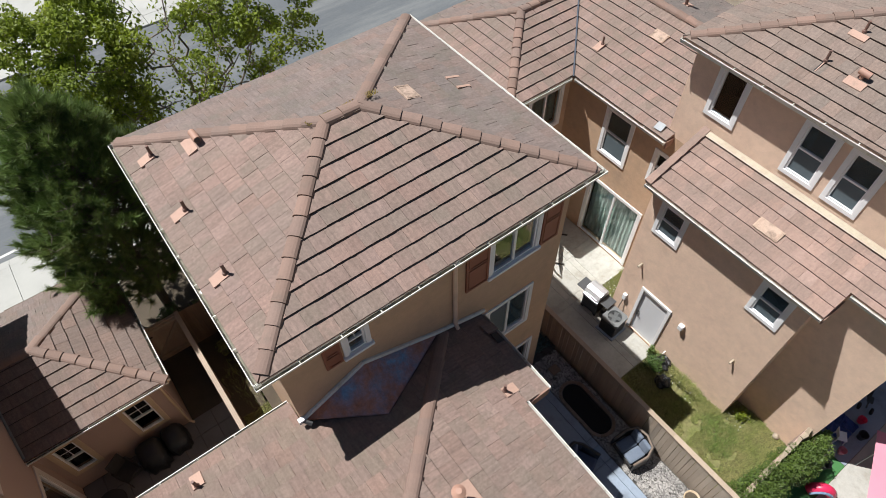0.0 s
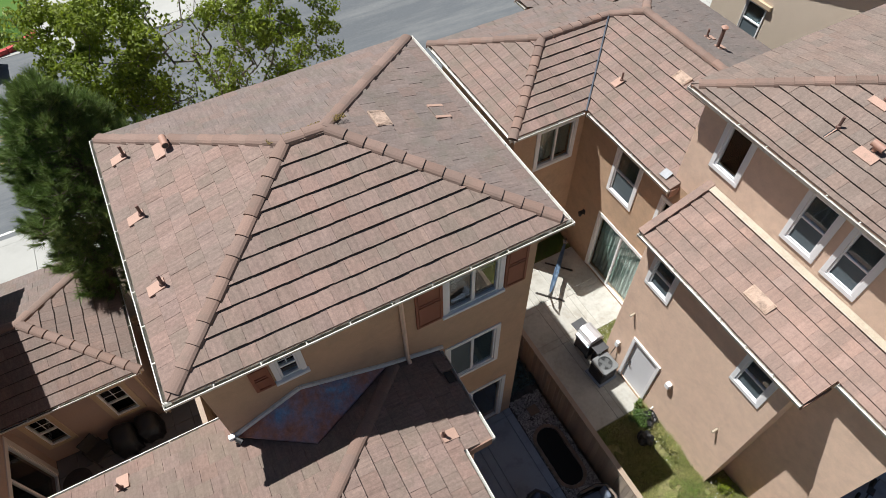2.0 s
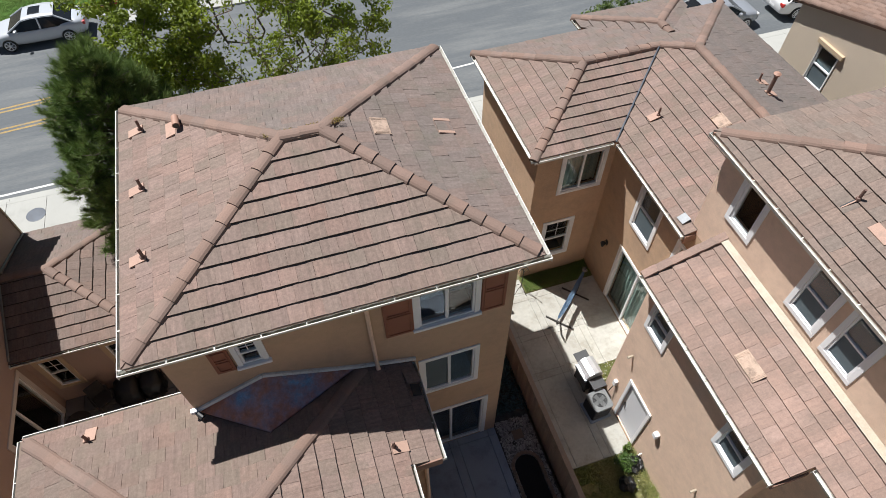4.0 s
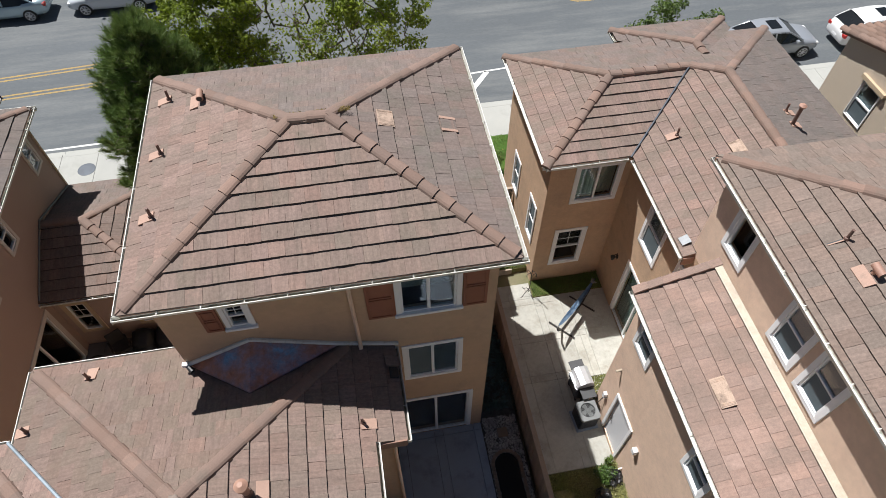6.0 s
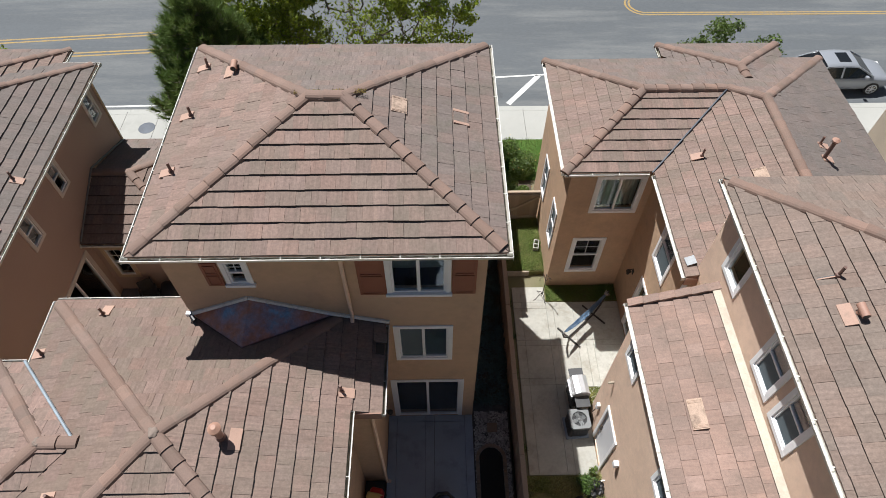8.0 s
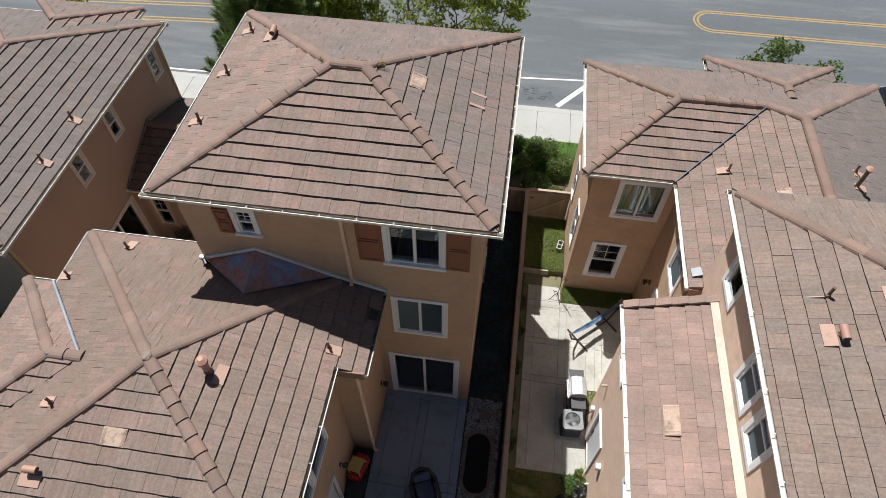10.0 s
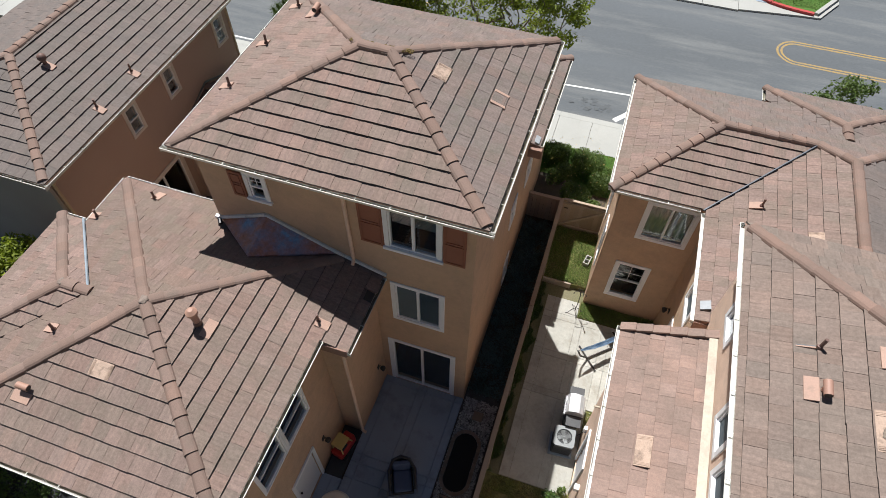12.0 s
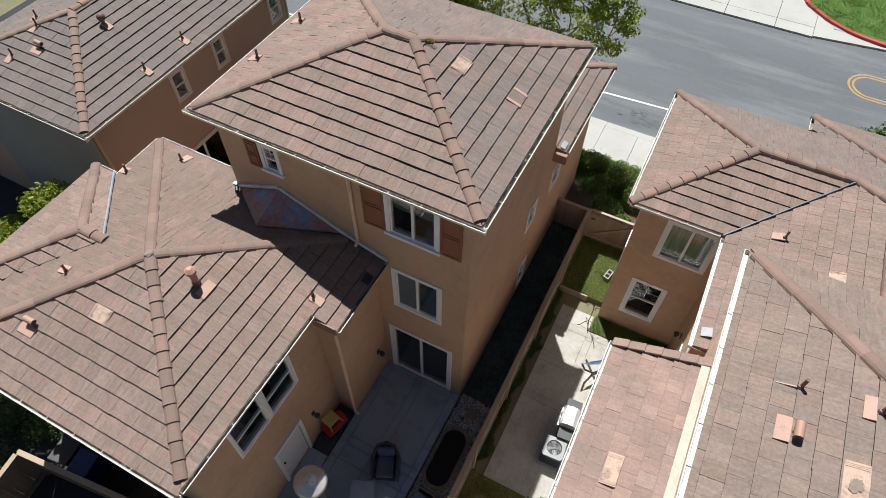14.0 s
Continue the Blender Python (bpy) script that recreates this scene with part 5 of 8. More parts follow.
ends = [[gable.verts.new((x, y, z)) for y, z in ((YH, ZH), (-3.0, ZH), (-3.0, ZH + RAKE * 5.79), (YH - 5.79, ZH + RAKE * 5.79))] for x in (XH, XH + WT)]
gable.faces.new(ends[0])
gable.faces.new(ends[1][::-1])
for k in range(4):
    gable.faces.new((ends[0][k], ends[1][k], ends[1][(k + 1) % 4], ends[0][(k + 1) % 4]))
bmesh.ops.recalc_face_normals(gable, faces=gable.faces)
part("gable_wall", gable, STUCCO_BEIGE, beige)
window(beige, "W", XH, *bw, "hung", trim=0.03, curtain="screen")
part("lintel", boxed((XH - 0.11, 6.12, 4.47), (XH, 7.28, 4.62), None, 0.01), CREAM, beige, "pale brown wooden lintel")
roofH = tagged(new("roof"), "raked roof of rounded terracotta tiles")
roofH.parent = beige
lean = pose(XH - 0.12, YH + 0.35, ZH + 0.02, -math.degrees(math.atan(RAKE)), 0, 0)
part("deck", boxed((0, -12.0, -0.10), (8.0, 0, 0.0), lean), WOODTRIM, roofH)
bm = bmesh.new()
half = [(0.135 * math.cos(a), 0.125 * math.sin(a)) for a in (math.pi * k / 8 for k in range(9))]
rings = [[bm.verts.new((q * u, y, q * w + up)) for u, w in half] for y, q, up in ((0.0, 1.0, 0.035), (-0.46, 0.86, 0.0))]
for k in range(8):
    bm.faces.new((rings[0][k], rings[0][k + 1], rings[1][k + 1], rings[1][k]))
bm.faces.new(rings[0])
bmesh.ops.recalc_face_normals(bm, faces=bm.faces)
barrel = finish("barrel_tile", bm, BARREL)
rng = random.Random(6)
for c in range(9):
    for r in range(27):
        part("barrel_tile", barrel, BARREL, roofH).matrix_basis = lean @ pose(0.02 + 0.30 * c, -0.42 * r + rng.uniform(-0.01, 0.01), 0.005, 0, 0, rng.uniform(-0.8, 0.8))
part("deck", boxed((2.7, -12.0, 0.004), (8.0, 0, 0.09), lean), BARREL, roofH)

# ---- ground, road and pavements ----
def slab(name, x0, x1, y0, y1, z, material, label, category, deep=0.6, bevel=0.01):
    return setting(name, boxed((x0, y0, z - deep), (x1, y1, z), None, bevel), material, label, category)


setting("ground", boxed((-400, -400, -2.6), (400, 400, -1.78)), DRYSOIL, "dry earth around the houses", "ground")
slab("road", -150, 150, 15.1, 80, STREET, ASPHALT, "grey worn asphalt street", "road", 0.17, 0)
slab("lot", -6.9, 1.12, -9.0, 10.35, -0.86, SOIL, "dark soil lot around the main house", "ground", 0.9)
slab("lot_east", 1.18, 13.2, -14.0, 10.1, YARD - 0.05, DRYSOIL, "dry soil of the neighbouring yard", "ground", 0.55)
slab("lot_west", -12.6, -6.95, -9.0, 12.6, -1.24, SOIL, "dark soil between the houses", "ground", 0.5)


def panels(name, xs, ys, z, material, label, gap=0.0025, skip=()):
    """A paved area of cast panels with open joints; xs, ys: where the joints lie."""
    ob = tagged(new(name), label, "paving", kind="structure")
    for i in range(len(xs) - 1):
        for j in range(len(ys) - 1):
            if (i, j) in skip:
                continue
            part("slab", boxed((xs[i] + gap, ys[j] + gap, z - 0.12), (xs[i + 1] - gap, ys[j + 1] - gap, z), None, 0.006), material, ob)
    return ob


def foliage(rng, centre, radii, n, size, verts, faces, hollow=0.35):
    """Adds small bent leaves spread through a lumpy ellipsoid."""
    for _ in range(n):
        while True:
            d = Vector((rng.uniform(-1, 1), rng.uniform(-1, 1), rng.uniform(-1, 1)))
            if hollow < d.length < 1:
                break
        p = Vector(centre) + Vector((d.x * radii[0], d.y * radii[1], d.z * radii[2]))
        s = size * rng.uniform(0.6, 1.4)
        nrm = (d.normalized() * 0.5 + Vector((rng.uniform(-1, 1), rng.uniform(-1, 1), rng.uniform(-0.4, 1.2)))).normalized()
        u = nrm.orthogonal().normalized()
        u = (Matrix.Rotation(rng.uniform(0, 6.3), 3, nrm) @ u) * s
        v = nrm.cross(u) * 0.62
        k = len(verts)
        verts += [p - u, p + v * 0.9 - nrm * s * 0.15, p + u + nrm * s * 0.1, p - v * 0.9 - nrm * s * 0.15]
        faces.append((k, k + 1, k + 2, k + 3))


def leaves_part(name, verts, faces, material, parent, label=""):
    me = bpy.data.meshes.new(name)
    me.from_pydata([tuple(v) for v in verts], [], faces)
    me.materials.append(material)
    return part(name, me, material, parent, label)


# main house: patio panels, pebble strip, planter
panels("patio", [-2.54, -2.28, -1.42, -1.16, -0.24, 0.0], [-8.6, -6.3, -6.04, -3.35, -2.88, -2.62, -0.22, -0.01], PATIO, CONCRETE_SKYTINT, "grey concrete patio panels with bands", 0.005)
panels("patio_recess", [-3.14, -2.84, -2.56], [-8.6, -6.3, -4.9, -3.9, -3.45], PATIO, CONCRETE_SKYTINT, "grey concrete by the side door")
slab("pebble_bed", 0.02, 1.10, -8.9, 0.35, -0.83, mat("gritty_bed", (0.095, 0.088, 0.078), (0.055, 0.05, 0.045), 0.95, 6, 40, 0.4, 0.6, mottle=0.3), "dark bed under pebbles", "ground", 0.1)
slab("mat_strip", -3.12, -2.58, -3.44, -1.96, PATIO + 0.01, mat("dark_rubber", (0.045, 0.045, 0.045), (0.06, 0.06, 0.058), 0.9), "dark mat in the corner of the patio", "mat", 0.1)


def pebbles(name, x0, x1, y0, y1, z, n, size, material, avoid=None, label="", rng=random.Random(5)):
    """Many rounded stones in one heap."""
    verts, faces = [], []
    base = [(0, 0, 1), (0.9, 0, 0.2), (0.28, 0.85, 0.2), (-0.72, 0.53, 0.2), (-0.72, -0.53, 0.2), (0.28, -0.85, 0.2), (0.7, 0.5, -0.5), (-0.3, 0.8, -0.5), (-0.85, 0, -0.5), (-0.3, -0.8, -0.5), (0.7, -0.5, -0.5)]
    tris = [(0, 1, 2), (0, 2, 3), (0, 3, 4), (0, 4, 5), (0, 5, 1), (1, 6, 2), (2, 7, 3), (3, 8, 4), (4, 9, 5), (5, 10, 1), (6, 7, 2), (7, 8, 3), (8, 9, 4), (9, 10, 5), (10, 6, 1)]
    for _ in range(n):
        x, y = rng.uniform(x0, x1), rng.uniform(y0, y1)
        if avoid and avoid(x, y):
            continue
        s, a, q = size * rng.uniform(0.6, 1.5), rng.uniform(0, 6.3), rng.uniform(0.6, 1.0)
        ca, sa, k = math.cos(a), math.sin(a), len(verts)
        verts += [(x + s * (ca * u * q - sa * v), y + s * (sa * u * q + ca * v), z + s * 0.55 * w + rng.uniform(0, 0.01)) for u, v, w in base]
        faces += [tuple(k + i for i in t) for t in tris]
    me = bpy.data.meshes.new(name)
    me.from_pydata(verts, [], faces)
    me.materials.append(material)
    return tagged(part(name, me, material, None), label, "gravel", kind="stuff")


BED = (0.50, -2.42, -1.36, 0.335)  # planting bed: middle line, its two ends, half width


def in_planter(x, y, r=0.36):
    return (x - BED[0]) ** 2 + (y - max(BED[1], min(BED[2], y))) ** 2 < r * r


pebbles("pebbles", 0.05, 1.07, -6.6, 0.1, -0.82, 8600, 0.030, GRAVEL, in_planter, "grey and tan river pebbles along the patio")
pebbles("pebbles", 0.05, 1.07, -8.8, -6.0, -0.82, 3500, 0.030, GRAVEL, None, "grey and tan river pebbles along the patio", random.Random(9))
planter = thing("planter", "long oval planting bed edged with brown pavers", "planter")
part("earth", prism(bmesh.new(), [(BED[0] + BED[3] * math.cos(a), (BED[2] if math.sin(a) > 0 else BED[1]) + BED[3] * math.sin(a)) for a in (2 * math.pi * k / 32 for k in range(32))], -0.84, -0.80), mat("black_earth", (0.012, 0.010, 0.009), (0.018, 0.015, 0.012), 0.95), planter)
ring = []
for k in range(11):
    a = math.pi * (k + 0.5) / 11
    ring += [(BED[0] + 0.40 * math.cos(a), BED[2] + 0.40 * math.sin(a), math.degrees(a) + 90), (BED[0] - 0.40 * math.cos(a), BED[1] - 0.40 * math.sin(a), math.degrees(a) + 90)]
for k in range(9):
    ring += [(BED[0] + q * 0.40, BED[1] + (BED[2] - BED[1]) * (k + 0.5) / 9, 90) for q in (-1, 1)]
brick = finish("paver", boxed((-0.055, -0.05, -0.08), (0.055, 0.05, 0.0), None, 0.010), PAVER)
for x, y, a in ring:
    part("paver", brick, PAVER, planter).matrix_basis = pose(x, y, -0.775, 0, 0, a)
step = thing("stepping_stone", "square brown stepping stone among the pebbles", "stone")
part("slab", boxed((0.44, -0.55, -0.83), (0.74, -0.27, -0.775), None, 0.012), PAVER, step)
bowl = thing("plant_pot", "round tan clay bowl on the pebbles", "pot", (0.86, -5.42, -0.80))
part("bowl", lathe(bmesh.new(), [(0.14, 0.0), (0.20, 0.10), (0.225, 0.20), (0.215, 0.215), (0.195, 0.20), (0.18, 0.14)], sides=24), CREAM, bowl, smooth=True)
part("earth", lathe(bmesh.new(), [(0.185, 0.15), (0.10, 0.165), (0.01, 0.17)], sides=20), SOIL, bowl)


def lounge_chair(x, y, z, turn, wide, label, cushions=1):
    """A low outdoor armchair or love seat with a rounded wicker shell and cushions; faces its local -y."""
    c = thing("patio_chair", label, "chair", (x, y, z), turn)
    h, d = wide / 2, 0.36
    bm = bmesh.new()
    path = [(-h, -d), (-h - 0.02, 0.1), (-h + 0.10, d - 0.05), (0, d + 0.02), (h - 0.10, d - 0.05), (h + 0.02, 0.1), (h, -d)]
    for k, (a, b) in enumerate(zip(path, path[1:])):
        hi = [0.52, 0.60, 0.76, 0.80, 0.76, 0.60, 0.52]
        vs = [bm.verts.new(v) for v in ((*a, 0.10), (*b, 0.10), (*b, hi[k + 1]), (*a, hi[k]))]
        bm.faces.new(vs)
    bmesh.ops.remove_doubles(bm, verts=bm.verts, dist=0.001)
    r = bmesh.ops.solidify(bm, geom=list(bm.faces), thickness=0.05)
    cloth = SLATECLOTH if cushions > 1 else NAVYCLOTH
    part("shell", bm, WICKER if cushions > 1 else NAVYCLOTH, c)
    bm = bmesh.new()
    hi = [0.52, 0.60, 0.76, 0.80, 0.76, 0.60, 0.52]
    tube(bm, [(px_, py_, q) for (px_, py_), q in zip(path, hi)], 0.035, 8)
    part("rail", bm, mat("tan_wicker", (0.22, 0.17, 0.13), (0.18, 0.14, 0.11), 0.7, 6, 90, 0.3, 0.4) if cushions > 1 else WICKER, c, smooth=True)
    part("seat", boxed((-h + 0.04, -d, 0.10), (h - 0.04, d - 0.10, 0.28), None, 0.02), WICKER, c)
    w = (wide - 0.14) / cushions
    for k in range(cushions):
        x0 = -h + 0.07 + k * w
        part("cushion", boxed((x0 + 0.005, -d + 0.01, 0.28), (x0 + w - 0.005, d - 0.18, 0.42), None, 0.05), cloth, c)
        part("back_cushion", boxed((x0 + 0.005, -0.06, -0.17), (x0 + w - 0.005, 0.06, 0.17), pose(0, d - 0.13, 0.58, -12), 0.05), cloth, c)
    for sx in (-1, 1):
        for sy in (-1, 1):
            part("foot", tube(bmesh.new(), ((sx * (h - 0.08), sy * (d - 0.1), 0), (sx * (h - 0.08), sy * (d - 0.1), 0.11)), 0.02, 8), IRON, c)
    return c


lounge_chair(0.55, -3.55, -0.80, -98, 0.82, "wicker love seat with slate-blue cushions on the pebbles", 2)
armchair = lounge_chair(-0.88, -2.95, PATIO, 24, 0.60, "navy-blue upholstered armchair on the patio", 1)
armchair.scale = (1.12, 1.12, 1.05)
tab = thing("low_table", "low square grey outdoor table", "table", (-1.05, -3.95, PATIO), 24)
part("top", boxed((-0.33, -0.33, 0.36), (0.33, 0.33, 0.40), None, 0.012), CONCRETE_SKYTINT, tab)
part("base", boxed((-0.26, -0.26, 0.0), (0.26, 0.26, 0.36), None, 0.01), WICKER, tab)
heater = thing("patio_heater", "tall patio heater with a polished dome", "heater", (-1.94, -4.64, PATIO))
part("base", lathe(bmesh.new(), [(0.23, 0), (0.23, 0.75), (0.20, 0.80)]), STEEL, heater, smooth=False)
part("pole", tube(bmesh.new(), ((0, 0, 0.8), (0, 0, 1.85)), 0.03, 12), STEEL, heater)
part("burner", lathe(bmesh.new(), [(0.06, 1.75), (0.12, 1.82), (0.12, 2.02), (0.14, 2.04)]), STEEL, heater)
part("dome", lathe(bmesh.new(), [(0.42, 2.08), (0.43, 2.09), (0.36, 2.15), (0.20, 2.20), (0.19, 2.215), (0.12, 2.22), (0.01, 2.23)], sides=32), CHROME, heater, smooth=True)
for k in range(3):
    a = 2.1 * k
    part("bolt", tube(bmesh.new(), ((0.08 * math.cos(a), 0.08 * math.sin(a), 2.22), (0.08 * math.cos(a), 0.08 * math.sin(a), 2.245)), 0.012, 8), IRON, heater)

coupe = thing("toy_car", "red and yellow plastic ride-on toy car", "toy", (-2.83, -2.62, PATIO + 0.01), -12)
bm = bmesh.new()
box(bm, (-0.20, -0.36, 0.10), (0.20, 0.36, 0.40), None, 0.06)
part("body", bm, RED, coupe)
part("hood", boxed((-0.17, 0.20, 0.36), (0.17, 0.37, 0.46), None, 0.05), RED, coupe)
part("roof", boxed((-0.19, -0.28, 0.74), (0.19, 0.14, 0.80), None, 0.03), YELLOWP, coupe)
for sx in (-1, 1):
    for y0, y1 in ((-0.24, -0.24), (0.20, 0.10)):
        part("pillar", tube(bmesh.new(), ((sx * 0.17, y0, 0.38), (sx * 0.16, y1, 0.76)), 0.02, 8), YELLOWP, coupe)
    for y in (-0.24, 0.24):
        part("wheel", tube(bmesh.new(), ((sx * 0.20, y, 0.09), (sx * 0.25, y, 0.09)), 0.09, 14), TYRE, coupe)
part("seat", boxed((-0.14, -0.22, 0.36), (0.14, 0.05, 0.42), None, 0.02), BLACK, coupe)


def sconce(x, y, z, facing):
    s = thing("wall_lamp", "black iron lantern on the stucco wall", "lamp", (x, y, z), {"E": 0, "W": 180, "S": -90}[facing])
    part("back_plate", boxed((0.0, -0.06, -0.10), (0.02, 0.06, 0.10), None, 0.006), IRON, s)
    part("arm", tube(bmesh.new(), ((0.02, 0, 0.05), (0.08, 0, 0.12), (0.15, 0, 0.10)), 0.012, 8), IRON, s)
    part("cage", lathe(bmesh.new(), [(0.045, -0.12), (0.07, 0.02), (0.03, 0.08)], (0.15, 0, 0), 8), IRON, s)
    part("cap", lathe(bmesh.new(), [(0.085, 0.02), (0.05, 0.07), (0.01, 0.10)], (0.15, 0, 0), 10), IRON, s)


sconce(-2.55, -0.45, 0.60, "E")
sconce(-3.15, -2.95, 0.68, "E")
sconce(5.33, 4.05, 0.95, "W")


verts, faces = [], []
rng = random.Random(17)
for _ in range(620):
    foliage(rng, (rng.uniform(0.06, 1.1), rng.uniform(0.35, 7.85), -0.83), (0.20, 0.20, 0.06), 34, 0.032, verts, faces, 0.1)
tagged(leaves_part("ground_cover", verts, faces, GROUNDCOVER, None), "low grey-green ground cover in the shaded side strip", "plants", kind="stuff")


# ---- fences ----
def fence(name, a, b, z0, z1, label, boards=0.142, cap=True, wood=None):
    """A board fence from a to b in plan with posts, rails, boards and a flat cap."""
    wood = wood or FENCE
    a, b = Vector((*a, 0)), Vector((*b, 0))
    n, turn = (b - a).length, math.degrees(math.atan2(b.y - a.y, b.x - a.x))
    f = thing(name, label, "fence", (a.x, a.y, 0), turn)
    rng = random.Random(int(n * 100))
    shared = finish("board", boxed((0.003, -0.010, 0), (boards - 0.003, 0.010, z1 - z0 - 0.05), None, 0.003), wood)
    for k in range(int(n / boards)):
        part("board", shared, wood, f).matrix_basis = pose(k * boards, rng.uniform(-0.004, 0.004), z0 + rng.uniform(-0.008, 0.008), rng.uniform(-0.4, 0.4), rng.uniform(-0.3, 0.3), 0)
    for k in range(int(n / 2.4) + 2):
        x = min(k * 2.4, n - 0.05)
        part("post", boxed((x - 0.045, 0.012, z0 - 0.2), (x + 0.045, 0.10, z1 - 0.02), None, 0.006), wood, f)
    for z in (z0 + 0.25, z1 - 0.22):
        part("rail", boxed((0, 0.011, z), (n, 0.05, z + 0.09), None, 0.004), wood, f)
    if cap:
        x = 0.0
        while x < n - 0.01:
            e = min(n, x + 2.4)
            part("cap", boxed((x + 0.003, -0.045, -0.02), (e - 0.003, 0.095, 0.02), pose(0, 0, z1 - 0.02 + rng.uniform(-0.006, 0.006), rng.uniform(-1, 1), 0, 0), 0.005), FENCE_CAP, f)
            x = e
    return f


fence("fence", (1.20, 7.92), (1.24, -9.2), -1.20, 0.53, "weathered brown board fence with a flat cap between two yards")
fence("fence", (0.02, 7.95), (1.16, 7.95), -1.2, 0.40, "short weathered board fence beside the house")
fence("fence", (-7.86, 7.45), (-7.80, 0.80), -1.25, 0.72, "brown board fence with a pale cap in the side yard", wood=FENCE_DARK)
fence("fence", (-7.85, 7.42), (-6.62, 7.42), -1.25, 0.70, "short brown board fence between house and side yard", cap=False, wood=FENCE_DARK)
fence("fence", (-9.64, -7.49), (-5.2, -6.98), -1.3, 0.50, "dark brown board fence of the bin corner", wood=FENCE_DARK)
fence("fence", (-9.66, -7.54), (-9.42, -9.2), -1.3, 0.50, "dark brown board fence of the bin corner", wood=FENCE_DARK)


def gate(x0, x1, y, z0, z1, label):
    g = thing("garden_gate", label, "gate")
    n = int((x1 - x0) / 0.142)
    for k in range(n):
        x = x0 + (x1 - x0) * k / n
        part("board", boxed((x + 0.0004, y - 0.01, z0), (x + (x1 - x0) / n - 0.0004, y + 0.01, z1 - 0.02), None, 0.003), FENCE_CAP, g)
    bm = bmesh.new()
    for z in (z0 + 0.2, z1 - 0.2):
        part("rail", boxed((x0, y - 0.05, z), (x1, y - 0.011, z + 0.09), None, 0.004), FENCE, g)
    d = Vector((x1 - x0, 0, z1 - z0 - 0.5))
    part("brace", boxed((0, -0.05, -0.045), (d.length, -0.011, 0.045), pose(x0, y - 0.002, z0 + 0.25, 0, -math.degrees(math.atan2(d.z, d.x)), 0), 0.004), FENCE, g)
    part("cap", boxed((x0, y - 0.05, z1 - 0.02), (x1, y + 0.05, z1 + 0.015), None, 0.005), FENCE_CAP, g)
    part("latch", boxed((x0 + 0.05, y - 0.035, z1 - 0.45), (x0 + 0.2, y - 0.0115, z1 - 0.41), None, 0.004), IRON, g)


gate(1.30, 2.82, 7.94, -1.12, 0.52, "light brown wooden side gate with a diagonal brace")
gate(-8.95, -7.92, 7.45, -1.2, 0.62, "dark brown wooden side gate")

# ---- neighbour's yard ----
panels("yard_paving", [1.64, 1.93, 2.78, 3.02, 3.70], [-1.75, 1.10, 1.33, 2.51, 2.72, 3.97, 4.22, 4.85], YARD, CONCRETE, "sunlit pale concrete yard paving with bands", skip=((2, 6), (3, 6)))
panels("yard_paving", [3.70, 3.98, 4.22, 5.32], [1.02, 2.51, 2.72, 3.97, 4.22], YARD, CONCRETE, "sunlit pale concrete yard paving with bands")
slab("lawn_south", 1.26, 3.71, -6.15, -1.76, YARD - 0.01, LAWN, "patchy weedy lawn", "lawn", 0.3)
slab("lawn_side", 3.71, 4.44, -6.15, -4.37, YARD - 0.012, LAWN, "patchy weedy lawn", "lawn", 0.3)
slab("lawn_north", 1.26, 2.85, 5.42, 7.9, -0.98, LAWN, "green grass by the side gate", "lawn", 0.3)
slab("bed_wall", 2.80, 5.32, 4.25, 4.94, YARD - 0.015, LAWN, "grass strip along the wall", "lawn", 0.3)
slab("bed_corner", 3.73, 5.32, 0.26, 1.0, YARD - 0.01, LAWN, "grass strip in the corner", "lawn", 0.3)
slab("soil_north", 1.2, 2.84, 8.02, 10.08, YARD - 0.03, SOIL, "dark soil behind the gate", "ground", 0.2)
edge = thing("retaining_board", "brown timber edging at the step in the grass", "edging")
part("board", boxed((1.30, 5.36, -1.2), (2.30, 5.42, -0.93), None, 0.008), FENCE, edge)


def grass(name, x0, x1, y0, y1, z, n, h, material, label, keep=None, seed=3):
    """Single bent blades; one object of stuff."""
    rng, verts, faces = random.Random(seed), [], []
    for _ in range(n):
        x, y = rng.uniform(x0, x1), rng.uniform(y0, y1)
        if keep and not keep(x, y):
            continue
        tall = h * rng.uniform(0.5, 1.3) * (0.55 + 0.9 * max(0, noise.noise(Vector((x * 1.3, y * 1.3, 2))) + 0.4))
        a, w, b = rng.uniform(0, 6.3), 0.0048 * rng.uniform(0.7, 1.6), rng.uniform(0.2, 0.9) * tall
        dx, dy, k = math.cos(a), math.sin(a), len(verts)
        verts += [(x - dy * w, y + dx * w, z), (x + dy * w, y - dx * w, z), (x + dx * b * 0.35 + dy * w * 0.8, y + dy * b * 0.35 - dx * w * 0.8, z + tall * 0.6), (x + dx * b * 0.35 - dy * w * 0.8, y + dy * b * 0.35 + dx * w * 0.8, z + tall * 0.6), (x + dx * b, y + dy * b, z + tall)]
        faces += [(k, k + 1, k + 2, k + 3), (k + 3, k + 2, k + 4)]
    me = bpy.data.meshes.new(name)
    me.from_pydata(verts, [], faces)
    me.materials.append(material)
    return tagged(part(name, me, material, None), label, "grass", kind="stuff")


patchy = lambda x, y: noise.noise(Vector((x * 1.3, y * 1.3, 7))) + 0.5 * noise.noise(Vector((x * 4, y * 4, 2))) > -0.22  # noqa: E731
grass("grass", 1.3, 3.7, -6.1, -1.8, YARD - 0.01, 60000, 0.085, GRASS, "yellow-green weedy grass of the yard", patchy)
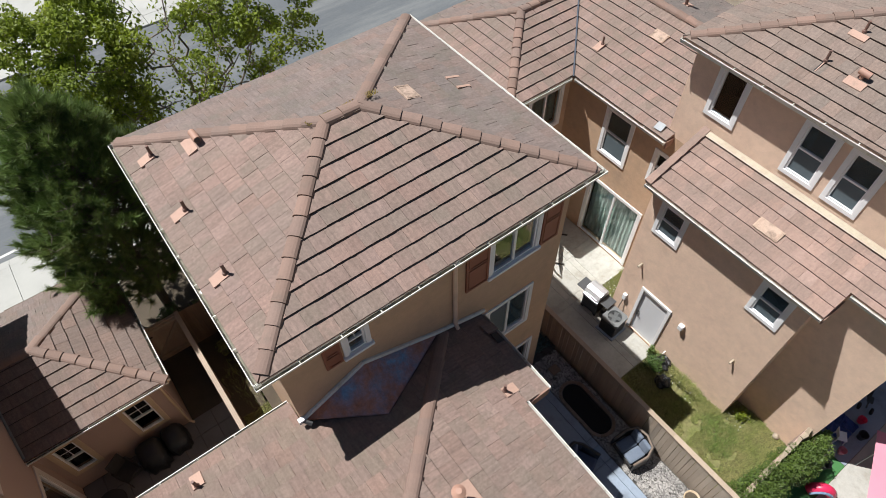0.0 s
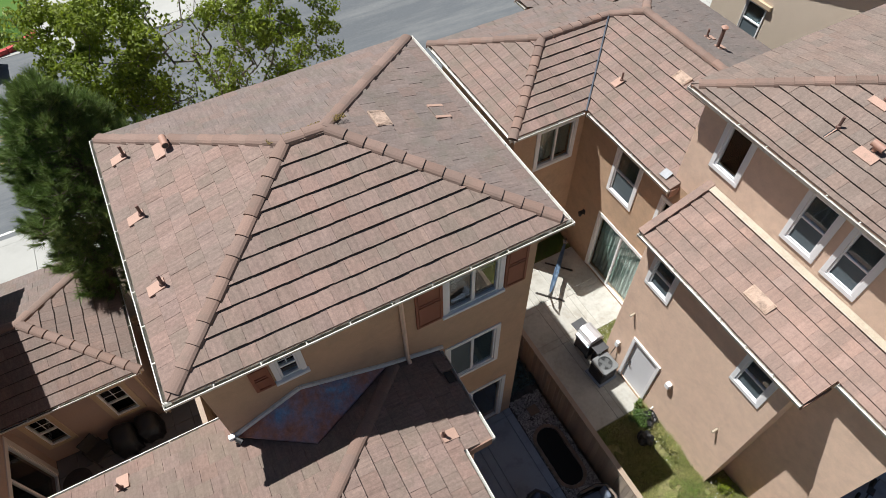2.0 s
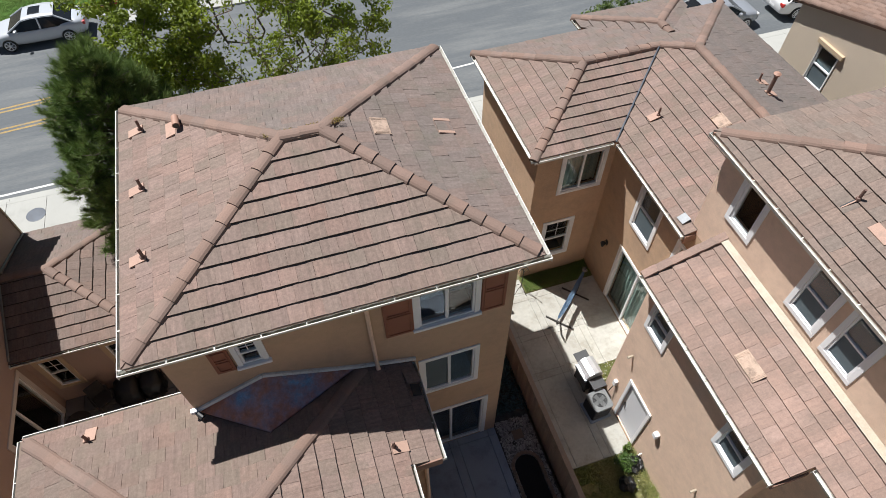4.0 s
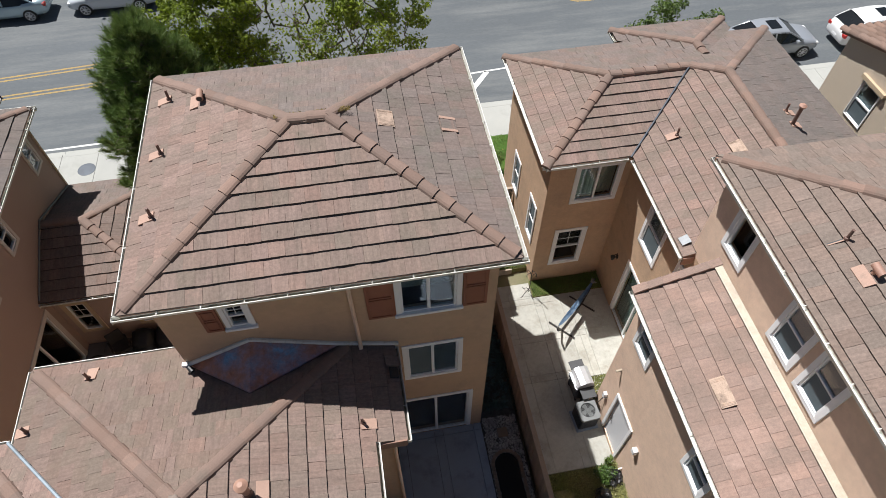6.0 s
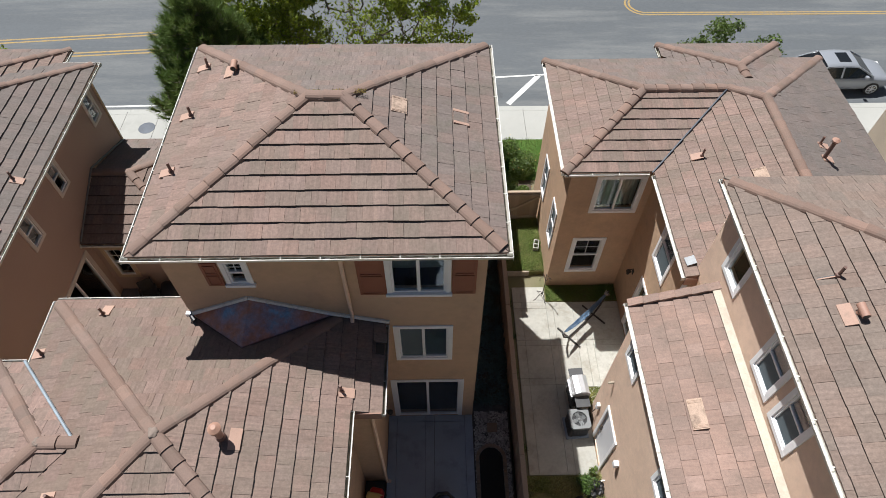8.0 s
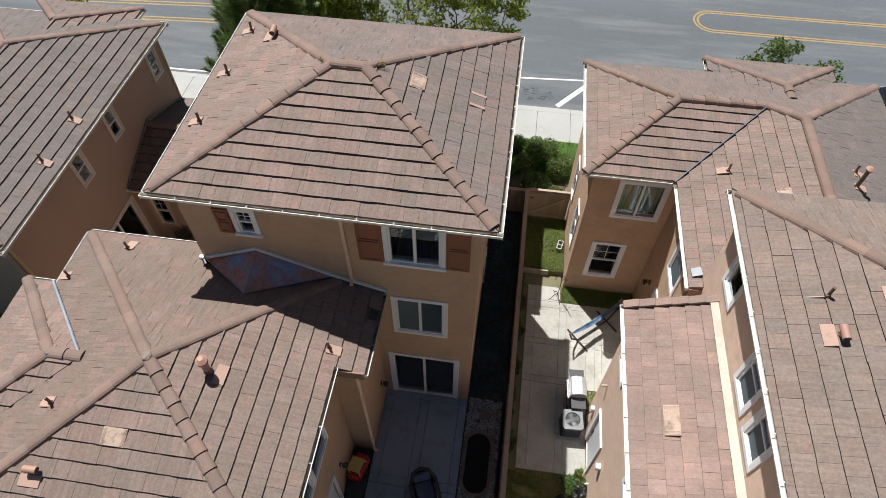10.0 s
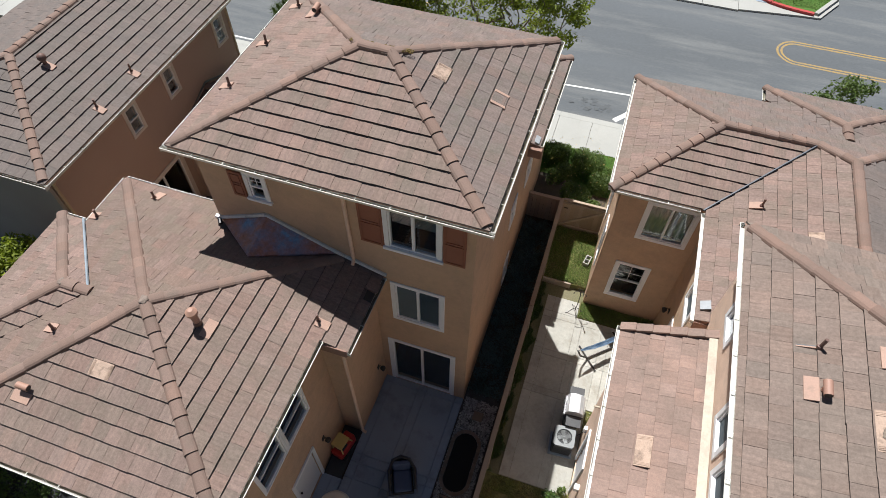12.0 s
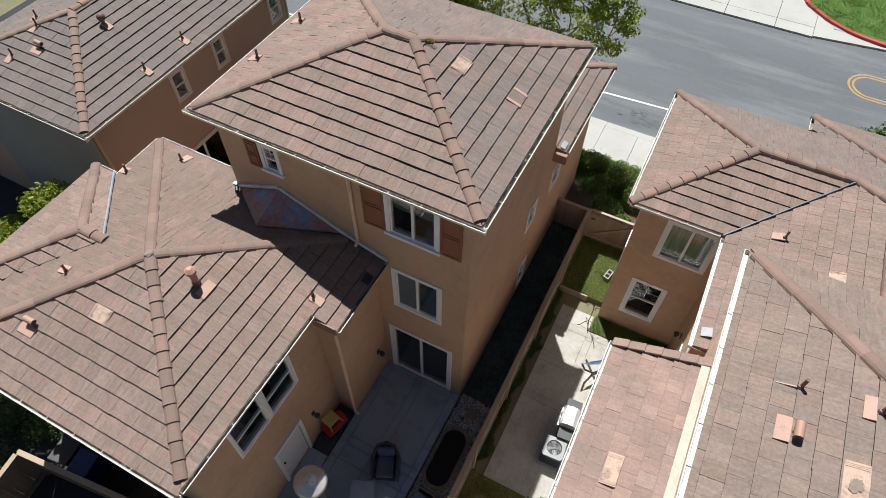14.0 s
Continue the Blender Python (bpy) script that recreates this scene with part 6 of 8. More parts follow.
grass("grass", 2.4, 3.7, -5.5, -4.0, YARD - 0.01, 1900, 0.19, GRASS_GREEN, "taller green clump of grass", lambda x, y: math.hypot(x - 3.1, y + 4.75) < 0.5 + 0.35 * noise.noise(Vector((x * 2, y * 2, 4))))
grass("grass", 3.7, 4.42, -6.04, -4.38, YARD - 0.01, 7000, 0.11, GRASS, "yellow-green weedy grass by the wall")
grass("grass", 1.27, 1.70, -1.75, 5.3, YARD - 0.03, 11000, 0.14, LEAF_DARK, "weeds along the fence", lambda x, y: x < 1.46 + 0.22 * noise.noise(Vector((1.0, y * 1.6, 3))) + 0.12 * noise.noise(Vector((x * 3, y * 5, 8))))
grass("grass", 1.3, 2.84, 5.45, 7.85, -0.98, 9000, 0.10, GRASS, "yellow-green grass by the gate")
grass("grass", 1.3, 2.84, 5.45, 7.85, -0.98, 13000, 0.11, GRASS_GREEN, "bright green grass by the gate", seed=9)
grass("grass", 2.82, 5.3, 4.26, 4.92, YARD - 0.015, 7000, 0.08, GRASS_GREEN, "dark grass under the wall")
grass("grass", 3.75, 5.3, 0.3, 1.0, YARD - 0.01, 4500, 0.12, GRASS, "yellowing grass in the corner")
grass("grass", 3.35, 3.71, -4.3, -1.7, YARD - 0.01, 2600, 0.26, GRASS, "dry weeds along the house wall")
grass("grass", -7.75, -6.62, 0.8, 7.3, -1.24, 2600, 0.16, GRASS, "dry weeds in the side strip", lambda x, y: noise.noise(Vector((x, y, 3))) > 0.05)
grass("grass", -7.74, -6.6, 0.7, 4.2, -1.24, 26000, 0.06, GRASS, "mossy yellow-green growth in the side strip", lambda x, y: noise.noise(Vector((x * 1.7, y * 1.7, 5))) > -0.22)

verts, faces, rng = [], [], random.Random(23)
for x0, x1, y0, y1, n in ((3.8, 4.6, 0.45, 1.02, 60), (2.9, 3.7, -3.6, -1.9, 40), (3.6, 4.3, -5.0, -4.45, 30)):
    for _ in range(n):
        foliage(rng, (rng.uniform(x0, x1), rng.uniform(y0, y1), YARD + rng.uniform(0.06, 0.2)), (0.02, 0.02, 0.01), 4, 0.014, verts, faces, 0)
tagged(leaves_part("wild_flowers", verts, faces, FLOWER, None), "tiny white wild flowers among the weeds", "flowers", kind="stuff")


def bush(x, y, z, r, h, material, label, n=1400, leaf=0.035, seed=1, flowers=0):
    rng = random.Random(seed)
    b = thing("bush", label, "bush", (x, y, z))
    verts, faces = [], []
    for _ in range(9):
        a, q = rng.uniform(0, 6.3), rng.uniform(0.1, 0.62) * r
        foliage(rng, (q * math.cos(a), q * math.sin(a), h * rng.uniform(0.38, 0.68)), (r * 0.48, r * 0.48, h * 0.36), n // 9, leaf, verts, faces, 0.45)
    leaves_part("leaves", verts, faces, material, b)
    for k in range(6):
        a = k * 1.05
        part("stem", tube(bmesh.new(), ((0, 0, 0), (0.25 * r * math.cos(a), 0.25 * r * math.sin(a), 0.4 * h), (0.5 * r * math.cos(a), 0.5 * r * math.sin(a), 0.75 * h)), 0.018, 6, r2=0.006), BARK, b)
    if flowers:
        verts, faces = [], []
        for _ in range(flowers):
            a, q = rng.uniform(0, 6.3), math.sqrt(rng.random()) * r
            foliage(rng, (q * math.cos(a), q * math.sin(a), h * rng.uniform(0.75, 1.0)), (0.02, 0.02, 0.02), 3, 0.025, verts, faces, 0)
        leaves_part("blossoms", verts, faces, YELLOWP, b, "small yellow blossoms")
    return b


bush(3.22, -2.02, YARD, 0.34, 0.62, LEAF_DARK, "small dark green shrub beside the paving", 1100, 0.03, 4)
bush(3.46, -1.72, YARD, 0.16, 0.55, LEAF_MID, "small green weed at the corner", 260, 0.03, 5)
bush(4.0, -4.75, YARD, 0.30, 0.40, LEAF, "sprawling green weed by the wall foot", 420, 0.03, 6)
for k, (x, y, r) in enumerate(((3.50, -2.22, 0.24), (3.03, -2.62, 0.22))):
    bag = thing("rubbish_bag", "crumpled black plastic bag on the ground", "bag", (x, y, YARD), group="black bags")
    bm = bmesh.new()
    bmesh.ops.create_icosphere(bm, subdivisions=4, radius=r)
    for v in bm.verts:
        v.co += v.co.normalized() * (0.09 * noise.noise(v.co * 8 + Vector((k * 5, 0, 0))) + 0.03 * noise.noise(v.co * 26))
        v.co.z = max(v.co.z * 0.85 + 0.16, 0.0)
    part("sack", bm, BAG, bag)

# air conditioner and grill
ac = thing("air_conditioner", "grey outdoor air-conditioning unit on a pad", "air conditioner", (3.19, -0.33, YARD), 4)
ac.scale = (0.83, 0.83, 0.95)
part("pad", boxed((-0.42, -0.42, 0.0), (0.42, 0.42, 0.05), None, 0.01), CONCRETE_SKYTINT, ac)
part("body", boxed((-0.35, -0.35, 0.05), (0.35, 0.35, 0.74), None, 0.05), BLACK, ac)
for k in range(12):
    z = 0.10 + 0.05 * k
    part("louvre", boxed((-0.357, -0.30, z), (0.357, 0.30, z + 0.018)), DARKGREY, ac)
    part("louvre", boxed((-0.30, -0.357, z), (0.30, 0.357, z + 0.018)), DARKGREY, ac)
bm = bmesh.new()
n = 28
inner = [bm.verts.new((0.27 * math.cos(2 * math.pi * k / n), 0.27 * math.sin(2 * math.pi * k / n), 0.80)) for k in range(n)]


def square(k, half):
    a = 2 * math.pi * k / n
    c, s = math.cos(a), math.sin(a)
    q = half / max(abs(c), abs(s))
    q = min(q, half * 1.28)
    return (q * c, q * s)


outer = [bm.verts.new((*square(k, 0.37), 0.80)) for k in range(n)]
skirt = [bm.verts.new((*square(k, 0.38), 0.72)) for k in range(n)]
deep = [bm.verts.new((0.27 * math.cos(2 * math.pi * k / n), 0.27 * math.sin(2 * math.pi * k / n), 0.745)) for k in range(n)]
for k in range(n):
    j = (k + 1) % n
    for a, b in ((deep, inner), (inner, outer), (outer, skirt)):
        bm.faces.new((a[k], a[j], b[j], b[k]))
part("lid", bm, GREYMETAL, ac)
for k in range(9):
    r = 0.03 * (k + 1) - 0.005
    part("guard_ring", tube(bmesh.new(), [(r * math.cos(2 * math.pi * q / 24), r * math.sin(2 * math.pi * q / 24), 0.79) for q in range(25)], 0.004, 4, False), GREYMETAL, ac)
for k in range(8):
    part("guard_spoke", tube(bmesh.new(), ((0.03 * math.cos(k * 0.785), 0.03 * math.sin(k * 0.785), 0.787), (0.27 * math.cos(k * 0.785), 0.27 * math.sin(k * 0.785), 0.787)), 0.005, 4), GREYMETAL, ac)
for k in range(4):
    part("fan_blade", boxed((0.03, -0.07, -0.004), (0.24, 0.07, 0.004), pose(0, 0, 0.757, 0, 0, 90 * k + 20) @ pose(0, 0, 0, 6)), GREYMETAL, ac)
part("hub", lathe(bmesh.new(), [(0.06, 0.75), (0.06, 0.782), (0.02, 0.786)], (0, 0, 0), 14), GREYMETAL, ac)

bbq = thing("gas_grill", "stainless and black gas grill with side shelves", "grill", (3.30, 0.62, YARD), 4)
part("cabinet", boxed((-0.24, -0.30, 0.12), (0.24, 0.30, 0.78), None, 0.02), BLACK, bbq)
bm = bmesh.new()
prof = [(-0.27, 0.86), (-0.27, 0.98), (-0.20, 1.10), (-0.06, 1.15), (0.10, 1.14), (0.22, 1.06), (0.26, 0.95), (0.26, 0.86)]
a, b = ([bm.verts.new((x, y, z)) for x, z in prof] for y in (-0.29, 0.29))
for k in range(len(prof) - 1):
    bm.faces.new((a[k], a[k + 1], b[k + 1], b[k]))
bm.faces.new(a)
bm.faces.new(b[::-1])
bmesh.ops.recalc_face_normals(bm, faces=bm.faces)
part("lid", bm, DULLSTEEL, bbq)
part("firebox", boxed((-0.26, -0.30, 0.78), (0.26, 0.30, 0.86), None, 0.01), BLACK, bbq)
part("lid_handle", tube(bmesh.new(), ((-0.31, -0.22, 0.98), (-0.31, 0.22, 0.98)), 0.016, 8), STEEL, bbq)
part("control_panel", boxed((-0.32, -0.30, 0.74), (-0.26, 0.30, 0.86), None, 0.01), STEEL, bbq)
for k in range(4):
    part("knob", tube(bmesh.new(), ((-0.32, -0.21 + 0.14 * k, 0.80), (-0.35, -0.21 + 0.14 * k, 0.80)), 0.025, 10), BLACK, bbq)
for s in (-1, 1):
    part("side_shelf", boxed((-0.22, min(s * 0.305, s * 0.64), 0.84), (0.22, max(s * 0.305, s * 0.64), 0.875), None, 0.008), DARKGREY, bbq)
for sx in (-1, 1):
    for sy in (-1, 1):
        part("wheel", tube(bmesh.new(), ((sx * 0.20 - 0.02, sy * 0.26, 0.06), (sx * 0.20 + 0.02, sy * 0.26, 0.06)), 0.06, 12), TYRE, bbq)
part("gas_bottle", lathe(bmesh.new(), [(0.08, 0.02), (0.13, 0.08), (0.13, 0.30), (0.06, 0.38)], (-0.02, -0.47, 0.0), 14), DARKGREY, bbq)

# hammock on its stand
ham = thing("hammock", "folded blue canvas hammock hanging on a black metal stand", "hammock", (3.90, 3.23, YARD), 42)
L = 1.16
part("spine", tube(bmesh.new(), ((-0.66, 0, 0.07), (0.66, 0, 0.07)), 0.03, 8), IRON, ham)
for s in (-1, 1):
    part("crossbar", tube(bmesh.new(), ((s * 0.66, -0.50, 0.04), (s * 0.66, 0.50, 0.04)), 0.03, 8), IRON, ham)
    part("upright", tube(bmesh.new(), ((s * 0.66, 0, 0.06), (s * 1.02, 0, 0.50), (s * (L + 0.04), 0, 0.98)), 0.03, 8), IRON, ham)
    part("hook", tube(bmesh.new(), ((s * (L + 0.04), 0, 0.98), (s * (L - 0.06), 0, 0.97)), 0.014, 6), GREYMETAL, ham)
bm = bmesh.new()
rows = []
for i in range(17):
    t = i / 16 * 2 - 1
    w = 0.02 + 0.062 * (1 - t * t) ** 0.6
    sag = 0.95 - 0.30 * (1 - t * t)
    rows.append([bm.verts.new((t * (L - 0.06), w * s, sag + 0.07 * abs(s) ** 2 * (1 - t * t) + 0.016 * math.sin(i * 2.1 + s * 3))) for s in (-1, -0.6, -0.2, 0.2, 0.6, 1)])
for p, q in zip(rows, rows[1:]):
    for k in range(5):
        bm.faces.new((p[k], p[k + 1], q[k + 1], q[k]))
bmesh.ops.solidify(bm, geom=list(bm.faces), thickness=0.012)
part("canvas", bm, BLUECLOTH, ham, smooth=True)
CORD = mat("pale_cord", (0.5, 0.46, 0.4), None, 0.9)
for k in range(5):
    bm = tube(bmesh.new(), ((L - 0.16, 0.02 * (k - 2), 0.96), (L - 0.02 + 0.02 * k, 0.05 * (k - 2), 0.90)), 0.016, 5)
    part("cord", bm, CORD, ham, "pale cord loop")

rack = thing("plant_stand", "spindly black iron stand with curled hooks", "stand", (2.66, 4.42, YARD))
part("stem", tube(bmesh.new(), ((0, 0, 0.12), (0.02, 0, 0.7), (0, 0, 1.45)), 0.013, 6), IRON, rack)
for k in range(4):
    a = 0.4 + k * math.pi / 2
    c, s = math.cos(a), math.sin(a)
    part("leg", tube(bmesh.new(), ((0, 0, 0.30), (0.12 * c, 0.12 * s, 0.22), (0.24 * c, 0.24 * s, 0.02), (0.32 * c, 0.32 * s, 0.01)), 0.011, 6), IRON, rack)
    part("hook", tube(bmesh.new(), [(r * c, r * s, h) for r, h in ((0, 1.0 + 0.12 * k), (0.10, 1.12 + 0.12 * k), (0.20, 1.10 + 0.12 * k), (0.24, 1.0 + 0.12 * k), (0.20, 0.95 + 0.12 * k))], 0.010, 6), IRON, rack)
block = thing("cinder_block", "grey concrete block lying in the grass", "block", (2.66, 6.52, -0.97), 78)
bm = bmesh.new()
for lo, hi in (((-0.2, -0.1, 0), (0.2, -0.07, 0.19)), ((-0.2, 0.07, 0), (0.2, 0.1, 0.19)), ((-0.2, -0.07, 0), (-0.17, 0.07, 0.19)), ((0.17, -0.07, 0), (0.2, 0.07, 0.19)), ((-0.015, -0.07, 0), (0.015, 0.07, 0.19))):
    box(bm, lo, hi)
part("shell", bm, CONCRETE_PALE, block)

# things on the neighbour's walls
flood = thing("wall_light", "white outdoor light box on the stucco wall", "lamp", (3.72, -2.10, 0.93))
part("box", boxed((-0.14, -0.08, -0.10), (-0.002, 0.08, 0.10), None, 0.025), VINYL, flood)
meter = thing("electric_box", "small white electrical box with a conduit", "box", (3.72, -0.14, 0.10))
part("box", boxed((-0.10, -0.06, -0.12), (-0.002, 0.06, 0.12), None, 0.01), VINYL, meter)
part("conduit", tube(bmesh.new(), ((-0.05, 0.0, -0.12), (-0.12, 0.02, -0.5), (-0.30, -0.05, -0.80)), 0.014, 8), IRON, meter)
for y, z in ((-0.23, 1.93), (-3.70, 1.33)):
    sp = thing("wall_spout", "short cream pipe stub on the stucco wall", "pipe", (3.72, y, z), group="wall spouts")
    part("stub", tube(bmesh.new(), ((0, 0, 0), (-0.16, 0, -0.02)), 0.032, 10), CREAM_METAL, sp)
tap = thing("hose_tap", "small white hose tap on the wall", "tap", (3.72, -2.04, -0.75))
part("tap", tube(bmesh.new(), ((0, 0, 0), (-0.07, 0, 0), (-0.08, 0, -0.05)), 0.022, 8), VINYL, tap)

# ---- play corner to the south-east ----
low = thing("garden_wall", "low cream stucco garden wall", "wall")
part("body", boxed((1.30, -6.17, -1.4), (4.44, -6.07, 0.27), None, 0.015), STUCCO_BROWN, low)
rng = random.Random(8)
for k in range(14):
    x = 1.30 + 0.2243 * k
    bm = boxed((0, 0, 0), (0.212, rng.uniform(0.08, 0.14), rng.uniform(0.025, 0.06)), None, 0.012)
    for v in bm.verts:
        v.co += Vector((0, 1, 1)) * 0.03 * noise.noise(v.co * 14 + Vector((k * 3.1, 0, 0)))
    part("coping", bm, STONE, low).matrix_basis = pose(x, -6.19 + rng.uniform(-0.01, 0.01), 0.272, 0, rng.uniform(-2, 2), rng.uniform(-6, 6))
boulder = thing("boulder", "small tan boulder at the wall foot", "stone", (4.36, -5.74, YARD))
bm = bmesh.new()
bmesh.ops.create_icosphere(bm, subdivisions=3, radius=0.10)
for v in bm.verts:
    v.co *= 1 + 0.3 * noise.noise(v.co * 8)
    v.co.z = max(v.co.z + 0.07, -0.01)
part("stone", bm, STONE, boulder)
slab("turf", 3.0, 5.24, -7.43, -6.3, YARD - 0.03, TURF, "strip of artificial turf", "lawn", 0.3)
slab("play_paving", 2.6, 9.5, -12.5, -7.44, YARD - 0.02, CONCRETE, "pale concrete of the play corner", "paving", 0.3)
slab("play_paving", 5.25, 12.0, -7.43, -6.32, YARD - 0.025, CONCRETE_SKYTINT, "shaded concrete of the play corner", "paving", 0.3)
for k, (x, y, r, h) in enumerate(((1.5, -6.28, 0.60, 1.80), (2.05, -6.32, 0.62, 1.86), (2.65, -6.35, 0.62, 1.84), (3.2, -6.42, 0.60, 1.80), (3.75, -6.50, 0.56, 1.74), (4.2, -6.62, 0.50, 1.66), (4.5, -6.50, 0.30, 1.70))):
    bush(x, y, YARD, r, h, LEAF_MID, "dense green hedge shrub beside the garden wall", 5600, 0.030, 20 + k)
slide = thing("toy_slide", "magenta plastic toy with a pale blue edge", "toy", (3.98, -7.38, YARD), -50)
bm = bmesh.new()
tube(bm, [(-0.30 + 0.10 * k, 0, 0.36 - 0.4 * ((k - 3) / 3) ** 2 * 0.6) for k in range(7)], 0.15, 14)
part("arch", bm, MAGENTA, slide, smooth=True)
part("edge", tube(bmesh.new(), [(-0.30 + 0.10 * k, -0.15, 0.42 - 0.4 * ((k - 3) / 3) ** 2 * 0.6) for k in range(7)], 0.035, 8), BLUECLOTH, slide)
shade = thing("sun_canopy", "pink cloth sun canopy on thin grey poles", "canopy", (4.96, -8.97, YARD), 23.5)
bm = bmesh.new()
rows = [[bm.verts.new((-1.35 + 0.225 * i, -1.35 + 0.225 * j, 1.62 + 0.14 * math.cos((i - 6) / 6 * 1.4) * math.cos((j - 6) / 6 * 1.4) + 0.02 * noise.noise(Vector((i * 0.6, j * 0.6, 3))))) for j in range(13)] for i in range(13)]
for p, q in zip(rows, rows[1:]):
    for k in range(12):
        bm.faces.new((p[k], q[k], q[k + 1], p[k + 1]))
part("cloth", bm, PINK, shade, smooth=True)
for sx in (-1, 1):
    for sy in (-1, 1):
        part("pole", tube(bmesh.new(), ((sx * 1.05, sy * 1.05, 0), (sx * 1.05, sy * 1.05, 1.64)), 0.018, 8), GREYMETAL, shade)
tarp = thing("tarpaulin", "crumpled blue tarpaulin on the shaded ground", "tarpaulin", (6.15, -6.72, YARD - 0.02))
bm = bmesh.new()
rows = [[bm.verts.new((-0.42 + 0.07 * i + 0.04 * noise.noise(Vector((i, j, 1))), -0.30 + 0.06 * j, 0.03 + 0.13 * abs(noise.noise(Vector((i * 0.42, j * 0.42, 6)))))) for j in range(11)] for i in range(13)]
for p, q in zip(rows, rows[1:]):
    for k in range(10):
        bm.faces.new((p[k], q[k], q[k + 1], p[k + 1]))
part("sheet", bm, BLUE, tarp)
stool = thing("toy_chair", "small white plastic children's chair", "chair", (5.76, -6.86, YARD - 0.02), 35)
part("seat", boxed((-0.15, -0.14, 0.24), (0.15, 0.14, 0.27), None, 0.01), VINYL, stool)
part("backrest", boxed((-0.15, 0.0, 0.0), (0.15, 0.02, 0.24), pose(0, 0.13, 0.27, -8), 0.008), VINYL, stool)
for sx in (-1, 1):
    for sy in (-1, 1):
        part("leg", tube(bmesh.new(), ((sx * 0.14, sy * 0.13, 0), (sx * 0.12, sy * 0.11, 0.25)), 0.018, 8), VINYL, stool)
for x, y, r, h, m_, name, label in ((5.47, -7.12, 0.11, 0.20, PINK, "toy_bucket", "small pink plastic bucket"), (4.70, -7.03, 0.15, 0.30, DARKGREY, "plant_pot", "dark grey plastic pot beside the turf"), (6.32, -7.22, 0.13, 0.24, BLACK, "plant_pot", "black plastic pot on the paving"), (6.75, -6.95, 0.12, 0.18, MAGENTA, "toy_bucket", "small dark red plastic bucket")):
    pot = thing(name, label, "pot" if name == "plant_pot" else "toy", (x, y, YARD - 0.02))
    part("body", lathe(bmesh.new(), [(0.01, 0.0), (r * 0.75, 0.0), (r, h), (r * 1.06, h), (r * 1.06, h - 0.02), (r * 0.94, h - 0.01), (r * 0.70, 0.03), (0.01, 0.03)], sides=18), m_, pot, smooth=False)
    part("handle", tube(bmesh.new(), [(r * math.cos(math.pi * k / 8), 0.05, h + r * 0.5 * math.sin(math.pi * k / 8)) for k in range(9)], 0.008, 6), m_, pot)
trike = thing("tricycle", "small dark tricycle in the shade", "tricycle", (7.42, -6.72, YARD - 0.02), 20)
part("frame", tube(bmesh.new(), ((-0.28, 0, 0.16), (0.0, 0, 0.24), (0.24, 0, 0.36), (0.30, 0, 0.52)), 0.022, 8), BLACK, trike)
part("saddle", boxed((-0.16, -0.09, 0.28), (0.08, 0.09, 0.33), None, 0.02), BLACK, trike)
part("handlebar", tube(bmesh.new(), ((0.28, -0.2, 0.52), (0.31, 0, 0.52), (0.28, 0.2, 0.52)), 0.014, 8), GREYMETAL, trike)
for x, y, r in ((0.30, 0.0, 0.16), (-0.28, -0.17, 0.11), (-0.28, 0.17, 0.11)):
    part("wheel", tube(bmesh.new(), ((x, y - 0.02, r), (x, y + 0.02, r)), r, 16), TYRE, trike)

# ---- courtyard to the west ----
panels("courtyard", [-12.28 + 0.55 * k for k in range(9)], [0.4 + 0.58 * k for k in range(9)], -1.2, PAVER_DARK, "dark brown square courtyard pavers", 0.006)


def wicker_chair(x, y, turn):
    c = thing("wicker_chair", "dark woven garden chair in the shade", "chair", (x, y, -1.2), turn, "chairs in the courtyard")
    part("seat", boxed((-0.24, -0.24, 0.38), (0.24, 0.24, 0.45), None, 0.02), WICKER, c)
    part("backrest", boxed((-0.24, 0, 0), (0.24, 0.04, 0.48), pose(0, 0.22, 0.44, -10), 0.015), WICKER, c)
    for s in (-1, 1):
        part("armrest", boxed((s * 0.26 - 0.03, -0.24, 0.60), (s * 0.26 + 0.03, 0.24, 0.64), None, 0.01), WICKER, c)
        for y_ in (-0.22, 0.22):
            part("leg", tube(bmesh.new(), ((s * 0.25, y_, 0), (s * 0.25, y_, 0.62)), 0.018, 8), IRON, c)


wicker_chair(-11.0, 4.50, 30)
gt = thing("garden_table", "small round dark iron garden table", "table", (-11.55, 3.75, -1.2))
part("tabletop", lathe(bmesh.new(), [(0.38, 0.68), (0.39, 0.70), (0.38, 0.72)], sides=24), IRON, gt)
part("stem", lathe(bmesh.new(), [(0.03, 0.02), (0.03, 0.68)]), IRON, gt)
part("foot", lathe(bmesh.new(), [(0.22, 0.0), (0.2, 0.03), (0.04, 0.05)]), IRON, gt)
for k, (x, y, r, h) in enumerate(((-9.55, 4.58, 0.34, 0.80), (-10.24, 4.50, 0.38, 0.86))):
    cover = thing("furniture_cover", "black draped cover over garden furniture in the shade", "cover", (x, y, -1.2))
    bm = bmesh.new()
    bmesh.ops.create_icosphere(bm, subdivisions=4, radius=1.0)
    for v in bm.verts:
        a = math.atan2(v.co.y, v.co.x)
        v.co = Vector([math.copysign(abs(q) ** 0.62, q) for q in v.co])
        fold = 1 + 0.07 * math.sin(a * 9 + k) * max(0.0, 0.6 - v.co.z) + 0.10 * noise.noise(v.co * 2.5 + Vector((k, 0, 0)))
        v.co = Vector((v.co.x * r * fold, v.co.y * r * fold, max(0.0, (v.co.z * 0.62 + 0.38 + 0.12 * v.co.y) * h)))
    part("cloth", bm, BAG, cover, smooth=True)
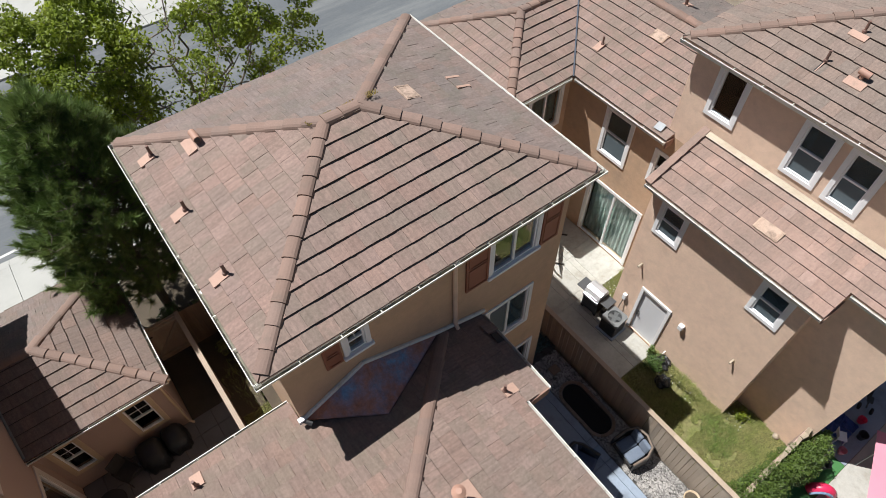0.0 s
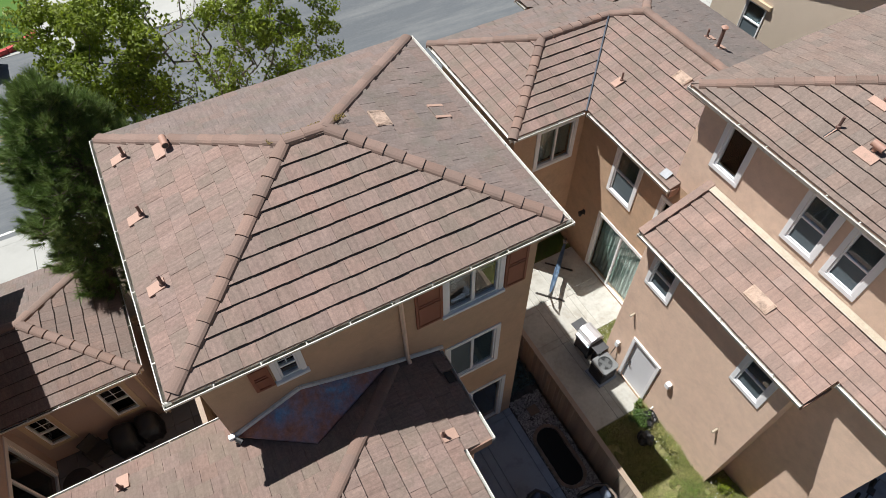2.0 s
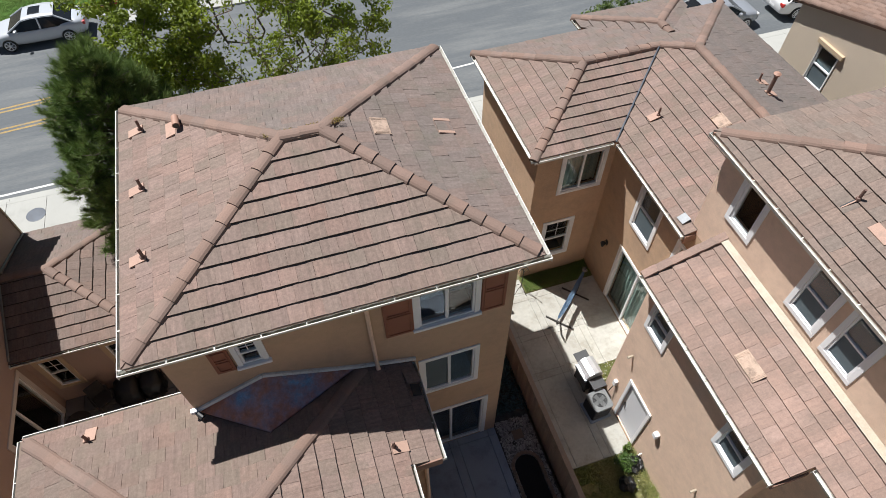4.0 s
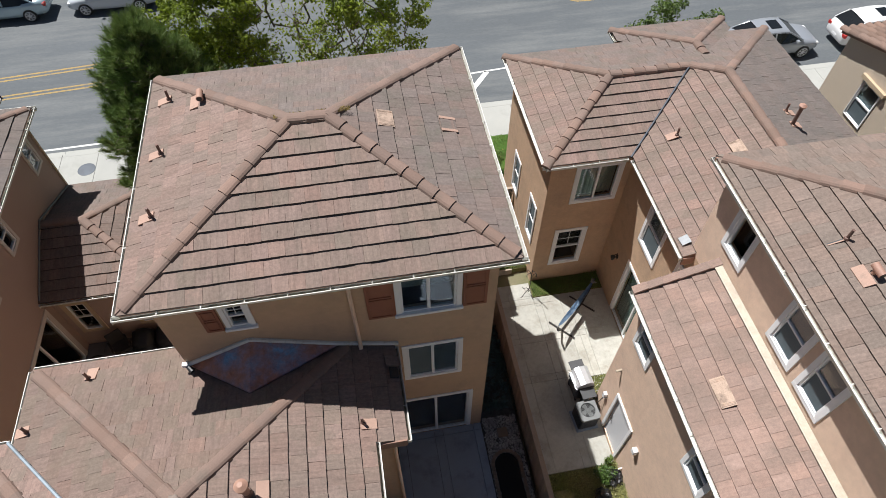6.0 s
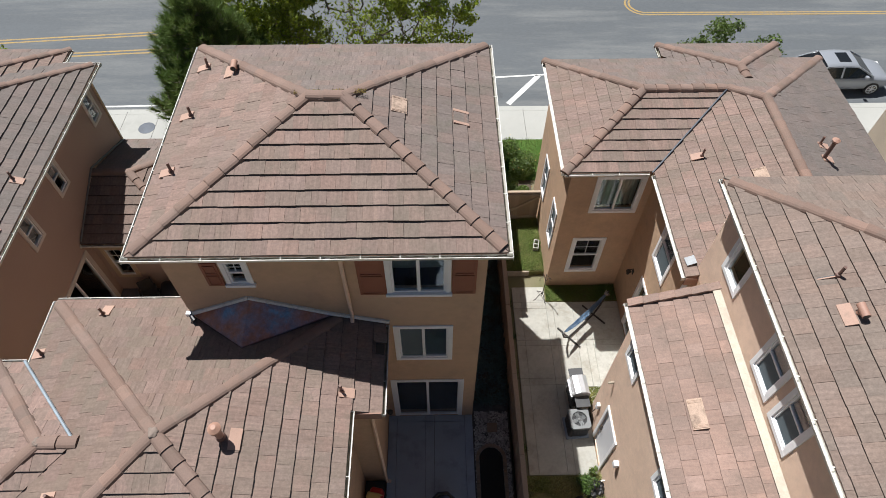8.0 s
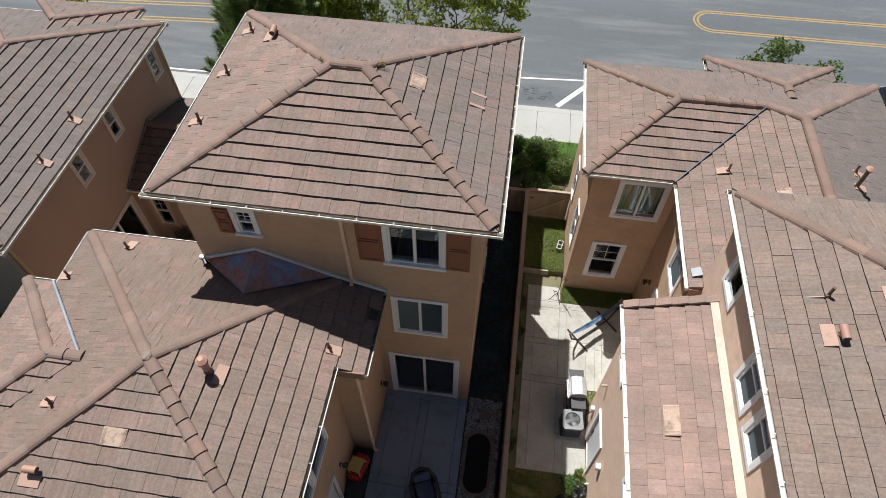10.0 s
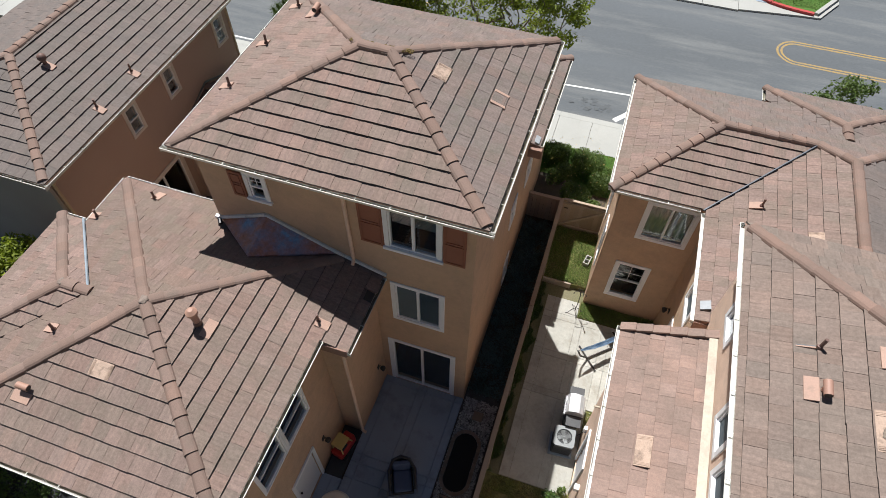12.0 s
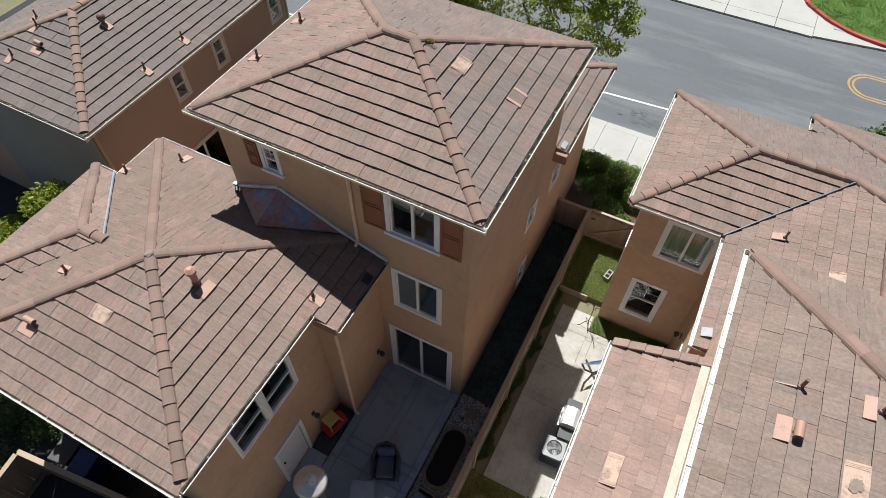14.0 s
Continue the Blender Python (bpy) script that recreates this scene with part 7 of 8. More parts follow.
for x, y, m_, lab in ((-8.33, -6.88, BLUE, "dark blue wheeled bin in the shade"), (-9.05, -6.84, DARKGREY, "dark grey wheeled bin in the shade")):
    w = thing("wheeled_bin", lab, "bin", (x, y, -1.24), 8)
    bm = bmesh.new()
    lo = [bm.verts.new(v) for v in ((-0.22, -0.25, 0.05), (0.22, -0.25, 0.05), (0.22, 0.25, 0.05), (-0.22, 0.25, 0.05))]
    hi = [bm.verts.new(v) for v in ((-0.29, -0.33, 0.98), (0.29, -0.33, 0.98), (0.29, 0.33, 0.98), (-0.29, 0.33, 0.98))]
    bm.faces.new(lo[::-1])
    for k in range(4):
        bm.faces.new((lo[k], lo[(k + 1) % 4], hi[(k + 1) % 4], hi[k]))
    bm.faces.new(hi)
    part("bin_body", bm, m_, w)
    part("lid", boxed((-0.31, -0.36, 0.98), (0.31, 0.36, 1.04), None, 0.025), m_, w)
    for s in (-1, 1):
        part("wheel", tube(bmesh.new(), ((s * 0.20, 0.28, 0.10), (s * 0.27, 0.28, 0.10)), 0.10, 12), TYRE, w)
    part("handle", tube(bmesh.new(), ((-0.22, 0.39, 0.97), (0.22, 0.39, 0.97)), 0.018, 8), BLACK, w)
slab("drive_west", -30.0, -6.96, -12.0, 0.0, -1.22, ASPHALT_SHADED, "asphalt court behind the houses with shade in its dark colour", "road", 0.5, 0)
for k, (x, y, r, h) in enumerate(((-10.6, -6.6, 0.7, 0.8), (-11.6, -6.9, 0.8, 0.9), (-12.5, -6.3, 0.8, 0.9), (-11.3, -5.8, 0.7, 0.7), (-13.4, -6.9, 0.9, 1.0), (-12.4, -7.6, 0.9, 0.9), (-10.9, -7.9, 0.8, 0.8), (-13.2, -5.5, 0.8, 0.8))):
    bush(x, y, -1.24, r, h, LEAF_DARK, "dark green shrub in the shaded bed by the court", 1100, 0.04, 70 + k)
# Dark sheet laid where the ground lies in shadow.
slab("drive_side", -30.0, -18.45, 0.01, 12.0, -1.22, ASPHALT_SHADED, "asphalt beside the brown house with shade in its dark colour", "road", 0.5, 0)
bush(-16.3, -2.1, -1.2, 1.0, 1.9, LEAF, "bright green shrub beside the house", 3200, 0.06, 31)
bush(-17.2, -2.6, -1.2, 0.9, 1.6, LEAF, "bright green shrub beside the house", 2400, 0.06, 32)
bush(-14.6, -1.0, -1.2, 0.6, 1.9, LEAF, "tall bright green shrub beside the house", 1500, 0.06, 33)

bush(-7.15, 0.95, -1.24, 0.42, 0.45, LEAF, "small sunlit weed bush beside the fence", 500, 0.03, 61)
bush(-7.2, 6.6, -1.24, 0.45, 0.55, GRASS, "dry yellowish weeds by the short fence", 600, 0.03, 62)

# ---- street side ----
walk_ = tagged(new("pavement"), "pale concrete pavement along the street", "pavement", kind="structure")
for k in range(60):
    x = -45 + 1.5 * k
    if not (3.0 < x < 3.2):
        part("slab", boxed((x + 0.006, 12.72, -1.62), (x + 1.494, 14.62, -1.44), None, 0.008), CONCRETE_PALE, walk_)
kerb = tagged(new("kerb"), "concrete kerb and gutter pan", "kerb", kind="structure")
for k in range(30):
    x = -45 + 3.0 * k
    bm = boxed((x + 0.004, 14.63, -1.64), (x + 2.996, 14.80, -1.45), None, 0.02)
    part("kerb_stone", bm, CONCRETE_PALE, kerb)
    part("gutter_pan", boxed((x + 0.004, 14.81, -1.66), (x + 2.996, 15.12, -1.585), None, 0.004), CONCRETE_PALE, kerb)
slab("verge", -6.2, 5.8, 10.0, 12.71, -1.40, LAWN_GREEN, "green verge beside the pavement", "lawn", 0.2)
grass("grass", -3.0, 5.6, 10.1, 12.7, -1.40, 26000, 0.08, GRASS_GREEN, "bright green grass of the verge")
for k, (x, y, r, h) in enumerate(((0.55, 11.6, 0.75, 1.2), (1.65, 11.35, 0.95, 1.35), (2.45, 10.6, 0.75, 1.1), (0.75, 10.4, 0.7, 1.0), (1.6, 9.5, 0.7, 0.9), (2.35, 8.75, 0.6, 0.8), (1.75, 8.6, 0.5, 0.7), (-0.6, 11.6, 0.7, 1.0))):
    bush(x, y, -1.4 if y > 10 else -1.25, r, h, LEAF_MID, "rounded green shrub with small yellow blossoms", 5200, 0.038, 40 + k, 16)
man = thing("manhole_cover", "round grey utility cover in the pavement", "cover", (-13.85, 13.7, -1.44))
part("cover", lathe(bmesh.new(), [(0.36, -0.03), (0.36, 0.008), (0.33, 0.012)], sides=24), DARKVALLEY, man)


def paint(name, pts, width, material, label, closed=False):
    """A painted line on the road along points in plan."""
    bm = bmesh.new()
    pts = [Vector((*p, 0)) for p in pts]
    n = len(pts)
    rows = []
    for i, p in enumerate(pts):
        a, b = (pts[(i - 1) % n], pts[(i + 1) % n]) if closed else (pts[max(i - 1, 0)], pts[min(i + 1, n - 1)])
        s = (b - a).normalized().cross(Vector((0, 0, 1))) * width / 2
        rows.append([bm.verts.new((q.x, q.y, z)) for q in (p - s, p + s) for z in (STREET - 0.01, STREET + 0.004)])
    for i in range(n if closed else n - 1):
        p, q = rows[i], rows[(i + 1) % n]
        for a, b in ((1, 3), (0, 1), (3, 2)):
            bm.faces.new((p[a], p[b], q[b], q[a]))
    if not closed:
        bm.faces.new((rows[0][0], rows[0][1], rows[0][3], rows[0][2]))
        bm.faces.new((rows[-1][0], rows[-1][1], rows[-1][3], rows[-1][2]))
    bmesh.ops.recalc_face_normals(bm, faces=bm.faces)
    return setting(name, bm, material, label, "road marking")


for off in (0.0, 0.20):
    r = 1.0 - off
    loop = [(60, 24.6 - off)] + [(10.4 + (60 - 10.4) * (1 - k / 10), 23.35 + r * 0.98 + 0.25 * (1 - k / 10)) for k in range(1, 11)] + [(10.4 - (r + 0.02) * math.sin(math.pi * k / 12), 23.35 + r * math.cos(math.pi * k / 12)) for k in range(1, 12)] + [(10.4 + (60 - 10.4) * k / 10, 23.35 - r * 0.98 - 0.25 * k / 10) for k in range(11)]
    paint("road_line", loop, 0.11, YELLOW, "double yellow line round the end of the turning lane")
for y0, y1 in ((20.55, 21.25), (20.80, 21.50), (19.12, 19.72), (19.37, 19.97)):
    paint("road_line", [(-60, y0 - 3.2), (-19.5, y0), (-12, y0 + (y1 - y0) * 0.85), (-8.6, y1 - 0.05)], 0.11, YELLOW, "double yellow line along the street")
paint("road_line", [(-60, 12.7 + 2.4), (-15.6, 15.35), (-6.0, 15.6)], 0.11, WHITELINE, "white edge line of the street")
paint("road_line", [(-0.9, 17.03), (5.6, 17.5)], 0.11, WHITELINE, "white edge line of the parking bay")
paint("road_line", [(4.02, 17.34), (2.38, 15.28)], 0.25, WHITELINE, "broad white slanting bay line")
rng, bm = random.Random(14), bmesh.new()
for i in range(34):
    x, y, r = rng.gauss(1.35, 0.45), rng.gauss(15.95, 0.24), rng.uniform(0.03, 0.12)
    bm.faces.new([bm.verts.new((x + 1.5 * r * math.cos(a) * q, y + r * math.sin(a) * q, STREET + 0.004 + 0.0004 * i)) for a, q in ((2 * math.pi * k / 9, rng.uniform(0.6, 1.3)) for k in range(9))])
setting("oil_stain", bm, mat("oily_asphalt", (0.104, 0.113, 0.120), (0.090, 0.098, 0.105), 0.8, 3, 40, 0.2, 0.1), "dark oily drips in the parking bay", "stain")
far = tagged(new("far_pavement"), "pale concrete pavement and driveway across the street", "pavement", kind="structure")
cuts = [-10.25, -7.6, -5.0, -2.4, 0.2, 2.8, 5.4, 7.3]
for k in range(7):
    for y0, y1 in ((26.22, 27.1), (27.12, 30.0), (30.02, 36.0)):
        part("slab", boxed((cuts[k] + 0.012, y0, -1.70), (cuts[k + 1] - 0.012, y1, -1.50), None, 0.008), CONCRETE_PALE, far)
part("slab", prism(bmesh.new(), [(7.31, 26.3), (10.4, 26.75), (11.5, 26.85), (12.5, 28.6), (12.9, 36.0), (7.31, 36.0)], -1.70, -1.503), CONCRETE_PALE, far)
for k in range(14):
    part("slab", boxed((-45.9 + 2.5 * k, 27.45, -1.70), (-43.42 + 2.5 * k, 27.66, -1.575), None, 0.008), CONCRETE_PALE, far)
arc = [(6.75, 29.25), (7.3, 28.7), (7.85, 28.2), (8.4, 27.85), (9.0, 27.55), (9.6, 27.36), (10.3, 27.22), (11.15, 27.12)]
setting("corner_lawn", prism(bmesh.new(), [(6.3, 40), (6.45, 30.0), *arc, (12.3, 29.0), (12.6, 40)][::-1], -1.70, -1.40), LAWN_GREEN, "bright green lawn inside the corner", "lawn")
rk = tagged(new("red_kerb"), "red painted kerb round the corner", "kerb", kind="structure")
for (ax, ay), (bx, by) in zip([(6.45, 30.0)] + arc, arc):
    s = Vector((by - ay, ax - bx)).normalized() * 0.20
    part("kerb_stone", prism(bmesh.new(), [(ax, ay), (ax + s.x, ay + s.y), (bx + s.x, by + s.y), (bx, by)], -1.62, -1.37), REDPAINT, rk)
part("kerb_stone", prism(bmesh.new(), [(11.16, 27.1), (11.36, 27.02), (12.5, 29.0), (12.3, 29.06)], -1.62, -1.37), CONCRETE_PALE, rk)
part("drain_plate", boxed((8.2, 27.42, -1.6), (8.75, 27.78, -1.485), pose(0, 0, 0), 0.01), CONCRETE_SKYTINT, rk)
setting("west_lawn", prism(bmesh.new(), [(-60, 27.8), (-12.6, 27.8), (-11.7, 27.95), (-10.4, 28.75), (-10.4, 40), (-60, 40)], -1.70, -1.40), LAWN_GREEN, "green lawn across the street", "lawn")
rw = tagged(new("kerb"), "kerb of the lawn across the street, red at its corner", "kerb", kind="structure")
for k in range(12):
    part("kerb_stone", boxed((-42.6 + 2.5 * k, 27.67, -1.62), (-40.12 + 2.5 * k, 27.82, -1.39), None, 0.02), CONCRETE_PALE, rw)
for (ax, ay), (bx, by) in zip([(-12.6, 27.72), (-11.7, 27.88), (-10.9, 28.35)], [(-11.7, 27.88), (-10.9, 28.35), (-10.3, 28.85)]):
    s = Vector((by - ay, ax - bx)).normalized() * 0.22
    part("kerb_stone", prism(bmesh.new(), [(ax, ay), (ax + s.x, ay + s.y), (bx + s.x, by + s.y), (bx, by)], -1.62, -1.35), REDPAINT, rw)
grass("grass", 6.6, 12.5, 27.2, 33.0, -1.41, 30000, 0.09, GRASS_GREEN, "bright lawn inside the corner", lambda x, y: y > 27.4 + 0.32 * max(0, 9.2 - x) ** 1.7 and y > 27.3 + 1.6 * max(0, x - 11.2))
grass("grass", -20.0, -10.6, 27.9, 31.0, -1.41, 30000, 0.09, GRASS_GREEN, "green lawn across the street", lambda x, y: y > 27.95 + 0.75 * max(0, x + 11.8))


def car(x, y, turn, paint_mat, label, tall=0.0):
    """A parked car: lofted body, glazed cabin under a crowned roof, wheels with rims, lights and bumpers. Local +x is its front."""
    c = thing("car", label, "car", (x, y, STREET), turn)
    section = [(-0.86, 0.0), (-0.97, 0.12), (-1.0, 0.34), (-1.0, 0.62), (-0.97, 0.80), (-0.90, 0.92), (-0.72, 0.985), (-0.36, 1.0), (0.0, 1.005), (0.36, 1.0), (0.72, 0.985), (0.90, 0.92), (0.97, 0.80), (1.0, 0.62), (1.0, 0.34), (0.97, 0.12), (0.86, 0.0)]
    stations = [(-2.30, 0.58, 0.44, 0.72), (-2.26, 0.68, 0.36, 0.90), (-2.12, 0.77, 0.30, 0.99), (-1.75, 0.84, 0.26, 1.02), (-1.2, 0.87, 0.24, 1.01), (-0.4, 0.885, 0.23, 0.99), (0.4, 0.885, 0.23, 0.97), (1.0, 0.87, 0.24, 0.95), (1.5, 0.85, 0.26, 0.88), (1.9, 0.80, 0.28, 0.80), (2.14, 0.72, 0.32, 0.71), (2.26, 0.60, 0.38, 0.61)]
    bm = bmesh.new()
    rings = [[bm.verts.new((sx, w * u, z0 + (z1 + tall * 0.5 - z0) * v)) for u, v in section] for sx, w, z0, z1 in stations]
    for p, q in zip(rings, rings[1:]):
        for k in range(len(section) - 1):
            bm.faces.new((p[k], p[k + 1], q[k + 1], q[k]))
        bm.faces.new((p[-1], p[0], q[0], q[-1]))
    bm.faces.new(rings[0])
    bm.faces.new(rings[-1][::-1])
    bmesh.ops.recalc_face_normals(bm, faces=bm.faces)
    part("body", bm, paint_mat, c, smooth=True)
    zt, zb_ = 1.42 + tall, 0.93 + tall * 0.45
    cab = [(-1.80, 0.70, zb_ + 0.05), (-1.05, 0.62, zt - 0.05), (-0.55, 0.635, zt), (0.0, 0.63, zt - 0.005), (0.42, 0.61, zt - 0.06), (1.22, 0.70, zb_ + 0.01)]
    if tall:
        cab[0], cab[1] = (-2.02, 0.72, zb_ + 0.08), (-1.50, 0.62, zt - 0.06)
    last = len(cab) - 1
    bm = bmesh.new()
    top = [[bm.verts.new((sx, q * w, z)) for q in (-1, 1)] for sx, w, z in cab]
    base = [[bm.verts.new((sx, q * (0.83 if 0 < k < last else 0.72), zb_ - 0.03)) for q in (-1, 1)] for k, (sx, _, _) in enumerate(cab)]
    for k in range(last):
        bm.faces.new((top[k][0], top[k][1], top[k + 1][1], top[k + 1][0]))
        for q in (0, 1):
            bm.faces.new((base[k][q], base[k + 1][q], top[k + 1][q], top[k][q]))
    for k in (0, last):
        bm.faces.new((base[k][0], base[k][1], top[k][1], top[k][0]))
    bmesh.ops.recalc_face_normals(bm, faces=bm.faces)
    part("glazing", bm, DARKGLASS, c, "dark tinted glazing")
    bm = bmesh.new()
    across = (-1.03, -0.98, -0.6, 0.0, 0.6, 0.98, 1.03)
    panel = [[bm.verts.new((sx, u * w, z - 0.035 if abs(u) > 1 else z + 0.015 + 0.035 * (1 - u * u))) for u in across] for sx, w, z in cab[1:last]]
    for p, q in zip(panel, panel[1:]):
        for k in range(len(across) - 1):
            bm.faces.new((p[k], q[k], q[k + 1], p[k + 1]))
    bmesh.ops.recalc_face_normals(bm, faces=bm.faces)
    part("roof", bm, paint_mat, c, smooth=True)
    part("sunroof", boxed((-0.44, -0.34, zt + 0.03), (0.10, 0.34, zt + 0.062), None, 0.01), DARKGLASS, c, "dark sunroof")
    for s_ in (-1, 1):
        for lo, hi in ((cab[1], cab[0]), (cab[last - 1], cab[last])):
            part("pillar", tube(bmesh.new(), ((lo[0], s_ * lo[1], lo[2]), (hi[0], s_ * 0.76, zb_)), 0.042, 6), paint_mat, c)
        part("pillar", tube(bmesh.new(), ((-0.30, s_ * 0.64, zt - 0.02), (-0.30, s_ * 0.84, zb_)), 0.04, 6), paint_mat, c)
        part("mirror", boxed((0.75, s_ * 0.92 - 0.09, 0.94), (0.90, s_ * 0.92 + 0.09, 1.07), None, 0.03), paint_mat, c)
        part("headlight", boxed((1.98, s_ * 0.60 - 0.13, 0.57), (2.17, s_ * 0.60 + 0.13, 0.70), pose(0, 0, 0), 0.03), VINYL, c, "clear headlight")
        part("tail_light", boxed((-2.29, s_ * 0.60 - 0.13, 0.70), (-2.12, s_ * 0.60 + 0.13, 0.88), None, 0.03), RED, c, "red tail light")
        for wx in (-1.38, 1.38):
            w = part("wheel", tube(bmesh.new(), ((wx, s_ * 0.68, 0.33), (wx, s_ * 0.90, 0.33)), 0.33, 20), TYRE, c)
            bm = bmesh.new()
            tube(bm, ((wx, s_ * 0.895, 0.33), (wx, s_ * 0.915, 0.33)), 0.07, 12)
            for k in range(7):
                a = 2 * math.pi * k / 7
                tube(bm, ((wx, s_ * 0.91, 0.33), (wx + 0.22 * math.cos(a), s_ * 0.905, 0.33 + 0.22 * math.sin(a))), 0.026, 5)
            tube(bm, [(wx + 0.225 * math.cos(2 * math.pi * k / 20), s_ * 0.905, 0.33 + 0.225 * math.sin(2 * math.pi * k / 20)) for k in range(21)], 0.02, 5, False)
            part("rim", bm, CHROME, w, "bright alloy rim")
    for sx in (-2.30, 2.25):
        part("number_plate", boxed((sx - 0.012, -0.18, 0.48), (sx + 0.012, 0.18, 0.60)), TRIM, c)
    return c


car(18.0, 16.6, 0, CARSILVER, "bluish-silver sedan with a dark sunroof parked at the kerb")
car(23.75, 16.6, 0, CARWHITE, "white sedan parked at the kerb", 0.04)
car(-19.85, 26.36, 180, CARBLUE, "pale blue sedan parked across the street")
car(-14.35, 26.42, 180, CARPALE, "pale silver sedan parked across the street")


# ---- trees ----
def broadleaf(x, y, z, centre, radii, label, seed, clumps=400, per=60, leaf=0.07, stems=3, thin=None, base=1.6, leaf_mat=None):
    """A tree whose limbs branch out to many small clumps of leaves, spread unevenly through its crown."""
    rng = random.Random(seed)
    t = thing("tree", label, "tree", (x, y, z))
    c0 = Vector(centre) - Vector((x, y, z))
    nodes, parent = [Vector((0, 0, 0)), Vector((0.03, 0, base * 0.5)), Vector((0, 0.04, base))], [None, 0, 1]
    for k in range(stems):
        a = 2 * math.pi * k / stems + rng.uniform(-0.3, 0.3)
        last, p = 2, nodes[2]
        d = Vector((math.cos(a) * radii[0] * 0.13, math.sin(a) * radii[1] * 0.13, 0.75)).normalized()
        for _ in range(7):
            d = (d + Vector((rng.uniform(-0.2, 0.2), rng.uniform(-0.2, 0.2), rng.uniform(-0.05, 0.12)))).normalized()
            p = p + d * (c0.z - base + radii[2] * 0.35) / 7
            nodes.append(p)
            parent.append(last)
            last = len(nodes) - 1
    spots = []
    while len(spots) < clumps:
        d = Vector((rng.uniform(-1, 1), rng.uniform(-1, 1), rng.uniform(-1, 1)))
        p = c0 + Vector((d.x * radii[0], d.y * radii[1], d.z * radii[2]))
        if d.length < 1 + 0.25 * noise.noise(p * 0.9) and d.length > 0.25 and noise.noise(p * 0.75 + Vector((seed, 0, 0))) > -0.12:
            spots.append(p)
    spots.sort(key=lambda p: (p - nodes[2]).length)
    ends = []
    for p in spots:
        near = min(range(2, len(nodes)), key=lambda k: (nodes[k] - p).length + 0.15 * (nodes[k] - nodes[2]).length)
        a = nodes[near]
        n = max(1, round((p - a).length / 0.45))
        last = near
        for k in range(1, n + 1):
            f = k / n
            q = a + (p - a) * f + Vector((rng.gauss(0, 0.05), rng.gauss(0, 0.05), -0.25 * f * (1 - f) * (p - a).length + rng.gauss(0, 0.03)))
            nodes.append(q)
            parent.append(last)
            last = len(nodes) - 1
        ends.append(nodes[last])
    load = [1] * len(nodes)
    for k in range(len(nodes) - 1, 0, -1):
        load[parent[k]] += load[k]
    size = lambda k: 0.0068 * load[k] ** 0.43  # noqa: E731
    bark = bmesh.new()
    for k in range(1, len(nodes)):
        tube(bark, (nodes[parent[k]], nodes[k]), min(size(parent[k]), size(k) * 1.35), 8 if load[k] > 60 else 4, False, size(k))
    part("trunk", bark, BARK, t, "grey-brown trunk with forked bare limbs", smooth=True)
    verts, faces = [], []
    for p in ends:
        n = per if thin is None else int(per * thin(p))
        s = rng.uniform(0.22, 0.46)
        foliage(rng, p, (s, s, s * 0.7), int(n * rng.uniform(0.6, 1.3)), leaf, verts, faces, 0.05)
    leaves_part("crown", verts, faces, leaf_mat or LEAF, t, "bright green leaves in loose clumps")
    return t


airy = lambda p: 1.45 if p.x < -0.4 else (0.16 if p.x < 1.3 and p.z > 3.5 else (0.95 if noise.noise(p * 0.95 + Vector((4, 9, 2))) > (0.02 if p.x < 3.2 else -0.18) else 0.08))  # noqa: E731
broadleaf(-4.8, 12.5, -1.4, (-4.4, 12.4, 5.6), (5.0, 2.3, 3.4), "broadleaved street tree with bright green leaves", 12, 560, 100, 0.062, 4, airy)
broadleaf(-16.6, 11.6, -1.4, (-16.6, 11.6, 2.8), (1.1, 1.0, 1.5), "small street tree with bright green leaves", 5, 60, 60, 0.07)
# This tree is added, mostly out of view, to throw shade on the bins.
broadleaf(-13.2, -4.9, -1.24, (-12.9, -4.9, 3.2), (1.9, 1.9, 2.1), "leafy tree added mostly out of view to shade the bin corner", 21, 110, 70, 0.09)
broadleaf(-13.7, -2.0, -1.24, (-13.6, -1.9, 1.65), (1.0, 1.5, 1.3), "small bright green tree beside the brown house", 31, 60, 80, 0.075)
broadleaf(9.8, 12.0, -1.4, (9.85, 12.0, 3.25), (2.0, 1.1, 1.3), "small street tree with olive-green leaves", 7, 110, 110, 0.055, leaf_mat=LEAF_MID)


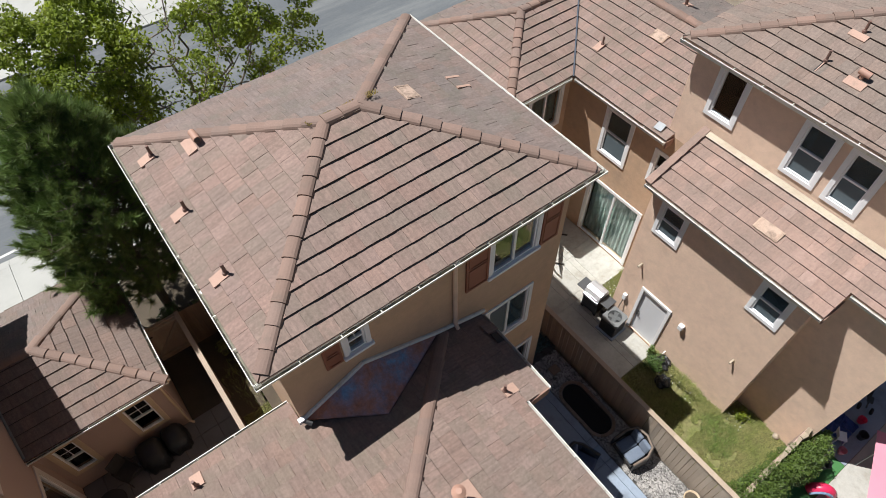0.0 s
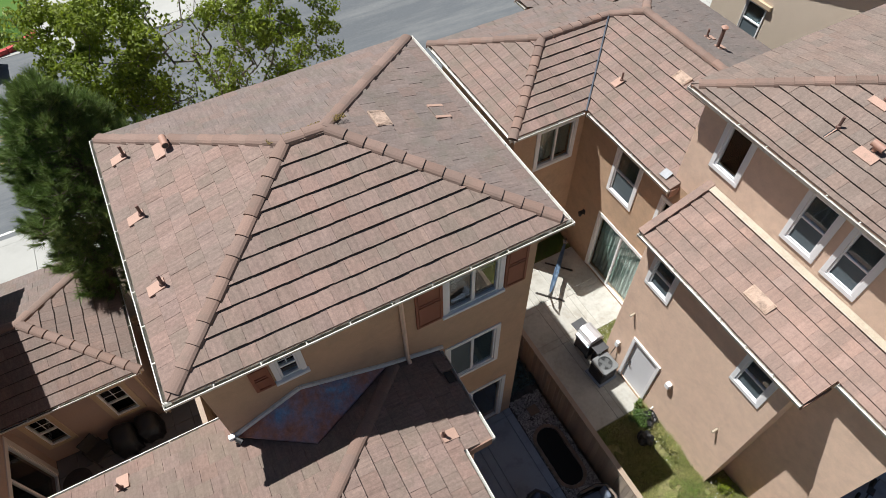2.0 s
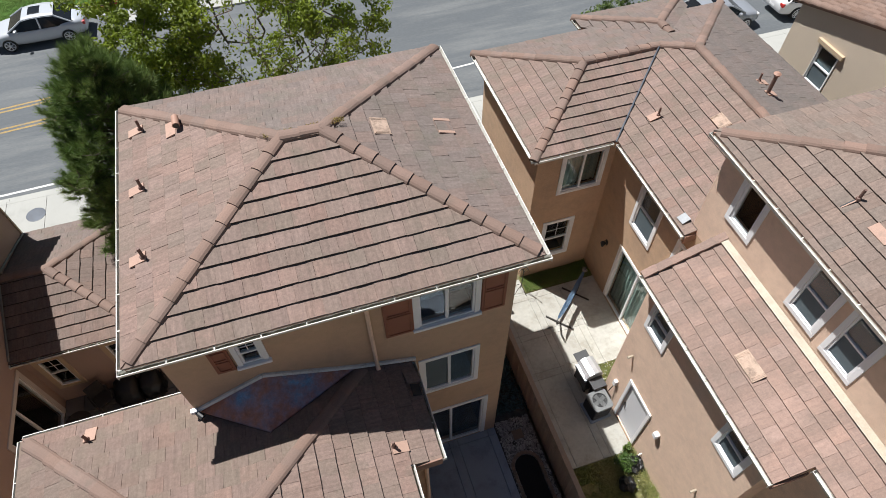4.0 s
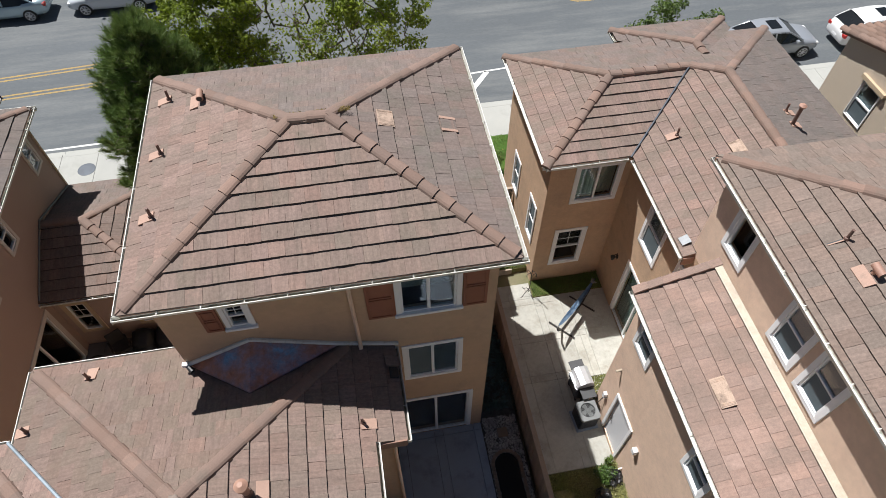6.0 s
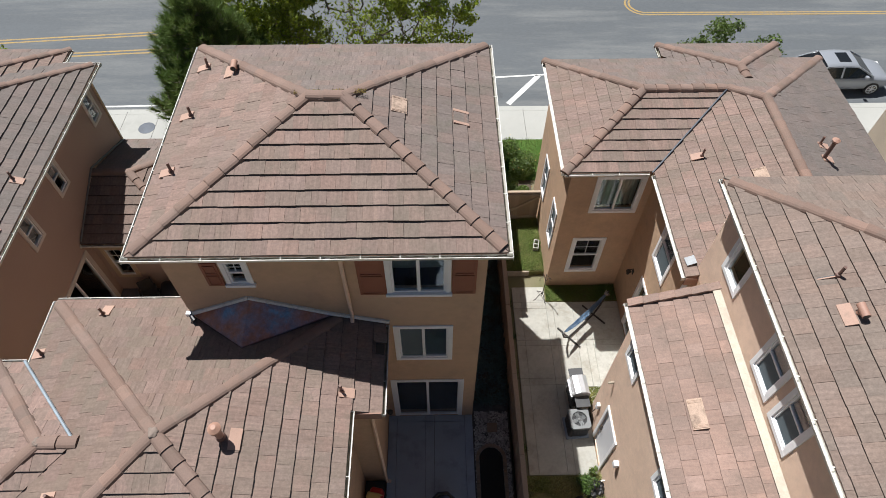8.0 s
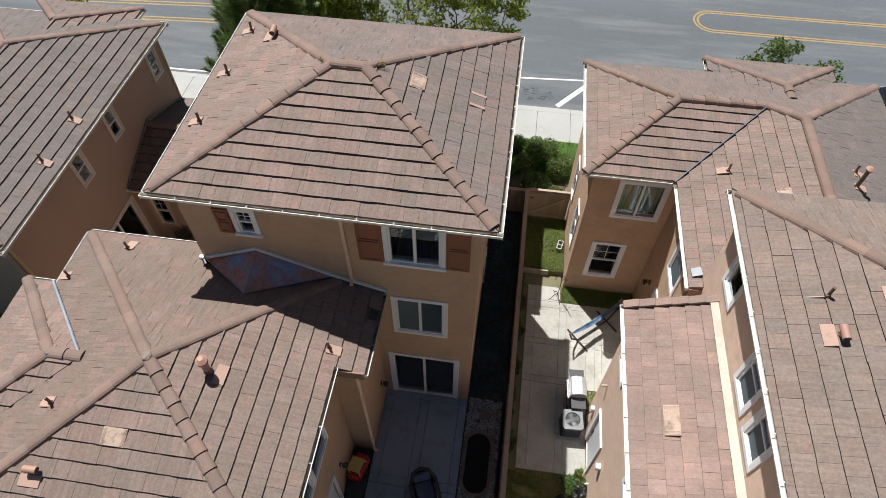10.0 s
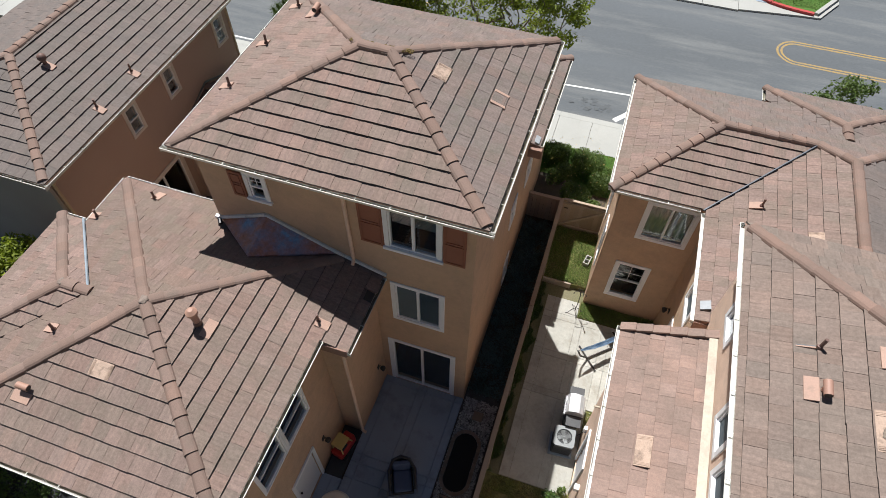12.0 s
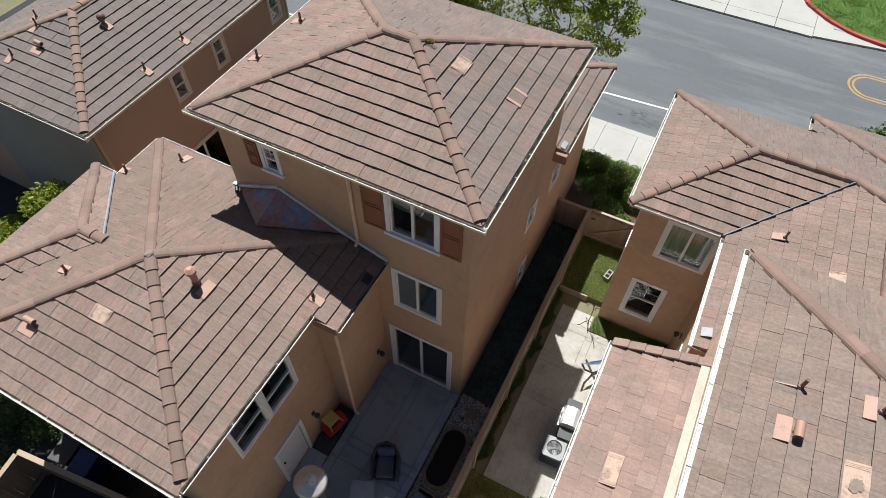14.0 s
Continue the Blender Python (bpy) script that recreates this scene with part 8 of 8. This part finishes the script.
def pine(x, y, z, height, spread, label, seed):
    """A dense young pine: upswept boughs that end in brushes of long needles, wide below and pointed above."""
    rng = random.Random(seed)
    t = thing("pine_tree", label, "tree", (x, y, z))
    part("trunk", tube(bmesh.new(), [(0, 0, 0), (0.05, 0, height * 0.5), (0, 0.03, height * 0.96)], 0.16, 8, True, 0.03), BARK, t)
    boughs, verts, faces = bmesh.new(), [], []

    def brush(c, axis, n, ln):
        for _ in range(n):
            d = (axis * 1.15 + Vector((rng.gauss(0, 0.45), rng.gauss(0, 0.45), rng.gauss(0, 0.45)))).normalized()
            b, k = c + axis * rng.uniform(-0.24, 0.06), len(verts)
            s = d.orthogonal().normalized()
            s = (Matrix.Rotation(rng.uniform(0, 6.3), 3, d) @ s) * 0.0085
            verts.extend((b - s, b + s, b + d * ln * rng.uniform(0.65, 1.1)))
            faces.append((k, k + 1, k + 2))

    def reach(h, a):
        lump = 1 + 0.22 * noise.noise(Vector((math.cos(a) * 1.8, math.sin(a) * 1.8, h * height * 0.8)))
        return lump * min(spread, 0.16 + (1.0 - h) * height * 0.62) * min(1.0, 0.55 + h)

    for i in range(330):
        h, a = 0.34 + 0.64 * (i + rng.random()) / 330, i * 2.4 + rng.uniform(-0.3, 0.3)
        out, wide = Vector((math.cos(a), math.sin(a), 0)), reach(h, a)
        end = out * wide * rng.uniform(0.72, 1.06) + Vector((0, 0, h * height))
        root = Vector((0, 0, max(0.3, h * height - wide * 0.6)))
        tube(boughs, (root, (root + end) / 2 + Vector((0, 0, -0.08)), end), 0.022, 4, False, 0.010)
        for k in range(6):
            c = end + Vector((rng.gauss(0, 0.15), rng.gauss(0, 0.15), rng.gauss(0, 0.13))) - out * 0.13 * (k > 2)
            axis = (out * (0.5 if h < 0.9 else 0.15) + (c - end) * 1.3 + Vector((0, 0, rng.uniform(0.6, 1.1)))).normalized()
            brush(c, axis, 105, rng.uniform(0.25, 0.38))
            tube(boughs, (end, c, c + axis * rng.uniform(0.08, 0.16)), 0.010, 4, True, 0.006)
    for i in range(520):
        h, a = 0.32 + 0.62 * rng.random(), rng.uniform(0, 6.3)
        c = Vector((math.cos(a), math.sin(a), 0)) * reach(h, a) * rng.uniform(0.3, 0.75) + Vector((0, 0, h * height))
        brush(c, Vector((math.cos(a) * 0.5, math.sin(a) * 0.5, 0.8)).normalized(), 70, 0.30)
    part("bough", boughs, BARK, t)
    leaves_part("needles", verts, faces, NEEDLE, t, "brushes of long dark green needles")
    return t


pine(-7.98, 9.15, -1.4, 9.25, 1.98, "dense dark green pine beside the house", 3)
bush(-8.1, 8.6, -1.2, 0.5, 0.7, LEAF_DARK, "green shrub under the pine", 700, 0.04, 51)
bush(-7.2, 8.4, -1.2, 0.5, 0.6, GRASS, "dry yellowish shrub under the pine", 700, 0.04, 52)
grass("moss", -3.95, -2.45, 2.97, 3.11, rA[2] - 0.005, 1300, 0.028, mat("yellow_moss", (0.36, 0.26, 0.07), (0.28, 0.22, 0.07), 0.95), "yellow moss along the ridge", lambda x, y: noise.noise(Vector((x * 4, y * 4, 1))) > -0.1)
